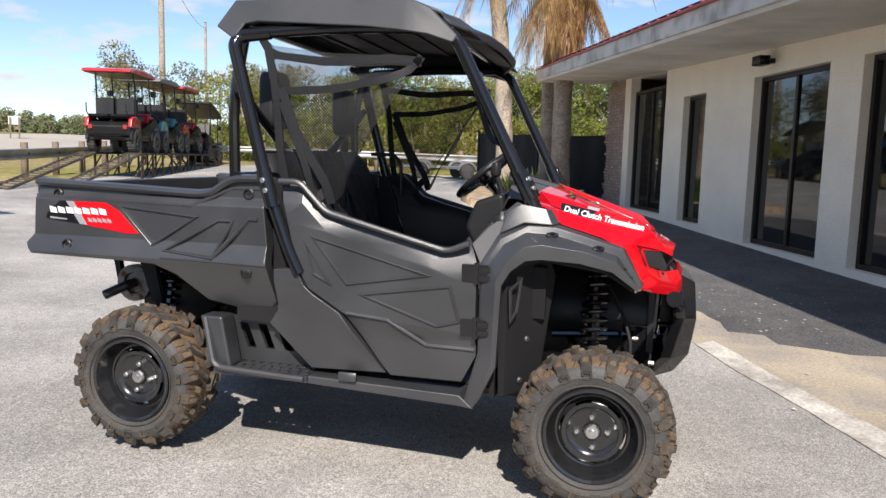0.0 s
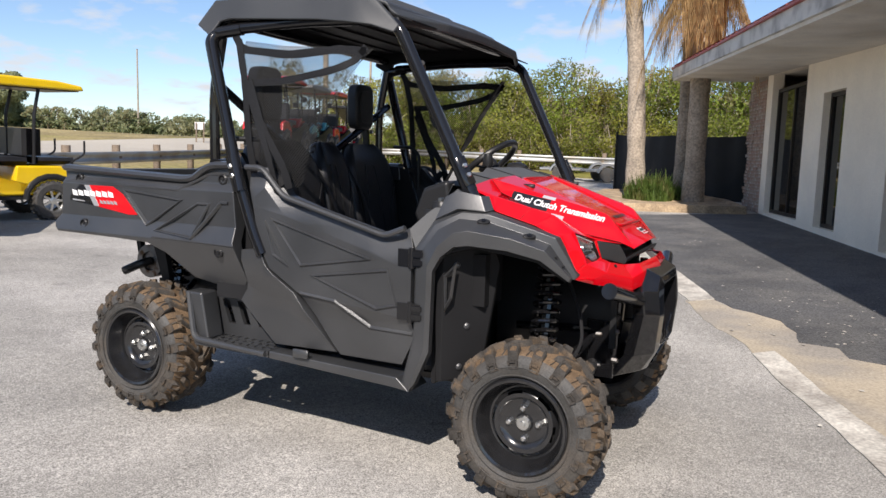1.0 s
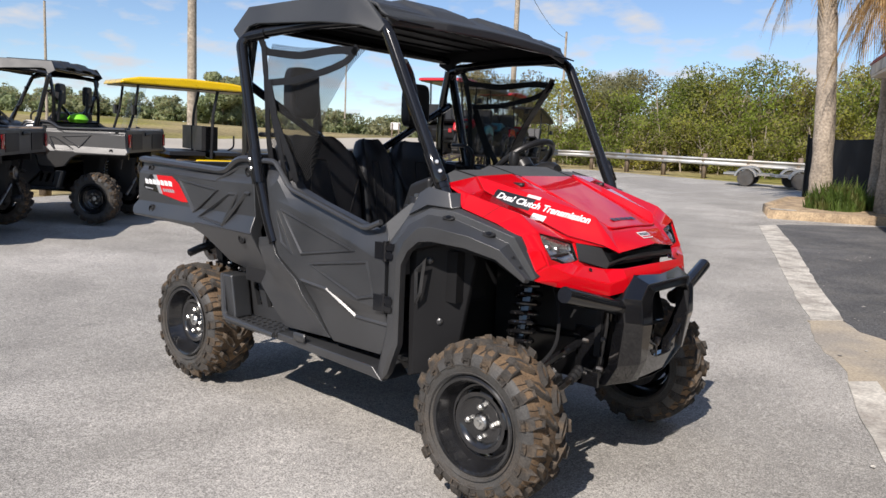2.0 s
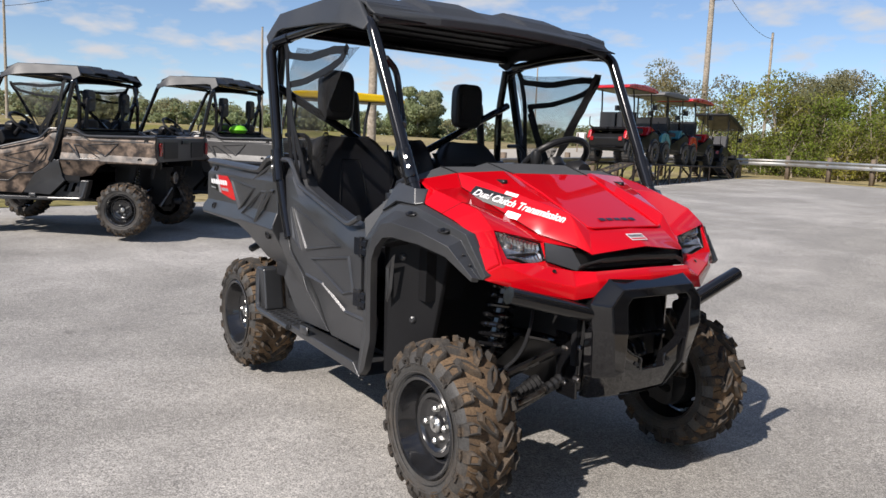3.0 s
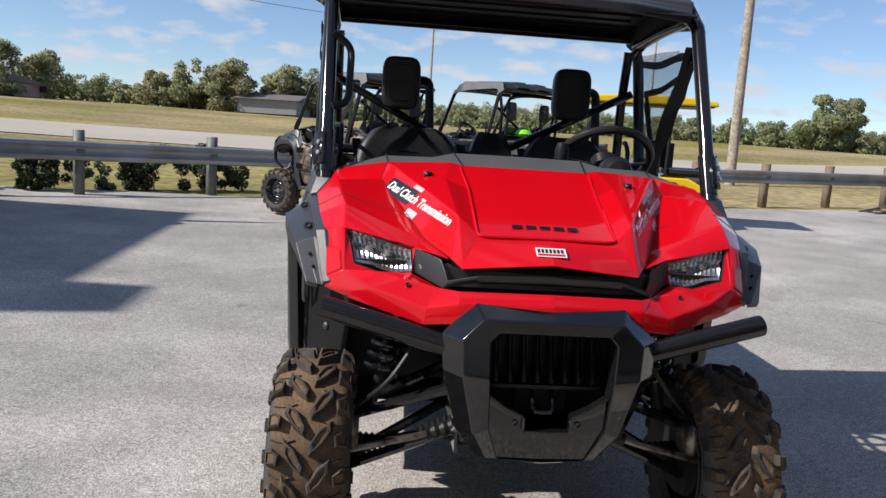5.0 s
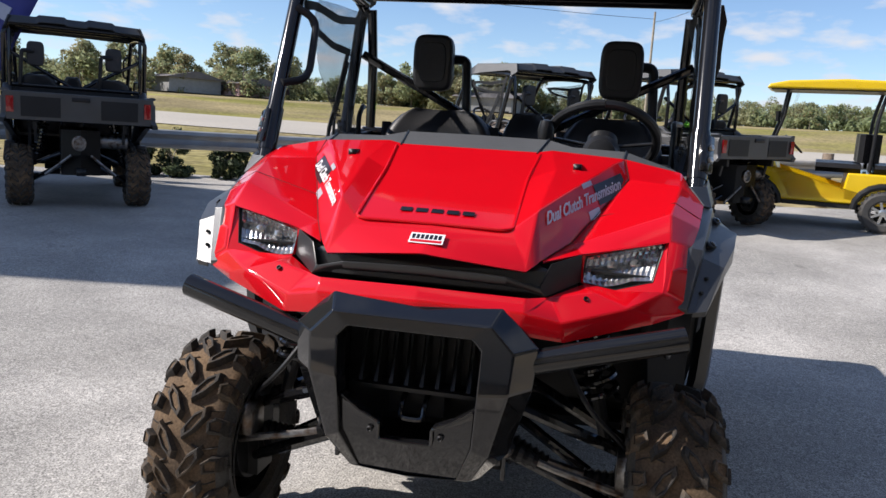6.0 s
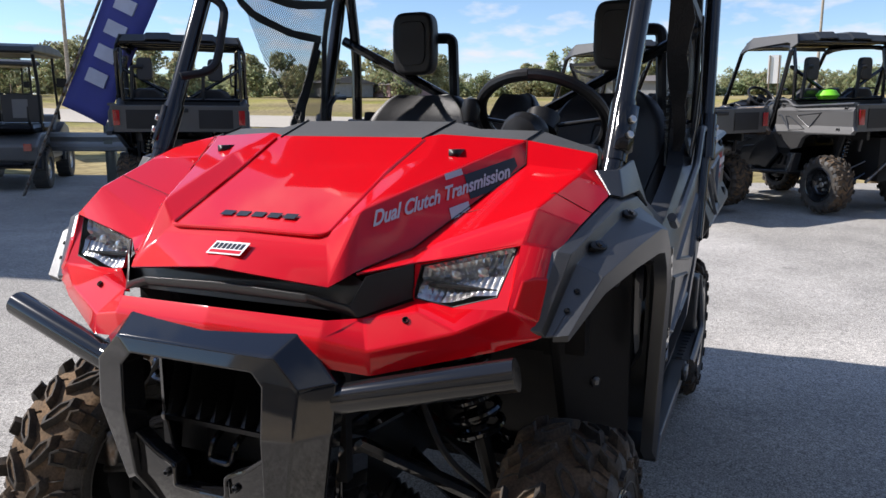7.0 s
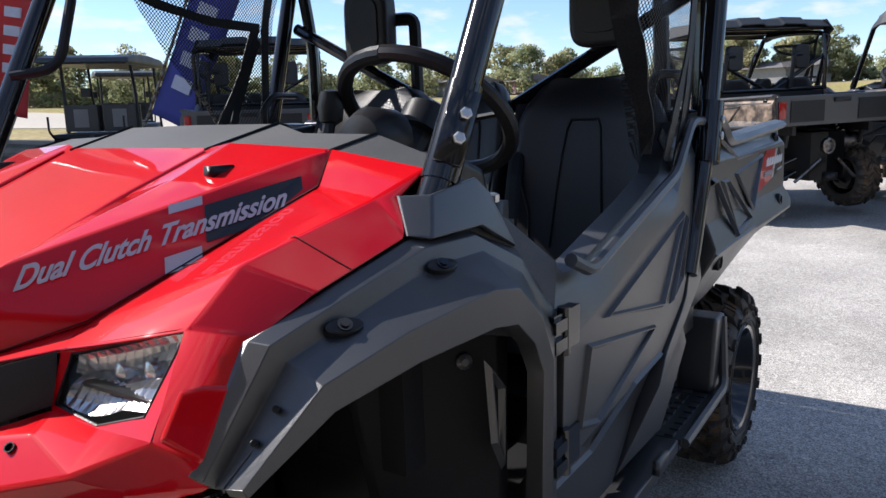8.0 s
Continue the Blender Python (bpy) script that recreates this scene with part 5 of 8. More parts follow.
# plain bars in place of the maker's name and the dealer's sticker
for k in range(5):
    bar = part("badge_bar", box(-0.010, 0.010, -0.015, 0.015, 0.0, 0.0006), M_DECALBLK, bonnet, "small dark bar on the bonnet")
    bar.matrix_local = Matrix.Translation((1.160, -0.080 + 0.040 * k, 1.0790)) @ pose(0, 0, 0, 0, 21.9, 0)
stk = part("sticker", box(-0.020, 0.020, -0.042, 0.042, 0, 0.0008), M_WHITE, bonnet, "white and red sticker with plain bars")
stk.matrix_local = Matrix.Translation((1.262, 0.0, 1.0228)) @ pose(0, 0, 0, 0, 28.8, 0)
for k in range(7):
    part("sticker_bar", box(-0.014, 0.003, -0.037 + 0.0108 * k, -0.0295 + 0.0108 * k, 0.0009, 0.0014), M_DECALBLK, stk)
part("sticker_bar", box(0.007, 0.016, -0.038, 0.038, 0.0009, 0.0014), M_DECALRED, stk)
# step round the sunken middle of the bonnet
for s in (-1, 1):
    part("bonnet_step", tube(fillet([(0.795, s * 0.215, 1.2255), (0.95, s * 0.200, 1.1640), (1.203, s * 0.197, 1.0560), (1.212, s * 0.175, 1.0530), (1.214, 0.0, 1.0545)], 0.02, 4), 0.0045, 8), M_RED, bonnet, smooth=True)

# black cowl under the windscreen line
shell("cowl", [
    [(0.785, 0.0, 1.228), (0.785, 0.205, 1.228), (0.625, 0.225, 1.270), (0.625, 0.0, 1.272)],
    [(0.785, 0.205, 1.228), (0.770, 0.25, 1.235), (0.640, 0.30, 1.252), (0.625, 0.225, 1.270)],
    [(0.770, 0.25, 1.235), (0.750, 0.45, 1.222), (0.630, 0.46, 1.248), (0.640, 0.30, 1.252)],
    [(0.750, 0.45, 1.222), (0.722, 0.62, 1.192), (0.640, 0.60, 1.205), (0.630, 0.46, 1.248)],
    [(0.625, 0.0, 1.272), (0.625, 0.225, 1.270), (0.60, 0.22, 1.20), (0.60, 0.0, 1.20)],
    [(0.625, 0.225, 1.270), (0.640, 0.30, 1.252), (0.61, 0.30, 1.19), (0.60, 0.22, 1.20)],
    [(0.640, 0.30, 1.252), (0.630, 0.46, 1.248), (0.60, 0.46, 1.18), (0.61, 0.30, 1.19)],
    [(0.630, 0.46, 1.248), (0.640, 0.60, 1.205), (0.61, 0.60, 1.14), (0.60, 0.46, 1.18)],
], M_COWL, label="black plastic cowl behind the bonnet")
for s in (-1, 1):
    part("cowl_seam", tube([(0.786, s * 0.205, 1.2295), (0.627, s * 0.225, 1.2715)], 0.0025, 5), M_DARK, utv)
    part("cowl_seam", tube([(0.752, s * 0.450, 1.2235), (0.632, s * 0.460, 1.2495)], 0.0025, 5), M_DARK, utv)

# bumper: tube ends, guard plate with opening
for s in (-1, 1):
    part("bumper_tube", tube([(1.318, s * 0.20, 0.752), (1.318, s * 0.27, 0.766), (1.276, s * 0.612, 0.850)], 0.0295, 20), M_TUBE, utv, "glossy black bumper tube", smooth=True)
# half outlines of the guard as (x, y, z): back edge, front edge, opening
GUARD_BACK = [(1.320, 0.0, 0.890), (1.320, 0.205, 0.890), (1.335, 0.292, 0.806), (1.345, 0.286, 0.712), (1.305, 0.236, 0.530), (1.215, 0.160, 0.415), (1.215, 0.0, 0.405)]
GUARD_FRONT = [(1.384, 0.0, 0.856), (1.384, 0.186, 0.856), (1.386, 0.240, 0.800), (1.396, 0.234, 0.706), (1.376, 0.196, 0.545), (1.318, 0.150, 0.452), (1.318, 0.0, 0.442)]
GUARD_OPEN = [(1.394, 0.0, 0.824), (1.394, 0.146, 0.824), (1.396, 0.168, 0.800), (1.402, 0.165, 0.700), (1.390, 0.158, 0.565), (1.340, 0.120, 0.462), (1.340, 0.0, 0.455)]
bm = bmesh.new()
for s in (-1, 1):
    e_ = [bm.verts.new((x - 0.045, s * y * 0.97, z - 0.004)) for x, y, z in GUARD_BACK]
    o, m_, i_ = ([bm.verts.new((x, s * y, z)) for x, y, z in line] for line in (GUARD_BACK, GUARD_FRONT, GUARD_OPEN))
    d_ = [bm.verts.new((x - 0.055, s * y * 0.985, z)) for x, y, z in GUARD_OPEN]
    for ra, rb in ((e_, o), (o, m_), (m_, i_), (i_, d_)):
        for k in range(6):
            bm.faces.new((ra[k], ra[k + 1], rb[k + 1], rb[k]))
bmesh.ops.remove_doubles(bm, verts=bm.verts, dist=0.0005)
bmesh.ops.recalc_face_normals(bm, faces=bm.faces)
part("bumper_guard", bm, M_GLOSS, utv, "glossy black faceted bumper guard", bevel=0.005, seg=3, ang=0.12)
# plate with a winch slot in the lower half of the opening
plate_x = lambda z: 1.375 - max(0, 0.56 - z) * 0.42
bm = bmesh.new()
for s in (-1, 1):
    line = [(0.0, 0.555), (0.064, 0.555), (0.064, 0.600), (0.112, 0.622), (0.160, 0.655), (0.157, 0.565), (0.124, 0.462), (0.0, 0.456)]
    f_ = [bm.verts.new((plate_x(z), s * y, z)) for y, z in line]
    b_ = [bm.verts.new((plate_x(z) - 0.03, s * y, z)) for y, z in line]
    for q in (f_, b_):
        bm.faces.new((q[0], q[1], q[5], q[6], q[7]))
        bm.faces.new((q[1], q[2], q[3], q[4], q[5]))
    for k in range(5):
        bm.faces.new((f_[k], f_[k + 1], b_[k + 1], b_[k]))
bmesh.ops.remove_doubles(bm, verts=bm.verts, dist=0.0005)
bmesh.ops.recalc_face_normals(bm, faces=bm.faces)
wp = part("winch_plate", bm, M_GLOSS, utv, "glossy black plate with a winch slot", bevel=0.003, seg=2, ang=0.5)
for s in (-1, 1):
    part("guard_bolt", lathe([(0.008, 0.004), (0.008, -0.004), (0.005, -0.006), (0.002, -0.002)], 8, Matrix.Translation((1.377, s * 0.085, 0.578)) @ pose(0, 0, 0, 0, 0, 90)), M_DARK, wp)
    part("slot_lip", tube(fillet([(1.379, s * 0.157, 0.652), (1.379, s * 0.112, 0.620), (1.379, s * 0.064, 0.598), (1.379, s * 0.064, 0.556), (1.379, 0.0, 0.554)], 0.008, 3), 0.0045, 8), M_GLOSS, wp, smooth=True)
for k in range(8):
    y = -0.133 + 0.038 * k
    fin = panel([(1.235, 0.84), (1.262, 0.84), (1.268, 0.74), (1.315, 0.672), (1.235, 0.662)], lambda x, z: 0.005, 0.010, 1)
    part("grille_fin", fin, M_DARK, utv).matrix_local = Matrix.Translation((0, y, 0))
hook = part("tow_hook", tube(fillet([(1.275, 0.028, 0.640), (1.305, 0.028, 0.625), (1.320, 0.028, 0.590), (1.320, -0.028, 0.590), (1.305, -0.028, 0.625), (1.275, -0.028, 0.640)], 0.015), 0.007, 8), M_TUBE, utv, "black tow shackle", smooth=True)
part("hook_plate", box(1.266, 1.274, -0.07, 0.07, 0.585, 0.655), M_LINER, hook, bevel=0.003)
part("fin_rail", box(1.235, 1.30, -0.16, 0.16, 0.650, 0.660), M_DARK, utv)
part("radiator", box(1.20, 1.225, -0.24, 0.24, 0.55, 0.86), M_DARK, utv)
part("skid_plate", box(0.70, 1.12, -0.15, 0.15, 0.42, 0.45), M_DARK, utv, bevel=0.01)
part("front_frame", box(0.70, 1.20, -0.22, 0.22, 0.44, 0.90), M_DARK, utv, bevel=0.02)

# suspension
def coil(bm, a, b, r, turns, wire):
    a, b = Vector(a), Vector(b)
    d = (b - a)
    x = d.normalized().cross(Vector((1, 0, 0))).normalized()
    y = d.normalized().cross(x)
    n = int(turns * 18)
    add_tube(bm, [a + d * i / n + r * (math.cos(i * math.pi / 9) * x + math.sin(i * math.pi / 9) * y) for i in range(n + 1)], wire, 8)


for x0 in (1.003, -0.948):
    for s in (-1, 1):
        yo = s * 0.53
        for z1, z2 in ((0.30, 0.47), (0.46, 0.60)):
            for dx in (-0.13, 0.13):
                part("suspension_arm", tube([(x0 + dx, s * 0.20, z2), (x0 + dx * 0.3, yo, z1)], 0.017, 8), M_GLOSS, utv, smooth=True)
        part("upright", box(x0 - 0.05, x0 + 0.05, s * 0.55 - 0.03, s * 0.55 + 0.03, 0.24, 0.50), M_DARK, utv, bevel=0.01)
        part("drive_shaft", tube([(x0, s * 0.18, 0.42), (x0, yo, 0.345)], 0.014, 8), M_STEEL, utv)
        pa, pb = Vector((x0, s * 0.20, 0.418)), Vector((x0, yo, 0.345))
        for t0, t1 in ((0.02, 0.36), (0.98, 0.66)):
            part("axle_boot", tube([pa.lerp(pb, t0 + (t1 - t0) * k / 12) for k in range(13)], [0.048 - 0.0022 * k - (0.009 if k % 2 else 0) for k in range(13)], 14), M_DARK, utv)
        sh = part("shock_absorber", tube([(x0 - 0.02, s * 0.47, 0.47), (x0 - 0.02, s * 0.42, 0.66)], 0.018, 10), M_DARK, utv, "black shock absorber with coil spring", smooth=True)
        bm = tube([(x0 - 0.02, s * 0.43, 0.62), (x0 - 0.02, s * 0.36, 0.92)], 0.025, 10)
        part("damper_body", bm, M_GLOSS, sh, smooth=True)
        bm = bmesh.new()
        coil(bm, (x0 - 0.02, s * 0.445, 0.58), (x0 - 0.02, s * 0.365, 0.90), 0.050, 9, 0.0090)
        part("spring", bm, M_GLOSS, sh, smooth=True)
        part("arm_bolt", lathe([(0.010, 0.012), (0.010, -0.012), (0.006, -0.016)], 6, Matrix.Translation((x0 + 0.15, s * 0.22, 0.60)) @ pose(0, 0, 0, 0, 0, 90)), M_STEEL, utv)
        part("arm_bolt", lathe([(0.010, 0.012), (0.010, -0.012), (0.006, -0.016)], 6, Matrix.Translation((x0 + 0.15, s * 0.22, 0.47)) @ pose(0, 0, 0, 0, 0, 90)), M_STEEL, utv)
for s in (-1, 1):
    part("tie_rod", tube([(1.13, s * 0.16, 0.49), (1.14, s * 0.34, 0.435), (1.13, s * 0.54, 0.385)], [0.012, 0.010, 0.012], 8), M_STEEL, utv)
    part("tie_rod_boot", tube([Vector((1.13, s * 0.17, 0.487)).lerp(Vector((1.138, s * 0.30, 0.447)), k / 10) for k in range(11)], [0.030 - 0.001 * k - (0.006 if k % 2 else 0) for k in range(11)], 12), M_DARK, utv)
    part("brake_hose", tube(fillet([(1.02, s * 0.30, 0.86), (1.10, s * 0.34, 0.72), (1.14, s * 0.42, 0.60), (1.10, s * 0.50, 0.52), (1.06, s * 0.54, 0.46)], 0.06), 0.007, 6), M_DARK, utv, smooth=True)
    part("brake_caliper", box(1.06, 1.14, s * 0.53 - 0.03, s * 0.53 + 0.03, 0.40, 0.49), M_STEEL, utv, bevel=0.012)
    part("frame_tube", tube([(1.24, s * 0.20, 0.88), (1.23, s * 0.21, 0.66), (1.20, s * 0.20, 0.46)], 0.018, 10), M_GLOSS, utv, smooth=True)
    part("frame_tube", tube([(1.20, s * 0.20, 0.62), (0.80, s * 0.24, 0.60)], 0.018, 10), M_GLOSS, utv, smooth=True)
    for px, pz in ((1.225, 0.62), (1.225, 0.50)):
        part("arm_bolt", lathe([(0.011, 0.012), (0.011, -0.010), (0.007, -0.014)], 6, Matrix.Translation((px, s * 0.225, pz)) @ pose(0, 0, 0, 0, 0, 90)), M_STEEL, utv)
    part("arm_bracket", panel([(1.10, 0.66), (1.22, 0.66), (1.22, 0.42), (1.12, 0.42)], lambda x, z: 0.225, 0.012, s), M_GLOSS, utv, bevel=0.004)
    # moulded liner in the wheel arch
    part("liner_box", box(0.655, 0.80, s * 0.53 - 0.09, s * 0.53 + 0.09, 0.74, 0.94), M_LINER, utv, bevel=0.035, seg=3, smooth=True)
    for k in range(3):
        part("liner_rib", panel([(0.628 + 0.004 * k, 0.50 + 0.13 * k), (0.665, 0.50 + 0.13 * k), (0.665, 0.53 + 0.13 * k), (0.632, 0.53 + 0.13 * k)], lambda x, z: 0.66, 0.30, s), M_LINER, utv)
part("rear_frame", box(-1.25, -0.62, -0.20, 0.20, 0.40, 0.85), M_DARK, utv, bevel=0.02)
part("frame_rail", box(-0.62, -0.05, -0.36, 0.36, 0.40, 0.45), M_DARK, utv, bevel=0.01)
part("frame_rail", box(-0.045, 0.72, -0.55, 0.55, 0.40, 0.45), M_DARK, utv, bevel=0.01)
mf = part("muffler", tube([(-1.10, -0.47, 0.74), (-1.10, -0.05, 0.74)], 0.075, 20), M_STEEL, utv, "dull steel exhaust muffler under the bed", smooth=True)
part("muffler_cap", lathe([(0.085, 0.03), (0.085, -0.01), (0.05, -0.012), (0.045, 0.0)], 20, Matrix.Translation((-1.10, -0.48, 0.74))), M_STEEL, mf, smooth=True)
part("tailpipe", tube(fillet([(-1.10, -0.48, 0.74), (-1.12, -0.53, 0.73), (-1.20, -0.56, 0.69)], 0.04), 0.022, 10), M_DARK, mf, smooth=True)
for s in (-1, 1):
    part("bed_bracket", box(-1.30, -0.70, s * 0.45 - 0.02, s * 0.45 + 0.02, 0.84, 0.92), M_DARK, utv)
    part("bed_bracket", panel([(-1.235, 0.90), (-1.205, 0.90), (-1.175, 0.72), (-1.20, 0.72)], lambda x, z: 0.46, 0.03, s), M_DARK, utv)
    part("bed_bracket", panel([(-1.06, 0.90), (-0.98, 0.90), (-0.93, 0.66), (-0.98, 0.66)], lambda x, z: 0.52, 0.03, s), M_DARK, utv)

# roll cage
for s in (-1, 1):
    part("front_pillar_tube", tube(fillet([(0.775, s * 0.655, 1.13), (0.735, s * 0.660, 1.20), (0.435, s * 0.682, 1.795), (0.36, s * 0.68, 1.83)], 0.06), 0.025, 14), M_TUBE, utv, "glossy black roll cage tube", smooth=True)
    part("tube_collar", tube([(0.745, s * 0.659, 1.18), (0.675, s * 0.664, 1.315)], 0.0285, 14), M_TUBE, utv, smooth=True)
    ta, tb = Vector((0.745, s * 0.659, 1.18)), Vector((0.675, s * 0.664, 1.315))
    side = Vector((0.68, s * 0.70, 0.30)).normalized()
    clamp = part("cage_clamp", box(-0.021, 0.021, -0.012, 0.010, -0.056, 0.056), M_TUBE, utv, bevel=0.008, seg=3)
    ax = (tb - ta).normalized()
    acr = ax.cross(side).normalized()
    side = acr.cross(ax)
    turn = Matrix((acr, side, ax)).transposed().to_4x4()
    clamp.matrix_local = Matrix.Translation(ta.lerp(tb, 0.52) + side * 0.024) @ turn
    for k in (-0.020, 0.018):
        part("cage_bolt", lathe([(0.0095, 0.0), (0.0095, 0.008), (0.007, 0.010), (0.001, 0.010)], 6, Matrix.Translation((0.006, 0.009, k))), M_CHROME, clamp, "zinc hex bolt")
    part("rear_pillar_tube", tube(fillet([(-0.155, s * 0.762, 0.88), (-0.20, s * 0.762, 0.97), (-0.295, s * 0.765, 1.235), (-0.435, s * 0.755, 1.765), (-0.42, s * 0.735, 1.80), (-0.30, s * 0.715, 1.815)], 0.06), 0.026, 14), M_TUBE, utv, smooth=True)
    part("tube_collar", tube([(-0.262, s * 0.774, 1.14), (-0.306, s * 0.771, 1.285)], 0.030, 14), M_TUBE, utv, smooth=True)
    for k in (0.45, 0.72):
        p = Vector((-0.262, s * 0.774, 1.14)).lerp(Vector((-0.306, s * 0.771, 1.285)), k)
        part("cage_bolt", lathe([(0.011, 0.012), (0.011, -0.006), (0.007, -0.009)], 6, Matrix.Translation((p.x, s * (abs(p.y) + 0.026), p.z)) @ Matrix.Scale(-s, 4, (0, 1, 0))), M_CHROME, utv)
    part("roof_rail", tube(fillet([(0.36, s * 0.68, 1.83), (0.0, s * 0.70, 1.835), (-0.36, s * 0.715, 1.815)], 0.1), 0.024, 12), M_TUBE, utv, smooth=True)
    if s < 0:
        part("grab_handle", tube(fillet([(0.655, s * 0.655, 1.40), (0.56, s * 0.60, 1.42), (0.50, s * 0.60, 1.62), (0.525, s * 0.665, 1.66)], 0.05), 0.013, 10), M_DARK, utv, smooth=True)
    part("rear_brace", tube([(-0.43, s * 0.735, 1.60), (-0.45, s * 0.02, 1.235)], 0.020, 10), M_TUBE, utv, smooth=True)
    part("rear_upright", tube(fillet([(-0.46, s * 0.70, 0.95), (-0.47, s * 0.70, 1.55), (-0.42, s * 0.70, 1.80)], 0.1), 0.022, 10), M_TUBE, utv, smooth=True)
    part("hip_hoop", tube(fillet([(-0.36, s * 0.70, 1.36), (-0.22, s * 0.66, 1.36), (-0.17, s * 0.66, 1.32), (-0.17, s * 0.66, 1.12)], 0.04), 0.011, 8), M_DARK, utv, smooth=True)
part("cross_tube", tube([(-0.43, -0.70, 1.862), (-0.43, 0.70, 1.862)], 0.022, 12), M_TUBE, utv, smooth=True)
part("cross_tube", tube([(0.34, -0.66, 1.872), (0.34, 0.66, 1.872)], 0.022, 12), M_TUBE, utv, smooth=True)
part("cross_tube", tube([(-0.45, -0.73, 1.25), (-0.45, 0.73, 1.25)], 0.022, 12), M_TUBE, utv, smooth=True)

# roof
def roof_z(x, y):
    a = abs(y)
    z = 1.958 - 0.022 * a
    if 0.10 < a < 0.42 and x < 0.44:
        z += 0.020 * min(1, (a - 0.10) / 0.03, (0.42 - a) / 0.03)
    if x > 0.24:
        z -= (x - 0.24) * 0.36
    if x < -0.42:
        z -= (-0.42 - x) * 0.9
    return z


xs = [-0.50, -0.42, -0.1, 0.15, 0.24, 0.38, 0.44, 0.52]
ys = [-0.70, -0.42, -0.39, -0.13, -0.10, 0.10, 0.13, 0.39, 0.42, 0.70]
bm = bmesh.new()
rows = []
for i, x in enumerate(xs):
    row = []
    for y in ys:
        a = abs(y) / 0.70
        k = 1.0 - max(0, x - 0.24) * 0.18
        px = x - (0.10 * a ** 4 if x > 0.5 else 0.05 * a ** 4 if x > 0.4 else 0)
        row.append(bm.verts.new((px, y * k, roof_z(x, y))))
    rows.append(row)
for a, b in zip(rows, rows[1:]):
    for k in range(len(ys) - 1):
        bm.faces.new((a[k], a[k + 1], b[k + 1], b[k]))
# front lip turned down
lipv = [bm.verts.new((v.co.x - 0.005, v.co.y, v.co.z - 0.035)) for v in rows[-1]]
for k in range(len(ys) - 1):
    bm.faces.new((rows[-1][k], rows[-1][k + 1], lipv[k + 1], lipv[k]))
roof = part("roof_panel", bm, M_ROOF, utv, "dark grey moulded plastic roof")
md = roof.modifiers.new("thick", "SOLIDIFY")
md.thickness, md.offset = 0.015, -1
md = roof.modifiers.new("round", "BEVEL")
md.width, md.segments, md.limit_method, md.angle_limit = 0.007, 2, "ANGLE", radians(12)
ROOFSIDE = [(-0.515, 1.838), (-0.455, 1.945), (0.24, 1.945), (0.335, 1.905), (0.445, 1.80), (0.43, 1.77), (0.335, 1.80), (0.10, 1.828), (-0.345, 1.855), (-0.395, 1.845), (-0.43, 1.785)]
for s in (-1, 1):
    part("roof_side", panel(ROOFSIDE, lambda x, z: 0.765 - (z - 1.80) * 0.42 - max(0, x - 0.24) * 0.30, 0.02, s, [((0.24, 0), (0.24, 3))]), M_ROOF, roof, bevel=0.007)
    part("roof_inner_side", panel([(x * 0.985 - 0.002, 1.85 + (z - 1.85) * 0.92) for x, z in ROOFSIDE], lambda x, z: 0.735 - (z - 1.80) * 0.42 - max(0, x - 0.24) * 0.30, 0.006, s, [((0.24, 0), (0.24, 3))]), M_LINER, roof)
    part("roof_rib", box(-0.3, 0.2, s * 0.5 - 0.02, s * 0.5 + 0.02, 1.908, 1.92), M_DARK, roof)
bm = bmesh.new()
under = [[bm.verts.new((x - 0.012 * (abs(y) / 0.7) ** 4, y * 0.985 * (1.0 - max(0, x - 0.24) * 0.18), roof_z(x, 0.0) - 0.045)) for y in (-0.70, -0.35, 0.0, 0.35, 0.70)] for x in (-0.46, -0.42, 0.15, 0.24, 0.38, 0.49)]
for a, b in zip(under, under[1:]):
    for k in range(4):
        bm.faces.new((a[k], a[k + 1], b[k + 1], b[k]))
ob = part("roof_lining", bm, M_LINER, roof)
md = ob.modifiers.new("thick", "SOLIDIFY")
md.thickness = 0.006
for k in range(5):
    part("lining_rib", box(-0.36 + 0.15 * k, -0.33 + 0.15 * k, -0.62, 0.62, 1.898, 1.910), M_LINER, roof)

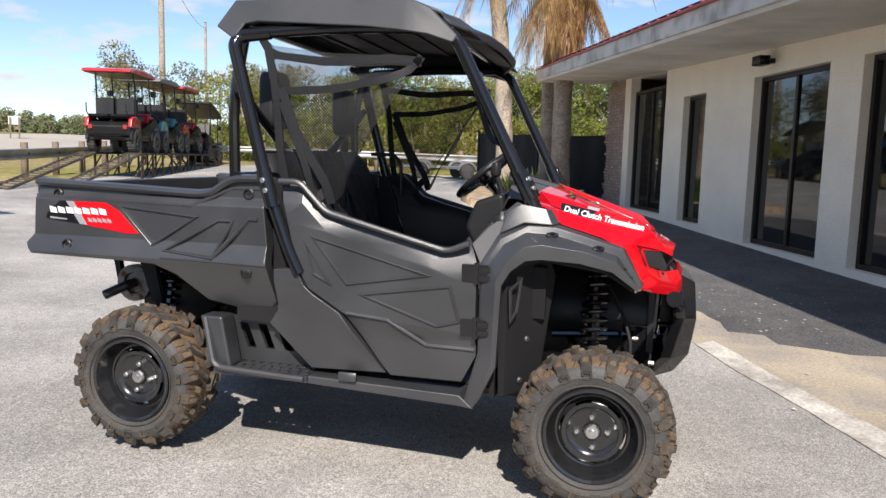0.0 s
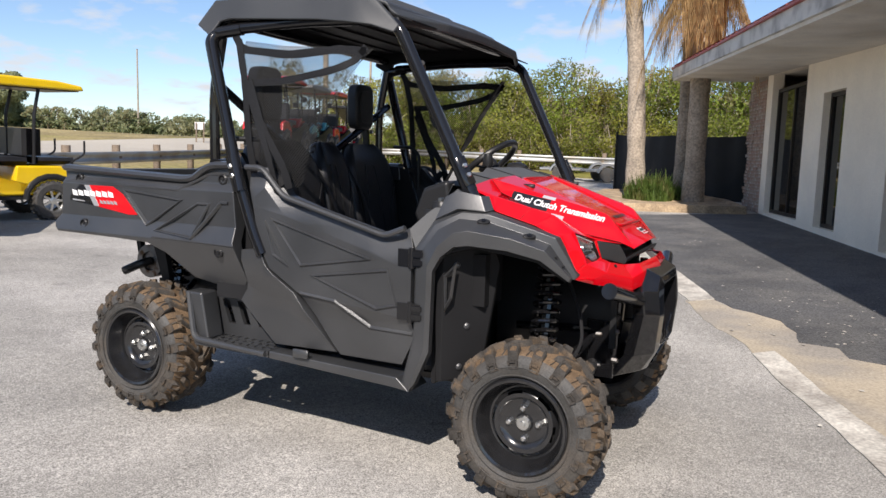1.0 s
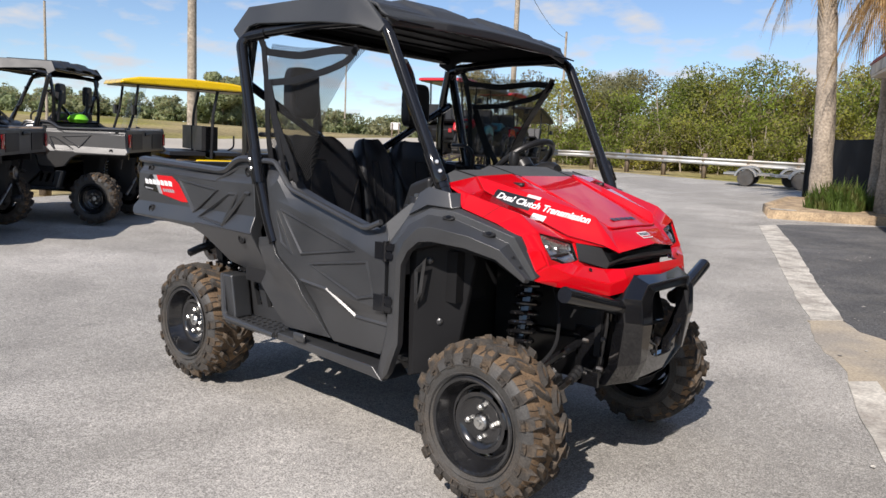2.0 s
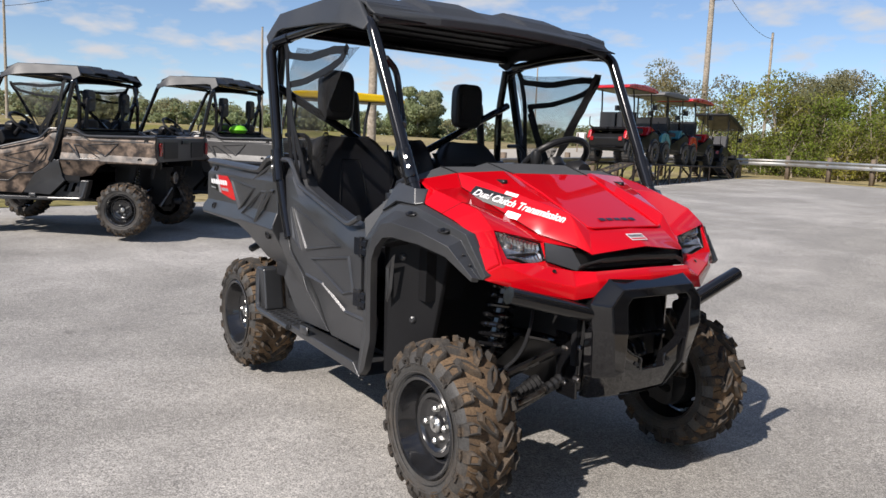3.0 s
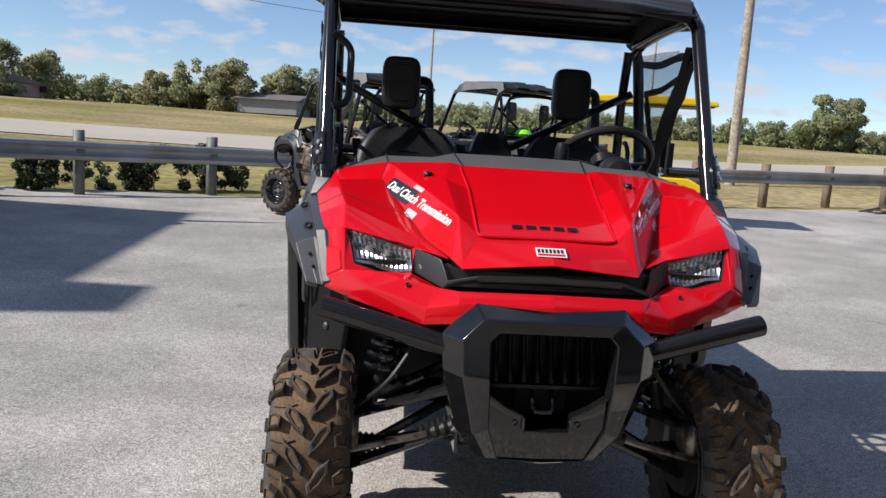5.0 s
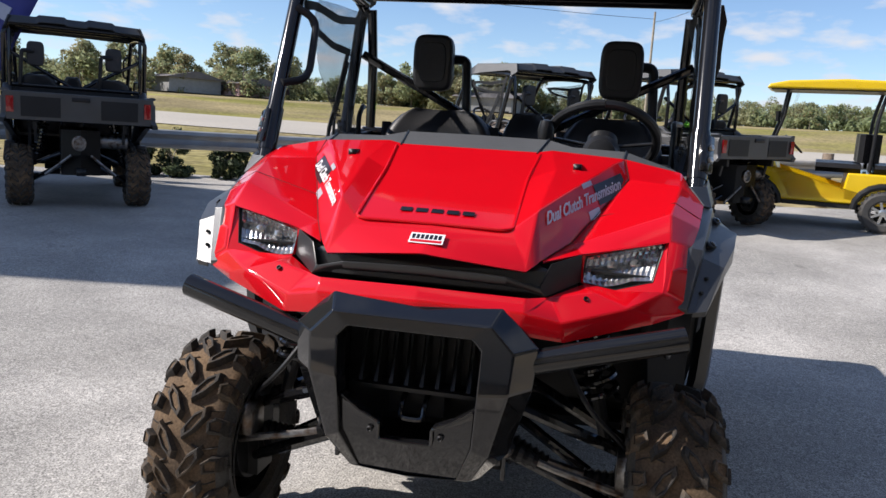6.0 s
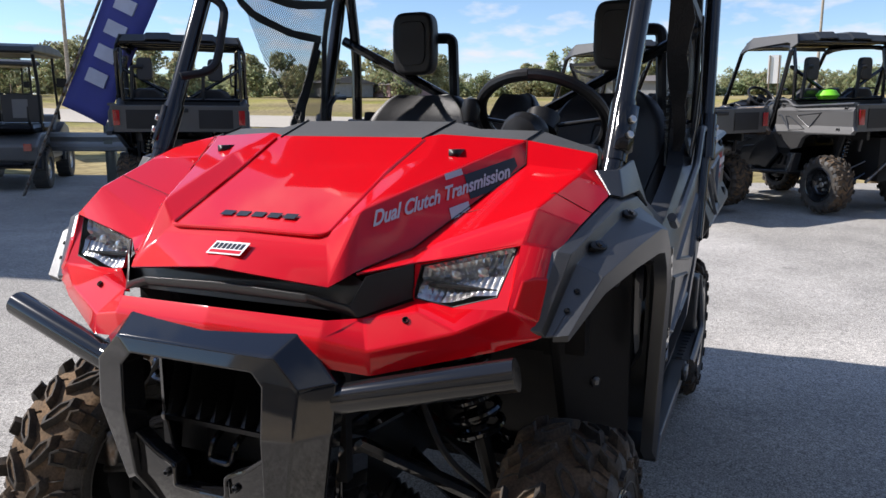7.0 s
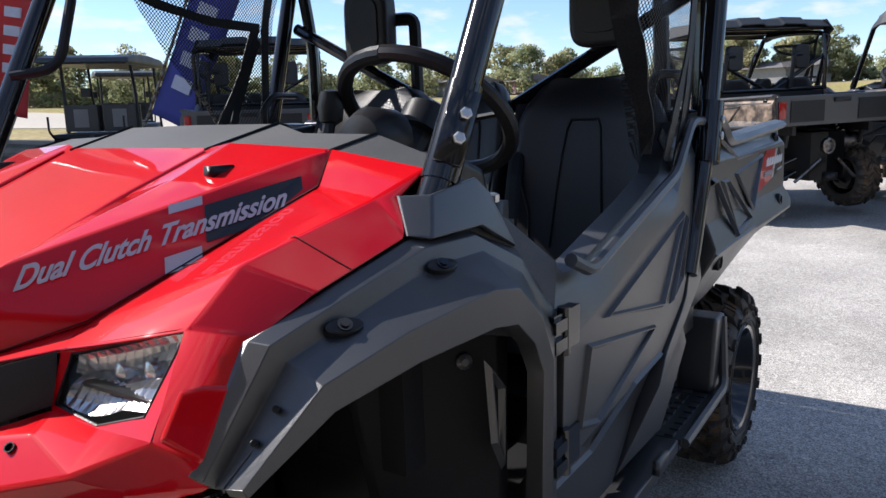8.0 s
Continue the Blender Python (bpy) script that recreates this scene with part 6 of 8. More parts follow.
# side nets
def net(s):
    pts_top = [(-0.32, 1.775), (-0.10, 1.745), (0.12, 1.735), (0.315, 1.72)]
    pts_low = [(-0.24, 1.20), (-0.12, 1.12), (-0.02, 1.18), (0.05, 1.34)]
    bm = bmesh.new()
    uvl = bm.loops.layers.uv.new("uv")
    n, m_ = 16, 18
    grid = []
    def at(pts, t):
        f = t * (len(pts) - 1)
        i = min(int(f), len(pts) - 2)
        return Vector(pts[i]).lerp(Vector(pts[i + 1]), f - i)
    for j in range(m_ + 1):
        v = j / m_
        row = []
        for i in range(n + 1):
            u = i / n
            p = at(pts_top, u).lerp(at(pts_low, u), v)
            y = s * (0.668 + 0.010 * math.sin(v * 9 + u * 7) * math.sin(math.pi * v) + 0.062 * math.sin(math.pi * v))
            row.append(bm.verts.new((p.x, y, p.y)))
        grid.append(row)
    for j in range(m_):
        for i in range(n):
            f = bm.faces.new((grid[j][i], grid[j][i + 1], grid[j + 1][i + 1], grid[j + 1][i]))
            for lp in f.loops:
                lp[uvl].uv = (lp.vert.co.x, lp.vert.co.z)
    nt = part("side_net", bm, M_NET, utv, "black mesh side net hanging slack", smooth="all")

    def band(pts, w):
        bm = bmesh.new()
        rows = []
        pts = [Vector(p) + Vector((0, s * 0.022, 0)) for p in fillet(pts, 0.05, 4)]
        for i, p in enumerate(pts):
            d = (pts[min(i + 1, len(pts) - 1)] - pts[max(i - 1, 0)]).normalized()
            side = d.cross(Vector((0, 1, 0))).normalized() * w * (0.90 + 0.08 * math.sin(i * 2.1))
            rows.append([bm.verts.new(p + side + Vector((0, s * 0.004, 0))), bm.verts.new(p - side + Vector((0, s * 0.004, 0))), bm.verts.new(p - side), bm.verts.new(p + side)])
        for a, b in zip(rows, rows[1:]):
            for k in range(4):
                bm.faces.new((a[k], a[(k + 1) % 4], b[(k + 1) % 4], b[k]))
        part("strap", bm, M_WEB, nt)
    band([(-0.33, s * 0.70, 1.79), (-0.29, s * 0.70, 1.73), (-0.05, s * 0.70, 1.70), (0.20, s * 0.70, 1.715), (0.315, s * 0.70, 1.70)], 0.018)
    band([(-0.25, s * 0.715, 1.59), (-0.05, s * 0.72, 1.595), (0.18, s * 0.715, 1.635), (0.27, s * 0.70, 1.67), (0.315, s * 0.70, 1.72)], 0.016)
    band([(-0.31, s * 0.70, 1.77), (-0.27, s * 0.71, 1.60), (-0.25, s * 0.71, 1.35), (-0.22, s * 0.70, 1.18)], 0.018)
    band([(-0.24, s * 0.72, 1.60), (-0.17, s * 0.73, 1.42), (-0.05, s * 0.73, 1.24), (-0.03, s * 0.72, 1.16)], 0.02)
    band([(-0.24, s * 0.72, 1.55), (-0.13, s * 0.735, 1.30), (-0.09, s * 0.72, 1.13)], 0.016)
    band([(-0.05, s * 0.70, 1.22), (-0.10, s * 0.71, 1.17), (-0.15, s * 0.71, 1.15)], 0.02)
    return nt


side_nets = both(net)
# folded hem down the net's front edge, standing out from its face
bm = bmesh.new()
rows = []
for k in range(13):
    t = k / 12
    x, z = 0.318 - 0.335 * t ** 0.9, 1.735 - 0.56 * t
    y0 = 0.690 + 0.008 * math.sin(9 * t)
    y1 = y0 + 0.030 + 0.034 * math.sin(math.pi * min(1, 0.12 + t)) + 0.006 * math.sin(23 * t)
    rows.append([bm.verts.new((x + e, y, z)) for y, e in ((y0, 0.0), (y1, 0.008 * math.sin(14 * t)), (y1, 0.005 + 0.008 * math.sin(14 * t)), (y0, 0.005))])
for a, b in zip(rows, rows[1:]):
    for k in range(4):
        bm.faces.new((a[k], a[(k + 1) % 4], b[(k + 1) % 4], b[k]))
part("hem", bm, M_WEB, side_nets[1], "black folded hem of the slack net")

# cabin: seats, dash, wheel
part("cabin_floor", box(-0.36, 0.62, -0.62, 0.62, 0.455, 0.475), M_DARK, utv)
part("firewall", panel([(-0.62, 0.47), (0.62, 0.47), (0.60, 1.15), (-0.60, 1.15)], lambda x, z: 0.0, 0.03, 1), M_DARK, utv).matrix_local = pose(0.64, 0, 0, 0, 0, 90)
part("seat_base", box(-0.36, 0.10, -0.60, 0.60, 0.475, 0.72), M_DARK, utv, bevel=0.02)
def seat_front(u, z):
    """How far the padded face stands forward: hollow middle, bolsters, round edges."""
    return 0.030 + 0.034 * abs(u) ** 2.4 - 0.050 * max(0.0, abs(u) - 0.86) / 0.14 - 0.012 * math.cos(math.pi * z / 0.55) ** 2 - 0.03 * max(0.0, z - 0.46) / 0.09


SEAT_W = ((-0.06, 0.96), (0.08, 1.0), (0.32, 1.0), (0.42, 0.94), (0.48, 0.82), (0.52, 0.70), (0.543, 0.58), (0.55, 0.48))


def seat_width(z):
    for (za, wa), (zb, wb) in zip(SEAT_W, SEAT_W[1:]):
        if z <= zb:
            return wa + (wb - wa) * (z - za) / (zb - za)
    return SEAT_W[-1][1]


def seat_back(ym, hw):
    bm = bmesh.new()
    us = [math.sin(math.pi / 2 * k / 9) for k in range(-9, 10)]
    rows = []
    for z in (-0.06, 0.0, 0.08, 0.16, 0.24, 0.32, 0.37, 0.42, 0.45, 0.48, 0.50, 0.52, 0.535, 0.545, 0.55):
        w = hw * seat_width(z)
        rows.append([bm.verts.new((seat_front(u, z), ym + u * w, z)) for u in us] + [bm.verts.new((-0.07 + 0.03 * abs(u) ** 6, ym + u * w, z - 0.004)) for u in reversed(us)])
    for p, q in zip(rows, rows[1:]):
        for i in range(len(p)):
            bm.faces.new((p[i], p[(i + 1) % len(p)], q[(i + 1) % len(p)], q[i]))
    bm.faces.new(rows[-1]); bm.faces.new(rows[0][::-1])
    bmesh.ops.recalc_face_normals(bm, faces=bm.faces)
    return bm


def seat_seam(ym, hw, pts, n=8):
    """A sunken seam over the padded face through (share of the half width, height)."""
    line = []
    for (ua, za), (ub, zb) in zip(pts, pts[1:]):
        for k in range(n + 1):
            u, z = ua + (ub - ua) * k / n, za + (zb - za) * k / n
            line.append((seat_front(u, z) + 0.0005, ym + u * hw * seat_width(z), z))
    return tube(line, 0.0042, 6)


for y0, y1 in ((-0.62, -0.075), (-0.07, 0.17), (0.178, 0.65)):
    st = new("seat"); st.parent = utv
    tagged(st, "black vinyl seat")
    ym, hw = (y0 + y1) / 2, (y1 - y0) / 2
    part("cushion", box(-0.34, 0.16, y0, y1, 0.725, 0.86), M_SEAT, st, bevel=0.045, seg=4, smooth=True)
    tilt = pose(-0.30, 0, 0.83, 0, -11, 0)
    part("backrest", seat_back(ym, hw), M_SEAT, st, smooth="all").matrix_local = tilt
    part("stitching", seat_seam(ym, hw, [(-0.34, 0.06), (-0.22, 0.40), (-0.18, 0.425), (0.18, 0.425), (0.22, 0.40), (0.34, 0.06)]), M_DARK, st).matrix_local = tilt
    for sd in (-1, 1):
        part("stitching", seat_seam(ym, hw, [(sd * 0.60, 0.02), (sd * 0.62, 0.16), (sd * 0.84, 0.31), (sd * 0.92, 0.36)]), M_DARK, st).matrix_local = tilt
for y in (-0.40, 0.435):
    oval = [(0.092 * abs(math.cos(a)) ** 0.45 * (1 if math.cos(a) > 0 else -1), 1.594 + 0.125 * abs(math.sin(a)) ** 0.45 * (1 if math.sin(a) > 0 else -1)) for a in (2 * math.pi * (k + 0.5) / 32 for k in range(32))]
    hr = part("headrest", panel(oval, lambda x, z: 0.0, 0.07, 1), M_SEAT, utv, "black padded headrest", bevel=0.018, seg=3, ang=0.9)
    hr.matrix_local = Matrix.Translation((-0.40, y, -0.018)) @ pose(0, 0, 0, 0, 0, -90)
    inner_oval = [(x * 0.66, 1.594 + (z - 1.594) * 0.70) for x, z in oval]
    part("headrest_face", panel(inner_oval, lambda x, z: 0.006, 0.01, 1), M_SEAT, hr, bevel=0.003, ang=0.9)
    part("headrest_bracket", tube(fillet([(-0.47, y + 0.02, 1.60), (-0.50, y + 0.14, 1.60), (-0.48, y + 0.16, 1.26)], 0.03), 0.022, 8), M_DARK, utv)
for s in (-1, 1):
    part("cabin_side", panel([(-0.46, 0.66), (-0.13, 0.66), (-0.20, 1.05), (-0.26, 1.235), (-0.46, 1.235)], lambda x, z: 0.70, 0.012, s), M_DARK, utv)
part("rear_panel", box(-0.47, -0.445, -0.70, 0.70, 0.98, 1.225), M_DARK, utv)
part("dash", panel([(0.52, 0.98), (0.47, 1.08), (0.51, 1.185), (0.62, 1.222), (0.66, 0.96)], lambda x, z: 0.60, 1.20, 1), M_DARK, utv, bevel=0.02)
for s in (-1, 1):
    bm = box(0.565, 0.655, s * 0.655 - 0.028, s * 0.655 + 0.028, 1.03, 1.105)
    part("dash_bracket", bm, M_DARK, utv, bevel=0.015)
ctr = Vector((0.375, 0.385, 1.275))
nrmw = Vector((-0.65, 0, 0.76)).normalized()
u_, v_ = Vector((0.76, 0, 0.65)).normalized(), Vector((0, 1, 0))
sw = part("steering_wheel", tube([ctr + 0.178 * (math.cos(2 * math.pi * k / 40) * u_ + math.sin(2 * math.pi * k / 40) * v_) for k in range(41)], 0.0165, 10), M_DARK, utv, "black three-spoke steering wheel", smooth=True)
for a in (90, 270, 180):
    part("spoke", tube([ctr - nrmw * 0.03, ctr + 0.17 * (math.cos(radians(a)) * u_ + math.sin(radians(a)) * v_)], 0.012, 8, flat=0.5), M_DARK, sw, smooth=True)
part("wheel_boss", tube([ctr - nrmw * 0.05, ctr + nrmw * 0.005], 0.05, 16), M_DARK, sw, smooth=True)
part("steering_column", tube([ctr - nrmw * 0.02, ctr - nrmw * 0.24], 0.03, 10), M_DARK, utv)
part("instrument_hood", lathe([(0.055, -0.03), (0.06, 0.03), (0.045, 0.06), (0.01, 0.07)], 20, Matrix.Translation((0.53, 0.385, 1.235)) @ pose(0, 0, 0, 0, 0, -90)), M_DARK, utv, smooth=True)
part("gear_lever", tube([(0.50, 0.20, 1.15), (0.46, 0.20, 1.27)], 0.013, 8), M_DARK, utv)
part("lever_knob", lathe([(0.001, -0.035), (0.024, -0.02), (0.028, 0.01), (0.02, 0.04), (0.001, 0.045)], 12, Matrix.Translation((0.455, 0.20, 1.29)) @ pose(0, 0, 0, 90)), M_DARK, utv, smooth=True)
# seat belts with red buckles
for y in (-0.10, 0.20, -0.60):
    part("seat_belt", tube([(-0.40, y, 1.30), (-0.28, y + 0.03, 1.10), (-0.18, y + 0.05, 0.84)], 0.022, 6, flat=0.15), M_WEB, utv)
for x, y in ((-0.14, -0.02), (-0.10, 0.10), (0.06, -0.50)):
    b = part("buckle", box(x - 0.015, x + 0.015, y - 0.02, y + 0.02, 0.83, 0.90), M_DARK, utv, bevel=0.005)
    part("buckle_button", box(x - 0.012, x + 0.018, y - 0.016, y + 0.016, 0.893, 0.906), M_DECALRED, b, "red buckle button")
part("gear_tunnel", box(0.16, 0.5, -0.06, 0.18, 0.475, 0.70), M_DARK, utv, bevel=0.02)

# ---- other vehicles in the lot ----
def stand(x, y, heading, lift=0.0):
    """A pose on the ground, heading in degrees from +x, level with the slope under it."""
    h = radians(heading)
    e = 0.9
    f = Vector((math.cos(h), math.sin(h), 0))
    l = Vector((-math.sin(h), math.cos(h), 0))
    pf = (gz(x + e * f.x, y + e * f.y) - gz(x - e * f.x, y - e * f.y)) / (2 * e)
    pl = (gz(x + e * l.x, y + e * l.y) - gz(x - e * l.x, y - e * l.y)) / (2 * e)
    return Matrix.Translation((x, y, gz(x, y) + lift)) @ pose(0, 0, 0, 0, 0, heading) @ pose(0, 0, 0, math.degrees(math.atan(pl)), -math.degrees(math.atan(pf)), 0)


def repaint(ob, mat):
    ob.material_slots[0].link = "OBJECT"
    ob.material_slots[0].material = mat


def parked_copy(m, label, paint, leave_out, name):
    """A sister vehicle: the same body with other colours and without some fittings."""
    o = copy_thing(utv, m)
    o.name = name
    tagged(o, label, "utility vehicle")
    kids = [(c, c.name.split(".")[0]) for c in o.children_recursive]
    gone = set()
    for c, base in kids:
        if base in leave_out or c.parent in gone:
            gone.add(c)
        elif base in paint:
            repaint(c, paint[base])
    for c in gone:
        bpy.data.objects.remove(c)
    return o


PLAIN = {"lettering", "decal", "lettering_bar", "sticker", "sticker_bar", "badge_bar", "arm_bolt", "cage_bolt"}
camo = parked_copy(stand(-7.10, -0.65, -128), "camouflage-panelled utility vehicle with a black roof, parked by the guardrail", {"bonnet": M_DARK, "front_fender": M_PLASTIC, "bed_side": M_CAMO, "door": M_CAMO}, PLAIN | {"bumper_guard", "guard_bar", "bumper_tube", "grille_fin"}, "utility_vehicle")
for s in (-1, 1):
    part("bull_bar", tube(fillet([(1.30, s * 0.32, 0.62), (1.45, s * 0.32, 0.70), (1.46, s * 0.32, 0.98), (1.38, s * 0.30, 1.06), (1.25, s * 0.30, 1.02)], 0.06), 0.022, 10), M_TUBE, camo, smooth=True)
part("bull_bar", tube([(1.455, -0.32, 0.86), (1.455, 0.32, 0.86)], 0.02, 10), M_TUBE, camo, smooth=True)
dark = parked_copy(stand(-5.10, -5.90, -140, -0.06) @ Matrix.Scale(0.96, 4) @ Matrix.Scale(1.12, 4, (0, 0, 1)), "dark grey utility vehicle seen tail first, black roof", {"bonnet": M_PLASTIC, "front_fender": M_PLASTIC}, PLAIN, "utility_vehicle")
silver = parked_copy(stand(-8.05, 1.33, -136, -0.04) @ Matrix.Scale(0.985, 4) @ Matrix.Scale(1.07, 4, (0, 0, 1)), "silver-grey utility vehicle with a black roof frame, parked", {"bonnet": M_BODYGREY, "front_fender": M_BODYGREY, "bed_side": M_BODYGREY, "door": M_PLASTIC}, PLAIN | {"side_net", "strap"}, "utility_vehicle")
part("folded_jacket", lathe([(0.02, 0.0), (0.10, 0.01), (0.13, 0.05), (0.09, 0.10), (0.02, 0.12)], 14, Matrix.Translation((-0.62, 0.35, 1.24)) @ pose(0, 0, 0, 90)), M_GREEN, silver, "lime green cover on the bed", smooth=True)


def cart_wheel():
    bm = bmesh.new()
    add_lathe(bm, [(0.15, 0.085), (0.17, 0.10), (0.24, 0.105), (0.275, 0.09), (0.28, 0.0), (0.275, -0.09), (0.24, -0.105), (0.17, -0.10), (0.15, -0.085)], 28)
    for k in range(22):
        a = 2 * math.pi * k / 22
        for sd in (-1, 1):
            add_box(bm, 0.262, 0.290, -0.045, 0.045, -0.016, 0.016, pose(0, 0, 0, 0, math.degrees(a) + 8 * sd, 0) @ Matrix.Translation((0, sd * 0.05, 0)))
    return bm


def cart_rim():
    bm = bmesh.new()
    add_lathe(bm, [(0.165, 0.08), (0.155, -0.06), (0.168, -0.095), (0.150, -0.085), (0.135, -0.06)], 28)
    for k in range(7):
        a = 360 * k / 7
        add_box(bm, 0.02, 0.15, -0.075, -0.055, -0.016, 0.016, pose(0, 0, 0, 0, a, 0))
    add_lathe(bm, [(0.05, -0.05), (0.05, -0.085), (0.03, -0.092), (0.001, -0.092)], 14)
    return bm


def golf_cart(m, label, body, top, seat_mat, group="golf carts", accent=None):
    """A four-seat cart, front at +x, wheels on z = 0."""
    c = thing("golf_cart", label, "golf cart", m, group)
    tub = [(-1.20, 0.42), (-1.25, 0.62), (-0.95, 0.78), (-0.35, 0.78), (-0.30, 0.40), (0.35, 0.38), (0.55, 0.72), (0.80, 0.88), (1.10, 0.80), (1.22, 0.62), (1.20, 0.42), (1.05, 0.36), (-1.10, 0.36)]
    part("body", panel(tub, lambda x, z: 0.56, 1.12, 1), body, c, bevel=0.03)
    part("front_cowl", panel([(0.50, 0.74), (0.62, 0.98), (0.80, 1.0), (1.16, 0.82), (1.24, 0.62), (0.9, 0.6)], lambda x, z: 0.48 + 0.1 * (1 - z), 0.96, 1), accent or body, c, bevel=0.04)
    if accent:
        for s in (-1, 1):
            part("rear_fender", panel([(-1.24, 0.60), (-1.16, 0.80), (-0.98, 0.86), (-0.70, 0.84), (-0.52, 0.66), (-0.50, 0.42), (-0.60, 0.42), (-0.64, 0.58), (-0.84, 0.66), (-1.08, 0.58)], lambda x, z: 0.60, 0.10, s), accent, c, bevel=0.02)
    part("floor_pan", box(-1.15, 1.05, -0.54, 0.54, 0.30, 0.355), M_DARK, c)
    w0 = r0 = None
    for x, s in ((0.82, -1), (0.82, 1), (-0.82, -1), (-0.82, 1)):
        w = new("wheel"); w.parent = c
        w.matrix_local = pose(x, s * 0.52, 0.28, 0, 0, 0 if s < 0 else 180)
        if w0 is None:
            w0 = part("tyre", cart_wheel(), M_TYRE, w)
            r0 = part("rim", cart_rim(), M_RIM if accent else M_CHROME, w)
        else:
            again(w0, "tyre", w); again(r0, "rim", w)
        part("wheel_arch", tube([(x + 0.36 * math.cos(radians(a)), s * 0.56, 0.30 + 0.33 * math.sin(radians(a))) for a in range(0, 181, 20)], 0.045, 8), M_DARK, c, smooth=True)
    for y in (-0.27, 0.27):
        part("seat_cushion", box(-0.50, 0.05, y - 0.25, y + 0.25, 0.78, 0.90), seat_mat, c, bevel=0.03)
        part("seat_back", box(-0.57, -0.44, y - 0.24, y + 0.24, 0.92, 1.30), seat_mat, c, bevel=0.06, seg=4)
        part("rear_cushion", box(-1.15, -0.66, y - 0.24, y + 0.24, 0.80, 0.90), seat_mat, c, bevel=0.03)
        rb = part("rear_seat_back", box(-0.70, -0.575, y - 0.23, y + 0.23, 0.92, 1.30), seat_mat, c, bevel=0.06, seg=4)
        part("seat_stripe", box(-0.706, -0.696, y - 0.10, y + 0.10, 0.98, 1.24), body if not accent else seat_mat, rb, bevel=0.004)
    for s in (-1, 1):
        part("roof_post", tube(fillet([(0.72, s * 0.50, 0.92), (0.55, s * 0.50, 1.50), (0.50, s * 0.50, 1.88)], 0.1), 0.02, 8), M_DARK, c, smooth=True)
        part("roof_post", tube(fillet([(-0.60, s * 0.50, 0.80), (-0.62, s * 0.50, 1.5), (-0.70, s * 0.48, 1.88)], 0.1), 0.025, 8), M_DARK, c, smooth=True)
        part("headlight", lathe([(0.001, -0.03), (0.06, -0.02), (0.07, 0.02)], 14, Matrix.Translation((1.19, s * 0.36, 0.72)) @ pose(0, 0, 0, 0, 0, 90)), M_REFL, c)
        part("tail_light", box(-1.265, -1.235, s * 0.44 - 0.05, s * 0.44 + 0.05, 0.55, 0.65), M_TAIL, c)
        part("grab_rail", tube(fillet([(-1.10, s * 0.5, 0.82), (-1.32, s * 0.5, 0.95), (-1.32, s * 0.5, 1.15)], 0.05), 0.016, 8), M_DARK, c)
        part("mirror", box(0.56, 0.62, s * 0.60 - 0.07, s * 0.60 + 0.07, 1.42, 1.56), M_DARK, c, bevel=0.02)
        part("mirror_arm", tube([(0.58, s * 0.50, 1.45), (0.60, s * 0.56, 1.47)], 0.012, 6), M_DARK, c)
    ws = part("windscreen", box(0.60, 0.61, -0.48, 0.48, 0.98, 1.80), M_LENS, c)
    ws.matrix_local = pose(0.19, 0, 0.10, 0, -14, 0)
    ws.visible_shadow = False
    part("roof_panel", panel([(-1.28, 1.87), (-1.25, 1.94), (-0.9, 1.99), (-0.2, 2.01), (0.5, 1.98), (0.74, 1.93), (0.78, 1.87)], lambda x, z: 0.62, 1.24, 1), top, c, bevel=0.04, seg=3, ang=0.9)
    part("roof_lining", box(-1.22, 0.72, -0.57, 0.57, 1.855, 1.868), M_DARK, c)
    part("bumper", tube(fillet([(1.20, -0.45, 0.45), (1.32, -0.35, 0.48), (1.32, 0.35, 0.48), (1.20, 0.45, 0.45)], 0.1), 0.03, 8), M_DARK, c, smooth=True)
    part("rear_step", box(-1.45, -1.22, -0.40, 0.40, 0.36, 0.40), M_DARK, c, bevel=0.01)
    cc, nn_ = Vector((0.36, 0.27, 1.12)), Vector((-0.7, 0, 0.7))
    part("steering_wheel", tube([cc + 0.16 * (math.cos(k * math.pi / 12) * Vector((0.7, 0, 0.7)) + math.sin(k * math.pi / 12) * Vector((0, 1, 0))) for k in range(25)], 0.014, 6), M_DARK, c)
    part("steering_column", tube([cc, cc - nn_ * 0.4], 0.02, 6), M_DARK, c)
    return c


golf_cart(stand(-8.70, 3.43, -104), "bright yellow four-seat golf cart with a yellow roof", M_YELLOW, M_YELLOW, M_SEAT)
golf_cart(stand(-5.4, -9.5, -140), "beige golf cart with a dark roof, seen from behind", M_GREY, M_ROOF, M_SEAT)
golf_cart(stand(-9.0, -14.6, -120), "golf cart with a dark roof at the edge of the lot", M_DARK, M_ROOF, M_SEAT)

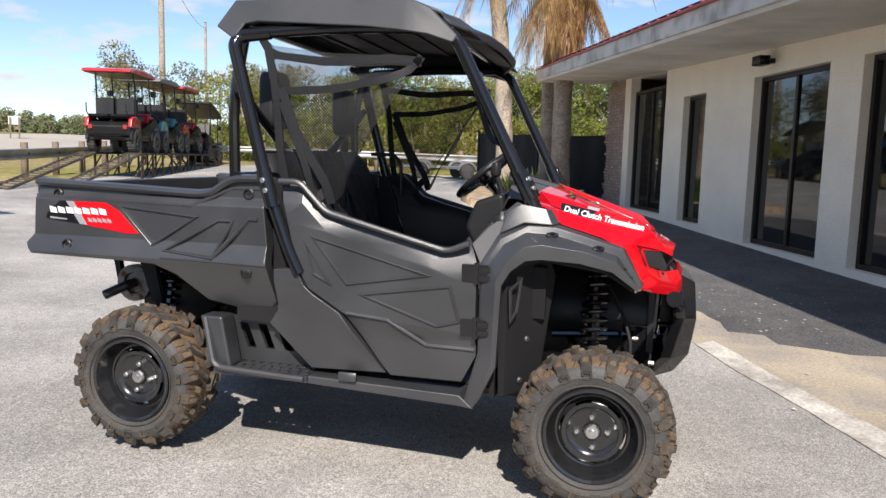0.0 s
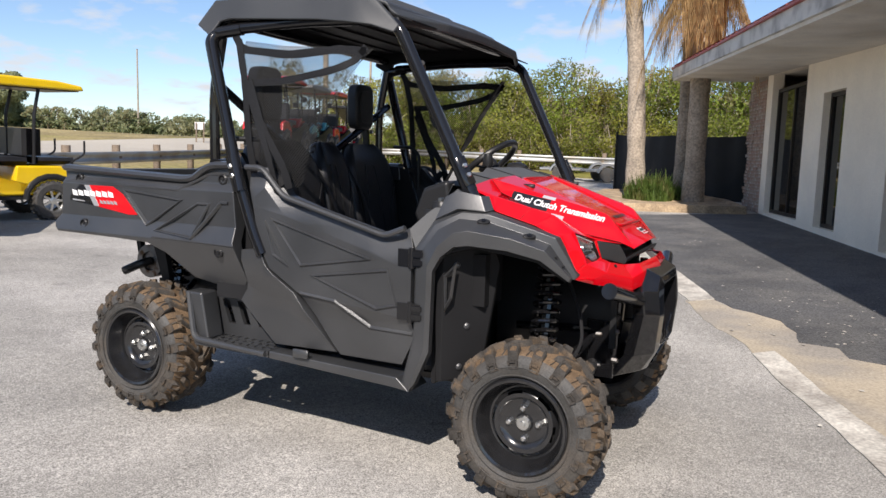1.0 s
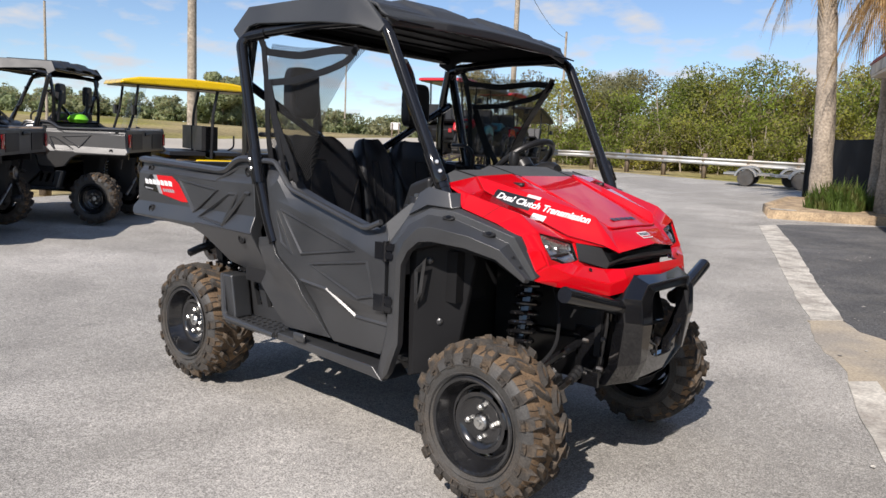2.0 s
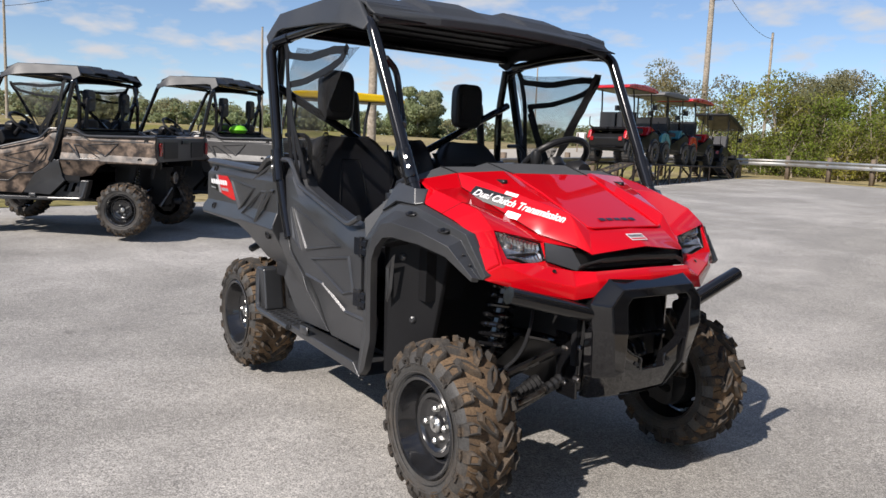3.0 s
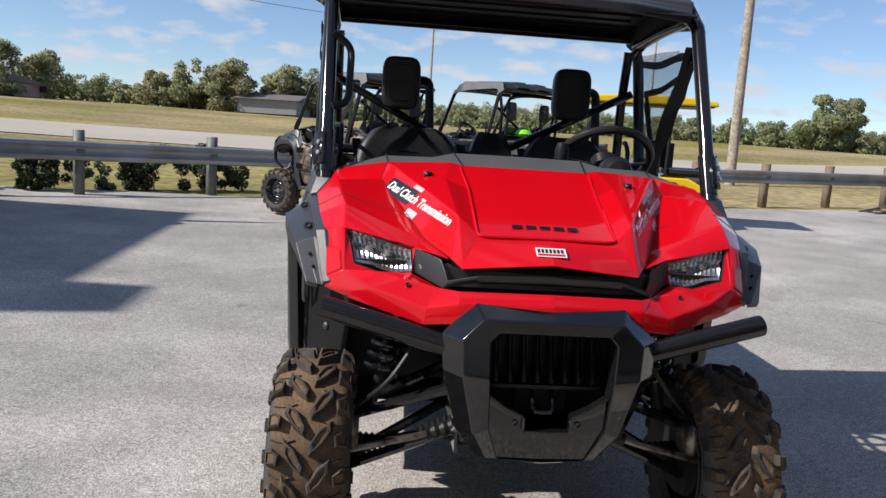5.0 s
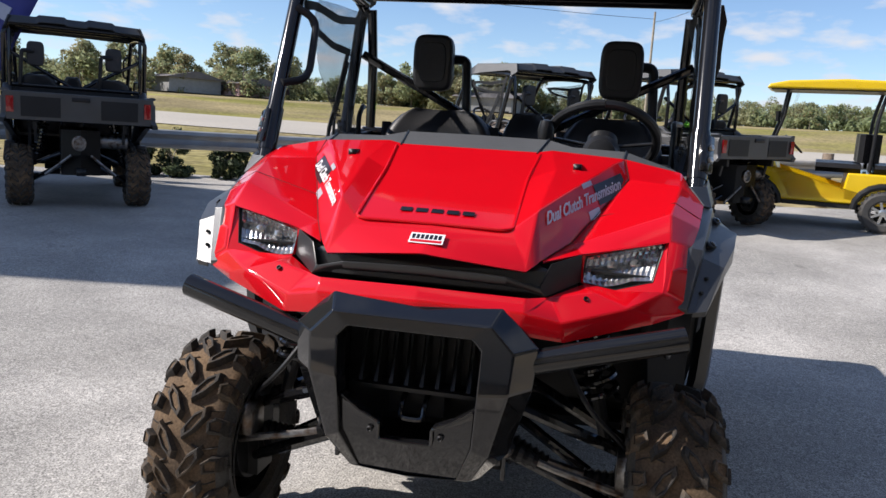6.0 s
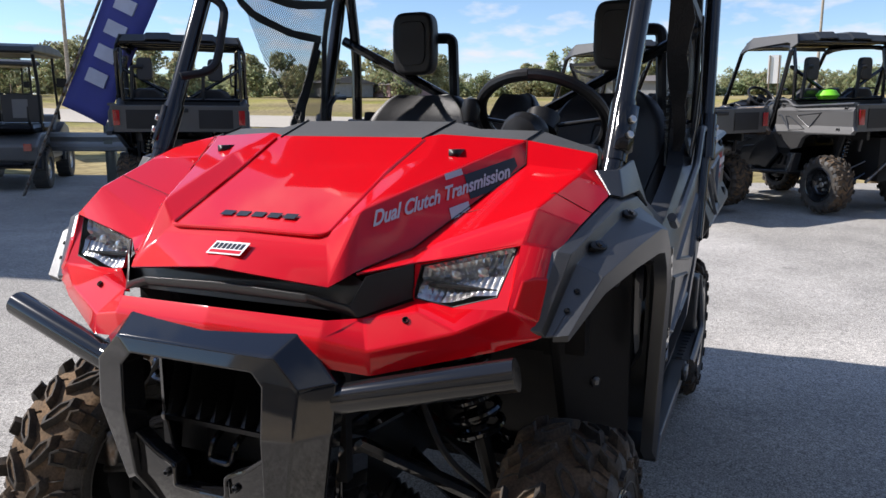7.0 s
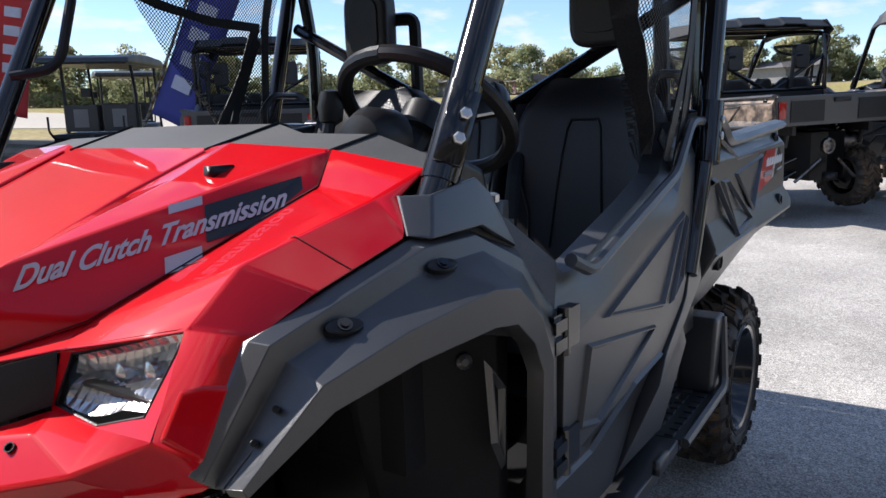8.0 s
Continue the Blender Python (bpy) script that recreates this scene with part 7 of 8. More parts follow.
# steel display rack with ramps, four carts on it
RX, RY, RH, RLEN = -12.7, 14.65, 0.72, 8.0
rack = thing("display_rack", "dark steel display rack with sloping ramps", "display rack", Matrix.Translation((RX, RY, gz(RX, RY))) @ pose(0, 0, 0, 0, 0, 107))
for y in (-0.62, 0.62):
    part("track", box(0, RLEN, y - 0.22, y + 0.22, RH - 0.06, RH), M_RAMP, rack, bevel=0.01)
    bm = bmesh.new()
    for a, b in (((-4.8, -0.12), (0.0, RH - 0.03)),):
        for e in (-0.2, 0.2):
            add_tube(bm, [(a[0], y + e, a[1]), (b[0], y + e, b[1])], 0.035, 6)
        for k in range(20):
            t = (k + 0.5) / 20
            x, z = a[0] + (b[0] - a[0]) * t, a[1] + (b[1] - a[1]) * t
            add_box(bm, x - 0.03, x + 0.03, y - 0.2, y + 0.2, z - 0.01, z + 0.015)
    part("ramp", bm, M_RAMP, rack)
    bm = bmesh.new()
    for e in (-0.2, 0.2):
        add_tube(bm, [(RLEN, y + e, RH - 0.03), (RLEN + 1.7, y + e, 0.02)], 0.035, 6)
    for k in range(8):
        t = (k + 0.5) / 8
        add_box(bm, RLEN + 1.7 * t - 0.03, RLEN + 1.7 * t + 0.03, y - 0.2, y + 0.2, RH - 0.03 - (RH - 0.05) * t - 0.01, RH - 0.03 - (RH - 0.05) * t + 0.015)
    part("ramp", bm, M_RAMP, rack)
    for k in range(8):
        x = 0.1 + k * 0.92
        part("leg", tube([(x, y + (0.2 if y > 0 else -0.2), -0.05), (x, y + (0.2 if y > 0 else -0.2), RH - 0.06)], 0.035, 6), M_RAMP, rack)
        if k < 7:
            part("brace", tube([(x, y, 0.06), (x + 0.85, y, RH - 0.1)], 0.022, 6), M_RAMP, rack)
rackm = Matrix.Translation((RX, RY, gz(RX, RY))) @ pose(0, 0, 0, 0, 0, 107)
big = Matrix.Scale(1.05, 4) @ Matrix.Scale(1.10, 4, (0, 0, 1))
for u, lab, bmat, tmat, acc in ((1.15, "lifted black and red golf cart, red roof, on the rack", M_DARK, M_CARTRED, M_CARTRED), (3.75, "teal golf cart with a grey roof on the display rack", M_DARK, M_GREY, M_TEAL), (6.2, "dark red golf cart with a red roof on the display rack", M_DARK, M_CARTRED, M_CARTRED)):
    golf_cart(rackm @ pose(u, 0, RH, 0, 0, 0) @ big, lab, bmat, tmat, M_SEAT, accent=acc)
golf_cart(rackm @ pose(RLEN + 1.7, 0.1, 0.26, 0, 14, 0) @ big, "black golf cart with a dark roof on the rack's ramp", M_DARK, M_DARK, M_SEAT, accent=M_DARK)

# ---- guardrail ----
def guardrail(pts, label, post_mat, beam_mat, gap):
    g = thing("guardrail", label, "guardrail")
    pts = [Vector((x, y, gz(x, y))) for x, y in pts]
    line = fillet(pts, 2.0, 5)
    prof = [(-0.135, 0), (-0.118, 0.03), (-0.074, 0.04), (-0.044, 0), (0, -0.015), (0.044, 0), (0.074, 0.04), (0.118, 0.03), (0.135, 0)]
    bm = bmesh.new()
    rows = []
    for i, p in enumerate(line):
        d = (line[min(i + 1, len(line) - 1)] - line[max(i - 1, 0)])
        d.z = 0
        d.normalize()
        n = Vector((d.y, -d.x, 0))
        rows.append([bm.verts.new(p + Vector((0, 0, 0.62 + z)) + n * (0.12 + o)) for z, o in prof])
    for a, b in zip(rows, rows[1:]):
        for k in range(len(prof) - 1):
            bm.faces.new((a[k], a[k + 1], b[k + 1], b[k]))
    ob = part("beam", bm, beam_mat, g, "weathered corrugated steel beam", smooth=True)
    md = ob.modifiers.new("thick", "SOLIDIFY")
    md.thickness = 0.004
    first, acc, nxt = None, 0.0, 0.3
    for a, b in zip(line, line[1:]):
        L = (b - a).length
        while nxt < acc + L:
            p = a.lerp(b, (nxt - acc) / L)
            ang = math.degrees(math.atan2(b.y - a.y, b.x - a.x))
            m = Matrix.Translation((p.x, p.y, gz(p.x, p.y))) @ pose(0, 0, 0, 0, 0, ang)
            if first is None:
                first = part("post", box(-0.065, 0.065, -0.07, 0.07, -0.1, 0.92), post_mat, g, "upright guardrail post", bevel=0.008)
                first.matrix_local = m
                blk = part("block", box(-0.06, 0.06, -0.12, -0.071, 0.50, 0.74), post_mat, g)
                blk.matrix_local = m
            else:
                again(first, "post", g, m)
                again(blk, "block", g, m)
            nxt += gap
        acc += L
    return g


M_SPOST = material("green_grey_steel", (0.17, 0.185, 0.165), 0.6, metal=0.4, mottle=0.2, mottle_scale=4)
guardrail([(-5.0, -16.0), (-4.7, -10.2), (-7.6, -5.35), (-9.5, -2.5), (-10.2, 0.3)], "long galvanised guardrail on grey-green steel posts", M_SPOST, M_GALV, 1.95)
guardrail([(-10.11, 0.34), (-13.6, 11.2), (-17.4, 23), (-15.2, 27.2), (-3.6, 24.4)], "long galvanised guardrail on timber posts round the lot", M_POST, M_GALV, 1.9)

# ---- utility poles and wires ----
def pole(x, y, h, r, lean=0.0, arm=False):
    z = gz(x, y)
    p = thing("utility_pole", "tall weathered wooden utility pole", "utility pole", Matrix.Translation((x, y, z)) @ pose(0, 0, 0, lean, 0, 0))
    part("shaft", tube([(0, 0, -0.3), (0, 0, h)], [r, r * 0.7], 12), M_POLE, p, smooth=True)
    if arm:
        part("crossarm", box(-0.06, 0.06, -1.2, 1.2, h - 0.7, h - 0.58), M_POLE, p)
        for k in (-1.05, -0.4, 0.4, 1.05):
            part("insulator", lathe([(0.03, 0.0), (0.05, 0.05), (0.03, 0.12), (0.005, 0.14)], 10, Matrix.Translation((0, k, h - 0.58)) @ pose(0, 0, 0, 90)), M_DARK, p)
    part("cap", lathe([(r * 0.75, 0.0), (r * 0.75, 0.05), (0.01, 0.08)], 12, Matrix.Translation((0, 0, h)) @ pose(0, 0, 0, 90)), M_STEEL, p)
    return Vector((x, y, z + h))


POLES = [pole(-19.7, 10.5, 10.5, 0.16), pole(-24.5, 34.8, 11.5, 0.19, arm=True), pole(-74, 4.0, 10.5, 0.14), pole(-60, 22, 9, 0.12), pole(-34, -42, 11, 0.14), pole(-70, 62, 10, 0.12), pole(-38, 62, 11, 0.15)]


def wire(a, b, sag, r=0.020):
    w = thing("overhead_wire", "thin dark overhead wire between poles", "wire")
    pts = [Vector(a).lerp(Vector(b), t / 16) - Vector((0, 0, sag * 4 * (t / 16) * (1 - t / 16))) for t in range(17)]
    part("strand", tube(pts, r, 4), M_DARK, w)


wire(POLES[0] - Vector((0, 0, 0.5)), POLES[1] - Vector((0, 0, 0.6)), 0.5)
wire(POLES[0] - Vector((0, 0, 0.9)), POLES[2] - Vector((0, 0, 0.9)), 0.9)
wire(POLES[2] - Vector((0, 0, 0.6)), POLES[4] - Vector((0, 0, 0.6)), 0.9)
wire(POLES[1] - Vector((0, 0, 0.5)), POLES[6] - Vector((0, 0, 0.5)), 0.8)
wire(POLES[1] - Vector((0, 0, 1.4)), Vector((2.5, 34.0, 13.0)), 0.8)
wire(POLES[1] - Vector((0, 0, 2.2)), Vector((-2.5, 40.0, 12.2)), 0.8)
wire(POLES[0] - Vector((0, 0, 1.8)), POLES[4] - Vector((0, 0, 2.6)), 0.9)

# ---- island with palms, kerb, grass ----
ISL = [(-1.95, 12.0), (0.85, 12.75), (0.4, 14.4), (-1.2, 17.0), (-2.9, 16.2), (-2.55, 13.5)]
def island():
    bm = bmesh.new()
    n = len(ISL)
    c = Vector((sum(p[0] for p in ISL) / n, sum(p[1] for p in ISL) / n, 0))
    rows = []
    for k, z in ((1.0, -0.05), (1.0, 0.15), (0.97, 0.165), (0.90, 0.165), (0.89, 0.12)):
        rows.append([bm.verts.new((c.x + (x - c.x) * k, c.y + (y - c.y) * k, gz(x, y) + z)) for x, y in ISL])
    for a, b in zip(rows, rows[1:]):
        for i in range(n):
            bm.faces.new((a[i], a[(i + 1) % n], b[(i + 1) % n], b[i]))
    bm.faces.new(rows[-1])
    return bm
tagged(part("kerb", island(), material("kerb_concrete", (0.44, 0.33, 0.21), 0.9, grain=0.3, grain_scale=40, mottle=0.25, second=(0.30, 0.22, 0.14), second_amount=0.5, second_scale=4), bevel=0.01), "sand-stained concrete kerb round the palm island", "kerb", kind="structure")
tagged(part("yellow_kerb_end", draped([(-1.96, 12.08), (-1.50, 12.18), (-1.55, 12.32), (-2.02, 12.36)], 0.172), M_CURB), "faded painted kerb end", "kerb", kind="structure")


def blades(n, area, h0, h1, seed, spread=0.12, width=0.02):
    """Many thin bent blades from random places in a list of discs (x, y, radius)."""
    rnd = np.random.RandomState(seed)
    vs, fs = [], []
    for i in range(n):
        x0, y0, r = area[rnd.randint(len(area))]
        a, d = rnd.uniform(0, 2 * math.pi), r * math.sqrt(rnd.uniform())
        x, y = x0 + d * math.cos(a), y0 + d * math.sin(a)
        h = rnd.uniform(h0, h1) * (1.1 - 0.7 * d / r)
        b = rnd.uniform(0, 2 * math.pi)
        lx, ly = spread * math.cos(b) * h * 3, spread * math.sin(b) * h * 3
        z = gz(x, y) + 0.10
        px, py = -math.sin(b) * width, math.cos(b) * width
        k = len(vs)
        vs += [(x - px, y - py, z), (x + px, y + py, z), (x + lx * 0.4 + px * 0.7, y + ly * 0.4 + py * 0.7, z + h * 0.6), (x + lx * 0.4 - px * 0.7, y + ly * 0.4 - py * 0.7, z + h * 0.6), (x + lx, y + ly, z + h)]
        fs += [(k, k + 1, k + 2, k + 3), (k + 3, k + 2, k + 4)]
    me = bpy.data.meshes.new("grass_tuft")
    me.from_pydata(vs, [], fs)
    return me


me = blades(2200, [(-1.45, 14.0, 0.42), (-1.15, 13.8, 0.40), (-1.0, 14.3, 0.42), (-1.3, 14.5, 0.45)], 0.30, 0.72, 5)
me.materials.append(M_BLADE)
tagged(new("grass_tuft", me), "tall green grass tufts round the palm trunks", "grass", kind="stuff")


def palm(x, y, h, r, skirt, lean=(0, 0)):
    z = gz(x, y)
    p = thing("palm_tree", "palm with rough grey trunk" + (" and a skirt of dead fronds" if skirt else " and dry hanging fronds"), "palm tree", Matrix.Translation((x, y, z)))
    rnd = random.Random(int(h * 100))
    bm = bmesh.new()
    pts, rs = [], []
    for k in range(26):
        t = k / 25
        pts.append((lean[0] * t * t, lean[1] * t * t, -0.2 + (h + 0.2) * t))
        rs.append(r * (1.25 - 0.5 * t if t < 0.2 else 1.12 - 0.15 * t) * (1 + 0.05 * rnd.uniform(-1, 1)))
    add_tube(bm, pts, rs, 14)
    part("trunk", bm, M_BARK, p, smooth="all")
    top = Vector(pts[-1])

    def frond(bm, az, el, length, droop, blade):
        d = Vector((math.cos(az), math.sin(az), 0))
        prev = None
        for k in range(9):
            t = k / 8
            c = top + d * length * t * math.cos(el * (1 - t)) + Vector((0, 0, length * (math.sin(el) * t - droop * t * t)))
            side = Vector((-d.y, d.x, 0))
            if prev is not None and k > 1:
                for sgn in (-1, 1):
                    for q in range(3):
                        b0 = prev.lerp(c, q / 3)
                        tip = b0 + side * sgn * blade * (1 - 0.5 * t) + (c - prev) * 1.2 + Vector((0, 0, -blade * (0.5 + rnd.uniform(0, 0.5))))
                        b1 = prev.lerp(c, q / 3 + 0.2)
                        bm.faces.new([bm.verts.new(v) for v in (b0, b1, tip)])
            prev = c
    dead = bmesh.new()
    for k in range(60 if skirt else 12):
        az = rnd.uniform(0, 2 * math.pi)
        frond(dead, az, rnd.uniform(-0.9, -0.2), rnd.uniform(0.6, 1.3) if skirt else rnd.uniform(0.7, 1.2), rnd.uniform(0.9, 1.6), 0.28)
    if skirt:
        for k in range(420):
            az, zz = rnd.uniform(0, 2 * math.pi), rnd.uniform(0.0, 1.9)
            rr = 0.28 + 0.28 * (1 - zz / 1.9) + rnd.uniform(-0.05, 0.12)
            b = top + Vector((math.cos(az) * rr, math.sin(az) * rr, -zz + 0.2))
            t = Vector((-math.sin(az), math.cos(az), 0)) * 0.035
            e = b + Vector((math.cos(az) * 0.06, math.sin(az) * 0.06, -rnd.uniform(0.4, 0.9)))
            dead.faces.new([dead.verts.new(v) for v in (b - t, b + t, e)])
    part("dead_fronds", dead, M_FROND, p, "dry tan hanging fronds")
    green = bmesh.new()
    for k in range(26):
        frond(green, rnd.uniform(0, 2 * math.pi), rnd.uniform(0.0, 0.9), rnd.uniform(1.2, 1.9), rnd.uniform(0.3, 0.9), 0.42)
    part("green_fronds", green, M_GFROND, p, "yellow-green fan fronds")
    return p


palm(-1.69, 14.36, 5.9, 0.19, False, (-0.5, 0.2))
palm(-0.35, 14.0, 5.35, 0.20, True)
palm(-0.80, 15.3, 6.6, 0.16, False)

# ---- black screen fence ----
fence = thing("screen_fence", "black fabric-covered fence behind the palms", "fence")
fp = [(-3.1, 18.4), (-1.2, 16.9), (0.7, 15.6), (3.0, 16.4)]
for a, b in zip(fp, fp[1:]):
    k = max(2, int(math.hypot(b[0] - a[0], b[1] - a[1]) / 0.15))
    bm = bmesh.new()
    rows = []
    for i in range(k + 1):
        t = i / k
        x, y = a[0] + (b[0] - a[0]) * t, a[1] + (b[1] - a[1]) * t
        w = 0.03 * math.sin(i * 1.3) + 0.02 * math.sin(i * 0.47)
        rows.append([bm.verts.new((x + w * 0.5, y + w, gz(x, y) + z - (0.04 * math.sin(math.pi * t) if z > 1 else 0))) for z in (0.02, 0.5, 1.05, 1.58)])
    for p, q in zip(rows, rows[1:]):
        for j in range(3):
            bm.faces.new((p[j], p[j + 1], q[j + 1], q[j]))
    part("screen", bm, M_FENCE, fence, smooth="all")
for x, y in fp:
    part("post", tube([(x, y, gz(x, y) - 0.1), (x, y, gz(x, y) + 1.66)], 0.035, 8), M_DARK, fence)

# ---- low utility trailers by the guardrail ----
for x, y, hd in ((-5.9, 22.4, 10), (-4.4, 22.2, 30)):
    tr = thing("utility_trailer", "low empty galvanised utility trailer", "trailer", stand(x, y, hd))
    part("bed_frame", box(-0.7, 0.7, -0.5, 0.5, 0.36, 0.42), M_GALV, tr)
    part("drawbar", tube([(0.7, 0, 0.38), (1.5, 0, 0.36)], 0.03, 6), M_GALV, tr)
    for s in (-1, 1):
        part("wheel", lathe([(0.10, 0.07), (0.24, 0.07), (0.26, 0.0), (0.24, -0.07), (0.10, -0.07)], 20, Matrix.Translation((0, s * 0.58, 0.26))), M_TYRE, tr)
        part("mudguard", tube([(0.32 * math.cos(radians(a)), s * 0.58, 0.27 + 0.32 * math.sin(radians(a))) for a in range(10, 171, 20)], 0.05, 6, flat=1.6), M_GALV, tr)

# ---- woods ----
def leaf_cloud(name, clumps, n, size, mats, seed):
    """Leaves as small bent cards spread over clumps (x, y, z, radius, squash)."""
    rnd = np.random.RandomState(seed)
    c = np.array(clumps)
    vol = c[:, 3] ** 2
    pick = rnd.choice(len(c), n, p=vol / vol.sum())
    d = rnd.normal(size=(n, 3))
    d /= np.linalg.norm(d, axis=1)[:, None]
    rad = c[pick, 3] * (0.55 + 0.5 * rnd.uniform(size=n) ** 0.6)
    pos = c[pick, :3] + d * rad[:, None] * np.stack([np.ones(n), np.ones(n), c[pick, 4]], 1)
    u = rnd.normal(size=(n, 3)); u /= np.linalg.norm(u, axis=1)[:, None]
    w = np.cross(u, d + 0.4 * rnd.normal(size=(n, 3))); w /= np.linalg.norm(w, axis=1)[:, None] + 1e-6
    sz = size * rnd.uniform(0.5, 1.3, n)[:, None]
    v = np.stack([pos - u * sz * 0.9, pos + w * sz * 0.45, pos + u * sz * 0.9, pos - w * sz * 0.45], 1).reshape(-1, 3)
    me = bpy.data.meshes.new(name)
    me.vertices.add(4 * n); me.vertices.foreach_set("co", v.ravel())
    me.loops.add(4 * n); me.loops.foreach_set("vertex_index", np.arange(4 * n, dtype=np.int32))
    me.polygons.add(n)
    me.polygons.foreach_set("loop_start", np.arange(0, 4 * n, 4, dtype=np.int32))
    for m in mats:
        me.materials.append(m)
    me.update(calc_edges=True)
    me.polygons.foreach_set("material_index", rnd.randint(0, len(mats), n).astype(np.int32))
    nr = d + np.array([0, 0, 0.35]) + 0.45 * rnd.normal(size=(n, 3))
    nr /= np.linalg.norm(nr, axis=1)[:, None]
    me.normals_split_custom_set_from_vertices(np.repeat(nr, 4, axis=0).tolist())
    return new(name, me)


def grow(line, n, h0, h1, width, seed, base=0.0, spread=1.0):
    """Crowns and trunks along a line of (x, y): clumps and trunk lines."""
    rnd = random.Random(seed)
    pts = [Vector((x, y, 0)) for x, y in line]
    lens = [(b - a).length for a, b in zip(pts, pts[1:])]
    clumps, trunks = [], []
    for i in range(n):
        s = (i + rnd.uniform(0, 1)) / n * sum(lens)
        k = 0
        while k < len(lens) - 1 and s > lens[k]:
            s -= lens[k]; k += 1
        p = pts[k].lerp(pts[k + 1], min(1, s / lens[k]))
        x, y = p.x + rnd.gauss(0, width), p.y + rnd.gauss(0, width)
        z = gz(x, y)
        h = rnd.uniform(h0, h1)
        trunks.append((x, y, z, h * 0.75))
        for j in range(24 if spread > 1 else 11):
            a, q = rnd.uniform(0, 6.28), rnd.uniform(0.05, 0.95)
            rr = h * 0.33 * spread * (1.15 - abs(q - 0.5)) * (1.35 - q if spread > 1 else 1)
            clumps.append((x + math.cos(a) * rr * rnd.uniform(0.2, 0.9), y + math.sin(a) * rr * rnd.uniform(0.2, 0.9), z + base + h * q * 0.92, h * (rnd.uniform(0.09, 0.19) if spread > 1 else rnd.uniform(0.10, 0.20)), rnd.uniform(0.6, 0.95)))
    return clumps, trunks


def woods(name, label, line, n, h0, h1, width, leaves, size, mats, seed, spread=1.0):
    clumps, trunks = grow(line, n, h0, h1, width, seed, 0.0, spread)
    tagged(leaf_cloud(name, clumps, leaves, size, mats, seed), label, "trees", kind="stuff")
    bm = bmesh.new()
    rnd = random.Random(seed + 1)
    for x, y, z, h in trunks:
        t = [(x, y, z - 0.2), (x + rnd.uniform(-0.2, 0.2), y, z + h * 0.5), (x + rnd.uniform(-0.4, 0.4), y, z + h)]
        add_tube(bm, t, [0.02 * h, 0.014 * h, 0.006 * h], 5)
        for k in range(3):
            a = rnd.uniform(0, 6.28)
            m_ = Vector(t[1])
            add_tube(bm, [m_, m_ + Vector((math.cos(a) * h * 0.25, math.sin(a) * h * 0.25, h * 0.3))], [0.008 * h, 0.003 * h], 4)
    tagged(part(name + "_trunks", bm, M_BARK), "thin grey-brown trunks and limbs in the woods", "trees", kind="stuff")


woods("near_woods", "dense sunlit green scrub woods beyond the guardrail", [(-17, 31), (-12, 34), (-4, 33)], 60, 3.0, 5.3, 1.5, 160000, 0.082, [M_LEAF, M_LEAF2, M_LEAF], 11)
woods("tall_woods", "taller sunlit green woods behind the shop", [(-3, 33), (4, 31), (14, 27)], 50, 3.9, 6.6, 1.5, 175000, 0.082, [M_LEAF, M_LEAF2, M_LEAF], 21)
woods("bushes", "low bright green bushes at the edge of the woods", [(-17, 29.5), (-10, 31), (-4, 29.5), (5, 27)], 100, 1.4, 2.8, 0.8, 90000, 0.065, [M_LEAF, M_LEAF, M_LEAF2], 12)
# the far stands look hazy only through the pale colour of M_LEAF3
woods("far_woods", "olive tree line beyond the highway, haze put into its leaf colour", [(-20, 110), (-60, 80), (-92, 40), (-100, 0), (-96, -40), (-72, -75), (-36, -96)], 560, 2.0, 3.6, 2.6, 420000, 0.18, [M_LEAF3, M_LEAF3, M_LEAF2], 13, 2.4)
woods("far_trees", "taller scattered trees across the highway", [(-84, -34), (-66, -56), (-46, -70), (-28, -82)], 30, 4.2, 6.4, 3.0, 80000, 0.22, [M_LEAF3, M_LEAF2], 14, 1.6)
woods("far_scrub", "low scrub under the far tree line, haze put into its colour", [(-26, 104), (-58, 78), (-88, 40), (-96, 0), (-92, -40), (-70, -71), (-36, -92)], 420, 1.0, 1.8, 1.2, 70000, 0.30, [M_LEAF3], 17, 2.4)
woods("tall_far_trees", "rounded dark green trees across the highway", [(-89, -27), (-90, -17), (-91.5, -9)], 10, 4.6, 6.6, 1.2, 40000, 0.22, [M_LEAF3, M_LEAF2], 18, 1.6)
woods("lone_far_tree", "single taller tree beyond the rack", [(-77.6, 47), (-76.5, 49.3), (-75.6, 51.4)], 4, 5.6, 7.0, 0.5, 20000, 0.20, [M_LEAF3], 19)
woods("roadside_trees", "scrubby olive trees behind the display rack", [(-14.5, 36.5), (-18.5, 36.5), (-22, 35.5), (-25.5, 33.5)], 12, 4.2, 6.0, 1.0, 52000, 0.085, [M_LEAF2], 15)
M_SHRUB = material("dark_shrub_leaves", (0.060, 0.085, 0.030), 0.7, mottle=0.35, mottle_scale=3)
woods("hedge", "small dark rounded shrubs behind the guardrail", [(-7.3, -7.0), (-8.3, -5.6), (-9.4, -4.0), (-10.2, -2.9)], 16, 0.55, 0.78, 0.12, 26000, 0.035, [M_SHRUB], 16)

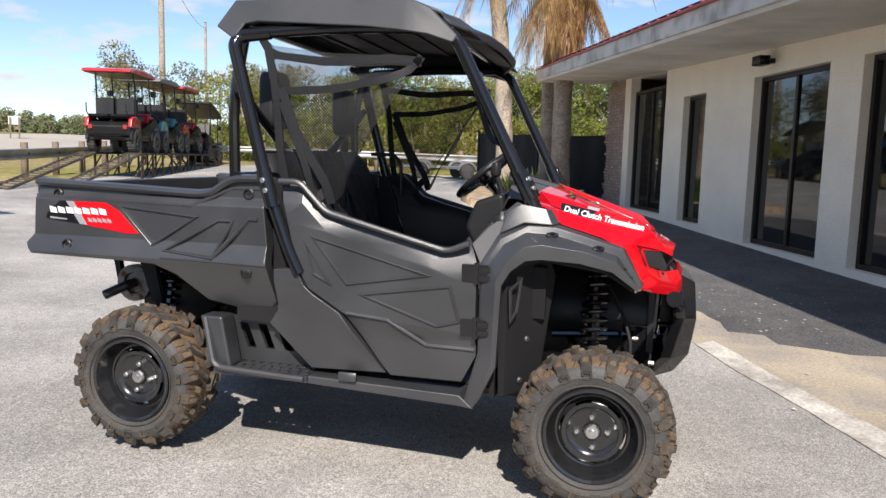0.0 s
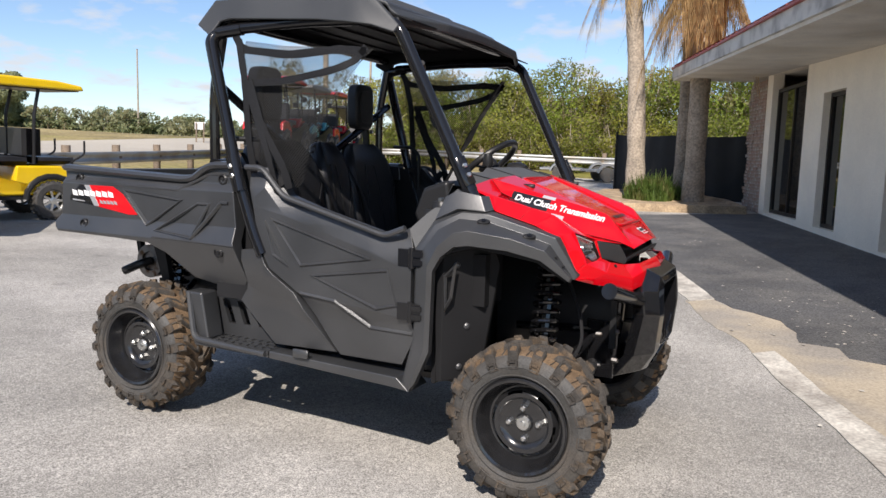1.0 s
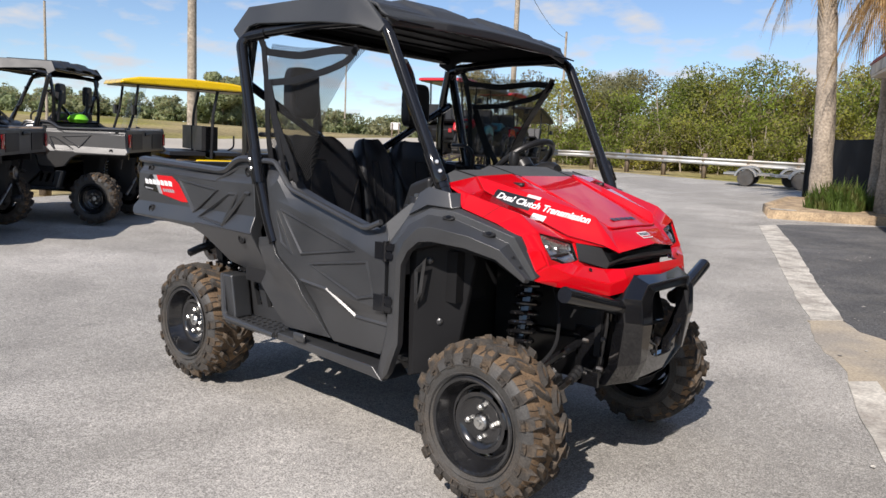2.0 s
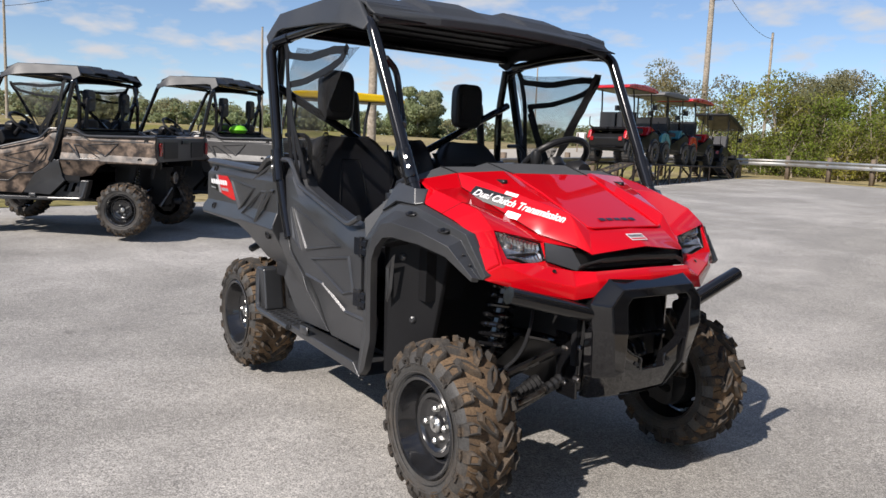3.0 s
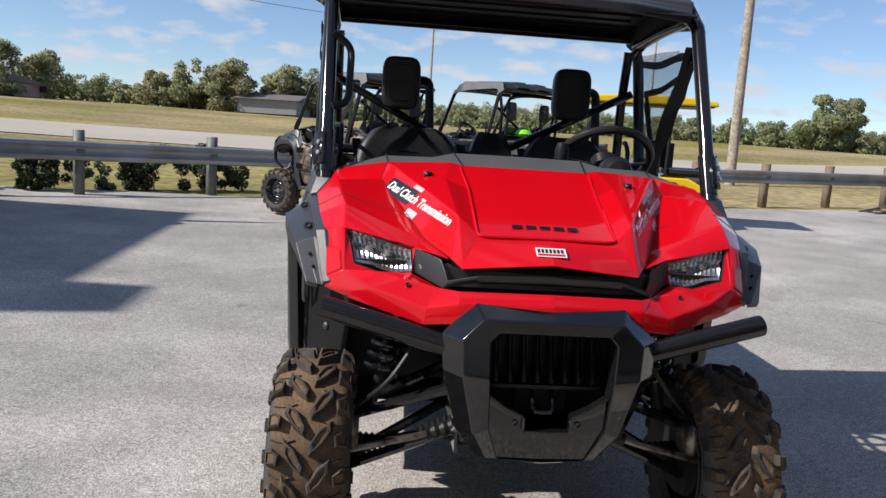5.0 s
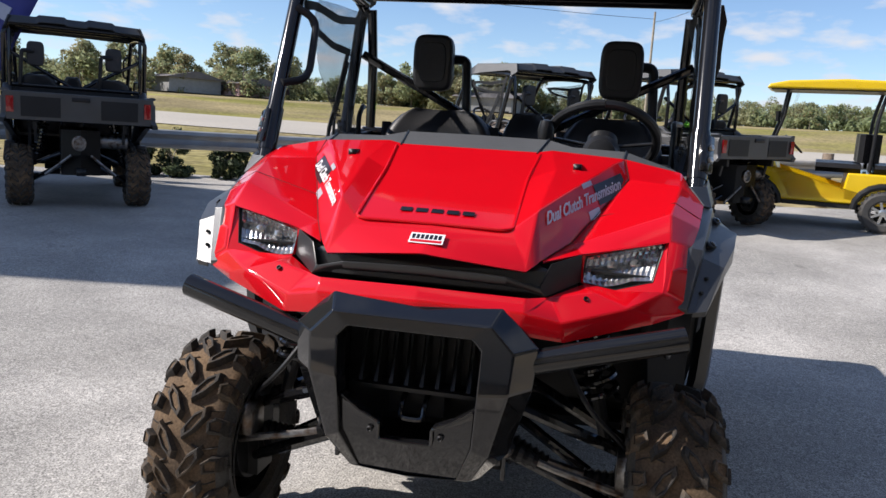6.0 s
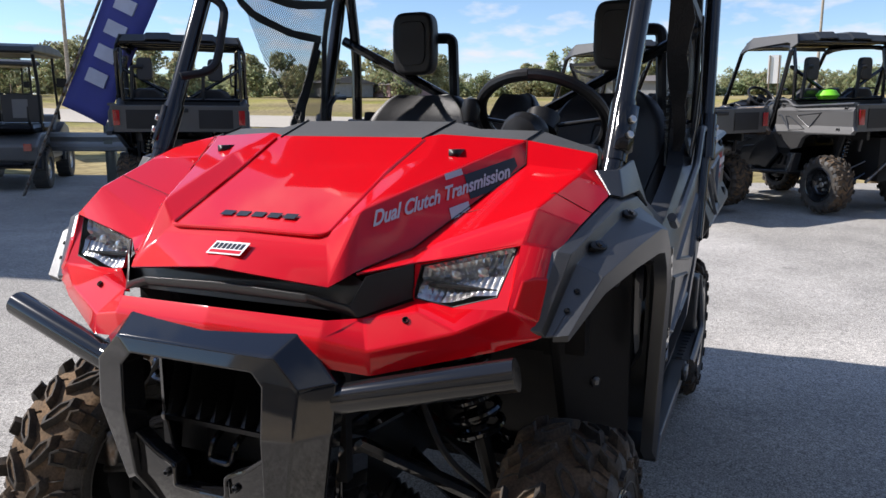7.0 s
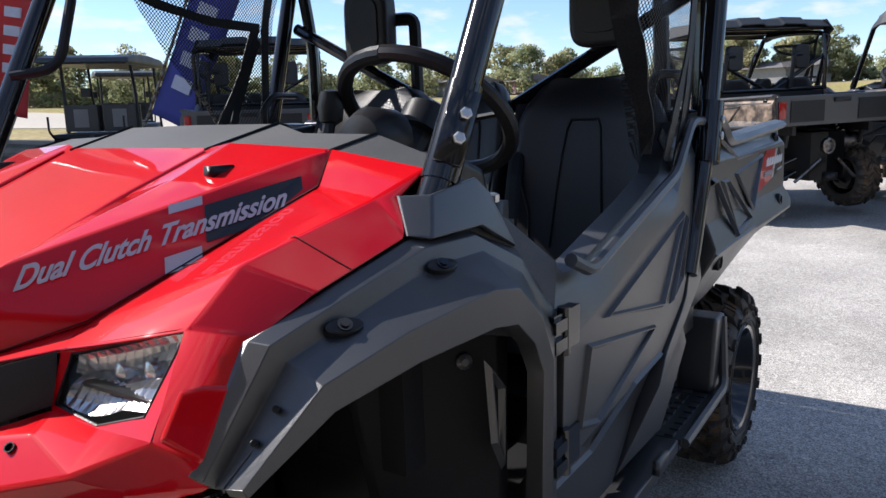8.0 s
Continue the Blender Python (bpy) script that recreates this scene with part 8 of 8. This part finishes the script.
# ---- far houses ----
for x, y, L, hh, hd, lab, wm in ((-73.5, -45.5, 5.5, 1.5, 58, "low grey house across the highway", M_HOUSE), (-77.5, -39.4, 4, 1.3, 62, "small weathered house among the far trees", material("pink_wall", (0.40, 0.26, 0.25), 0.9, mottle=0.1)), (-89, -13.5, 7, 1.6, 80, "grey-roofed house across the highway", M_HOUSE)):
    hs = thing("house", lab, "house", Matrix.Translation((x, y, gz(x, y))) @ pose(0, 0, 0, 0, 0, hd))
    part("wall", box(-L / 2, L / 2, -3, 3, 0, hh), wm, hs)
    bm = bmesh.new()
    a = [bm.verts.new(p) for p in ((-L / 2 - 0.4, -3.5, hh), (L / 2 + 0.4, -3.5, hh), (L / 2 + 0.4, 3.5, hh), (-L / 2 - 0.4, 3.5, hh), (-L / 2 - 0.4, 0, hh + 0.8), (L / 2 + 0.4, 0, hh + 0.8))]
    for f in ((0, 1, 5, 4), (2, 3, 4, 5), (0, 4, 3), (1, 2, 5), (0, 3, 2, 1)):
        bm.faces.new([a[i] for i in f])
    part("roof", bm, M_HOUSER, hs)
    for k in range(3):
        w = part("window", box(-L / 2 + 1.5 + k * L / 3.4, -L / 2 + 2.7 + k * L / 3.4, 3.005, 3.05, 0.5, 1.2), M_WINDOW, hs)

# ---- white boards in the far field ----
def board(x, y, turn, w, z0, z1, label):
    g = thing("sign_board", label, "sign", Matrix.Translation((x, y, gz(x, y))) @ pose(0, 0, 0, 0, 0, turn))
    part("board", box(-0.04, 0.04, -w / 2, w / 2, z0, z1), M_WHITE, g, bevel=0.01)
    for q in (-0.36, 0.36):
        part("post", box(-0.14, -0.045, q * w - 0.05, q * w + 0.05, -0.2, z1 - 0.05), M_POST, g)


board(-39.6, 40.2, 135, 0.74, 0.95, 1.50, "small plain white board on two posts in the field")
board(-82.0, 0.4, 178, 1.20, 1.3, 4.1, "tall plain white roadside sign across the highway")

# ---- feather flags ----
M_PALE = material("pale_print", (0.50, 0.50, 0.58), 0.8, mottle=0.1, mottle_scale=6)
def feather(x, y, tilt, az, h, mat, label):
    f = thing("feather_flag", label, "flag", Matrix.Translation((x, y, gz(x, y))) @ pose(0, 0, 0, 0, 0, az) @ pose(0, 0, 0, 0, tilt, 0))
    part("pole", tube(fillet([(0, 0, 0), (0, 0, h * 0.8), (0.25, 0, h), (0.6, 0, h * 0.98)], 0.5, 6), [0.02] * 16, 8), M_STEEL, f, smooth=True)
    bm = bmesh.new()
    rows = []
    for k in range(25):
        t = k / 24
        z = h * (0.30 + 0.69 * t)
        w = 0.62 * (1 if t < 0.85 else math.sqrt(max(0.02, 1 - ((t - 0.85) / 0.15) ** 2)))
        rows.append([bm.verts.new((0.03 + w * q / 4, 0.03 * math.sin(6 * t + q), z)) for q in range(5)])
    for a, b in zip(rows, rows[1:]):
        for q in range(4):
            bm.faces.new((a[q], a[q + 1], b[q + 1], b[q]))
    ob = part("cloth", bm, mat, f, smooth="all")
    md = ob.modifiers.new("thick", "SOLIDIFY")
    md.thickness = 0.003
    for k in range(6):
        z = h * (0.40 + 0.075 * k)
        bm = bmesh.new()
        add_box(bm, 0.20, 0.46, -0.050, 0.050, z, z + h * 0.040)
        part("lettering_bar", bm, M_PALE, f, "pale plain bar on the flag")
    return f


feather(-4.37, -8.05, 26, 113, 4.4, M_FLAG, "tall blue feather flag with pale bars")
feather(-4.7, -12.26, 10, 120, 4.0, M_FLAGRED, "red feather flag with pale bars")

# ---- stone-veneer pier at the shop's corner: stones ----
pier = tagged(part("wall_pier", fall((lambda bm: (wall_box(bm, 8.9, 10.0, -0.1, WALL_TOP, -0.2, 0.0), bm)[1])(bmesh.new())), M_MORTAR), "stone-brick pier at the corner of the shop", "wall", kind="structure")
rnd = random.Random(8)
STONES = []
for k in range(8):
    L, H = (0.09, 0.13, 0.17, 0.21, 0.26, 0.15, 0.19, 0.11)[k], 0.030
    d = rnd.uniform(0.008, 0.026)
    bm = box(-L / 2, L / 2, -0.02, d, -H, H)
    for v in bm.verts:
        v.co += Vector((rnd.uniform(-0.005, 0.005), rnd.uniform(-0.005, 0.005), rnd.uniform(-0.004, 0.004)))
    STONES.append((L, part("stone", bm, M_BRICK, pier)))
ang = math.degrees(math.atan2(WALLD.y, WALLD.x))
used = set()
for row in range(39):
    s = 8.90
    while s < 10.06:
        k = rnd.randint(0, 7)
        L, o = STONES[k]
        m = Matrix.Translation(on_wall(s + L / 2, 0.36 + 0.07 * row, 0.004)) @ pose(0, 0, 0, 0, 0, ang)
        if k in used:
            again(o, "stone", pier, m)
        else:
            o.matrix_local = m
            used.add(k)
        s += L + 0.008
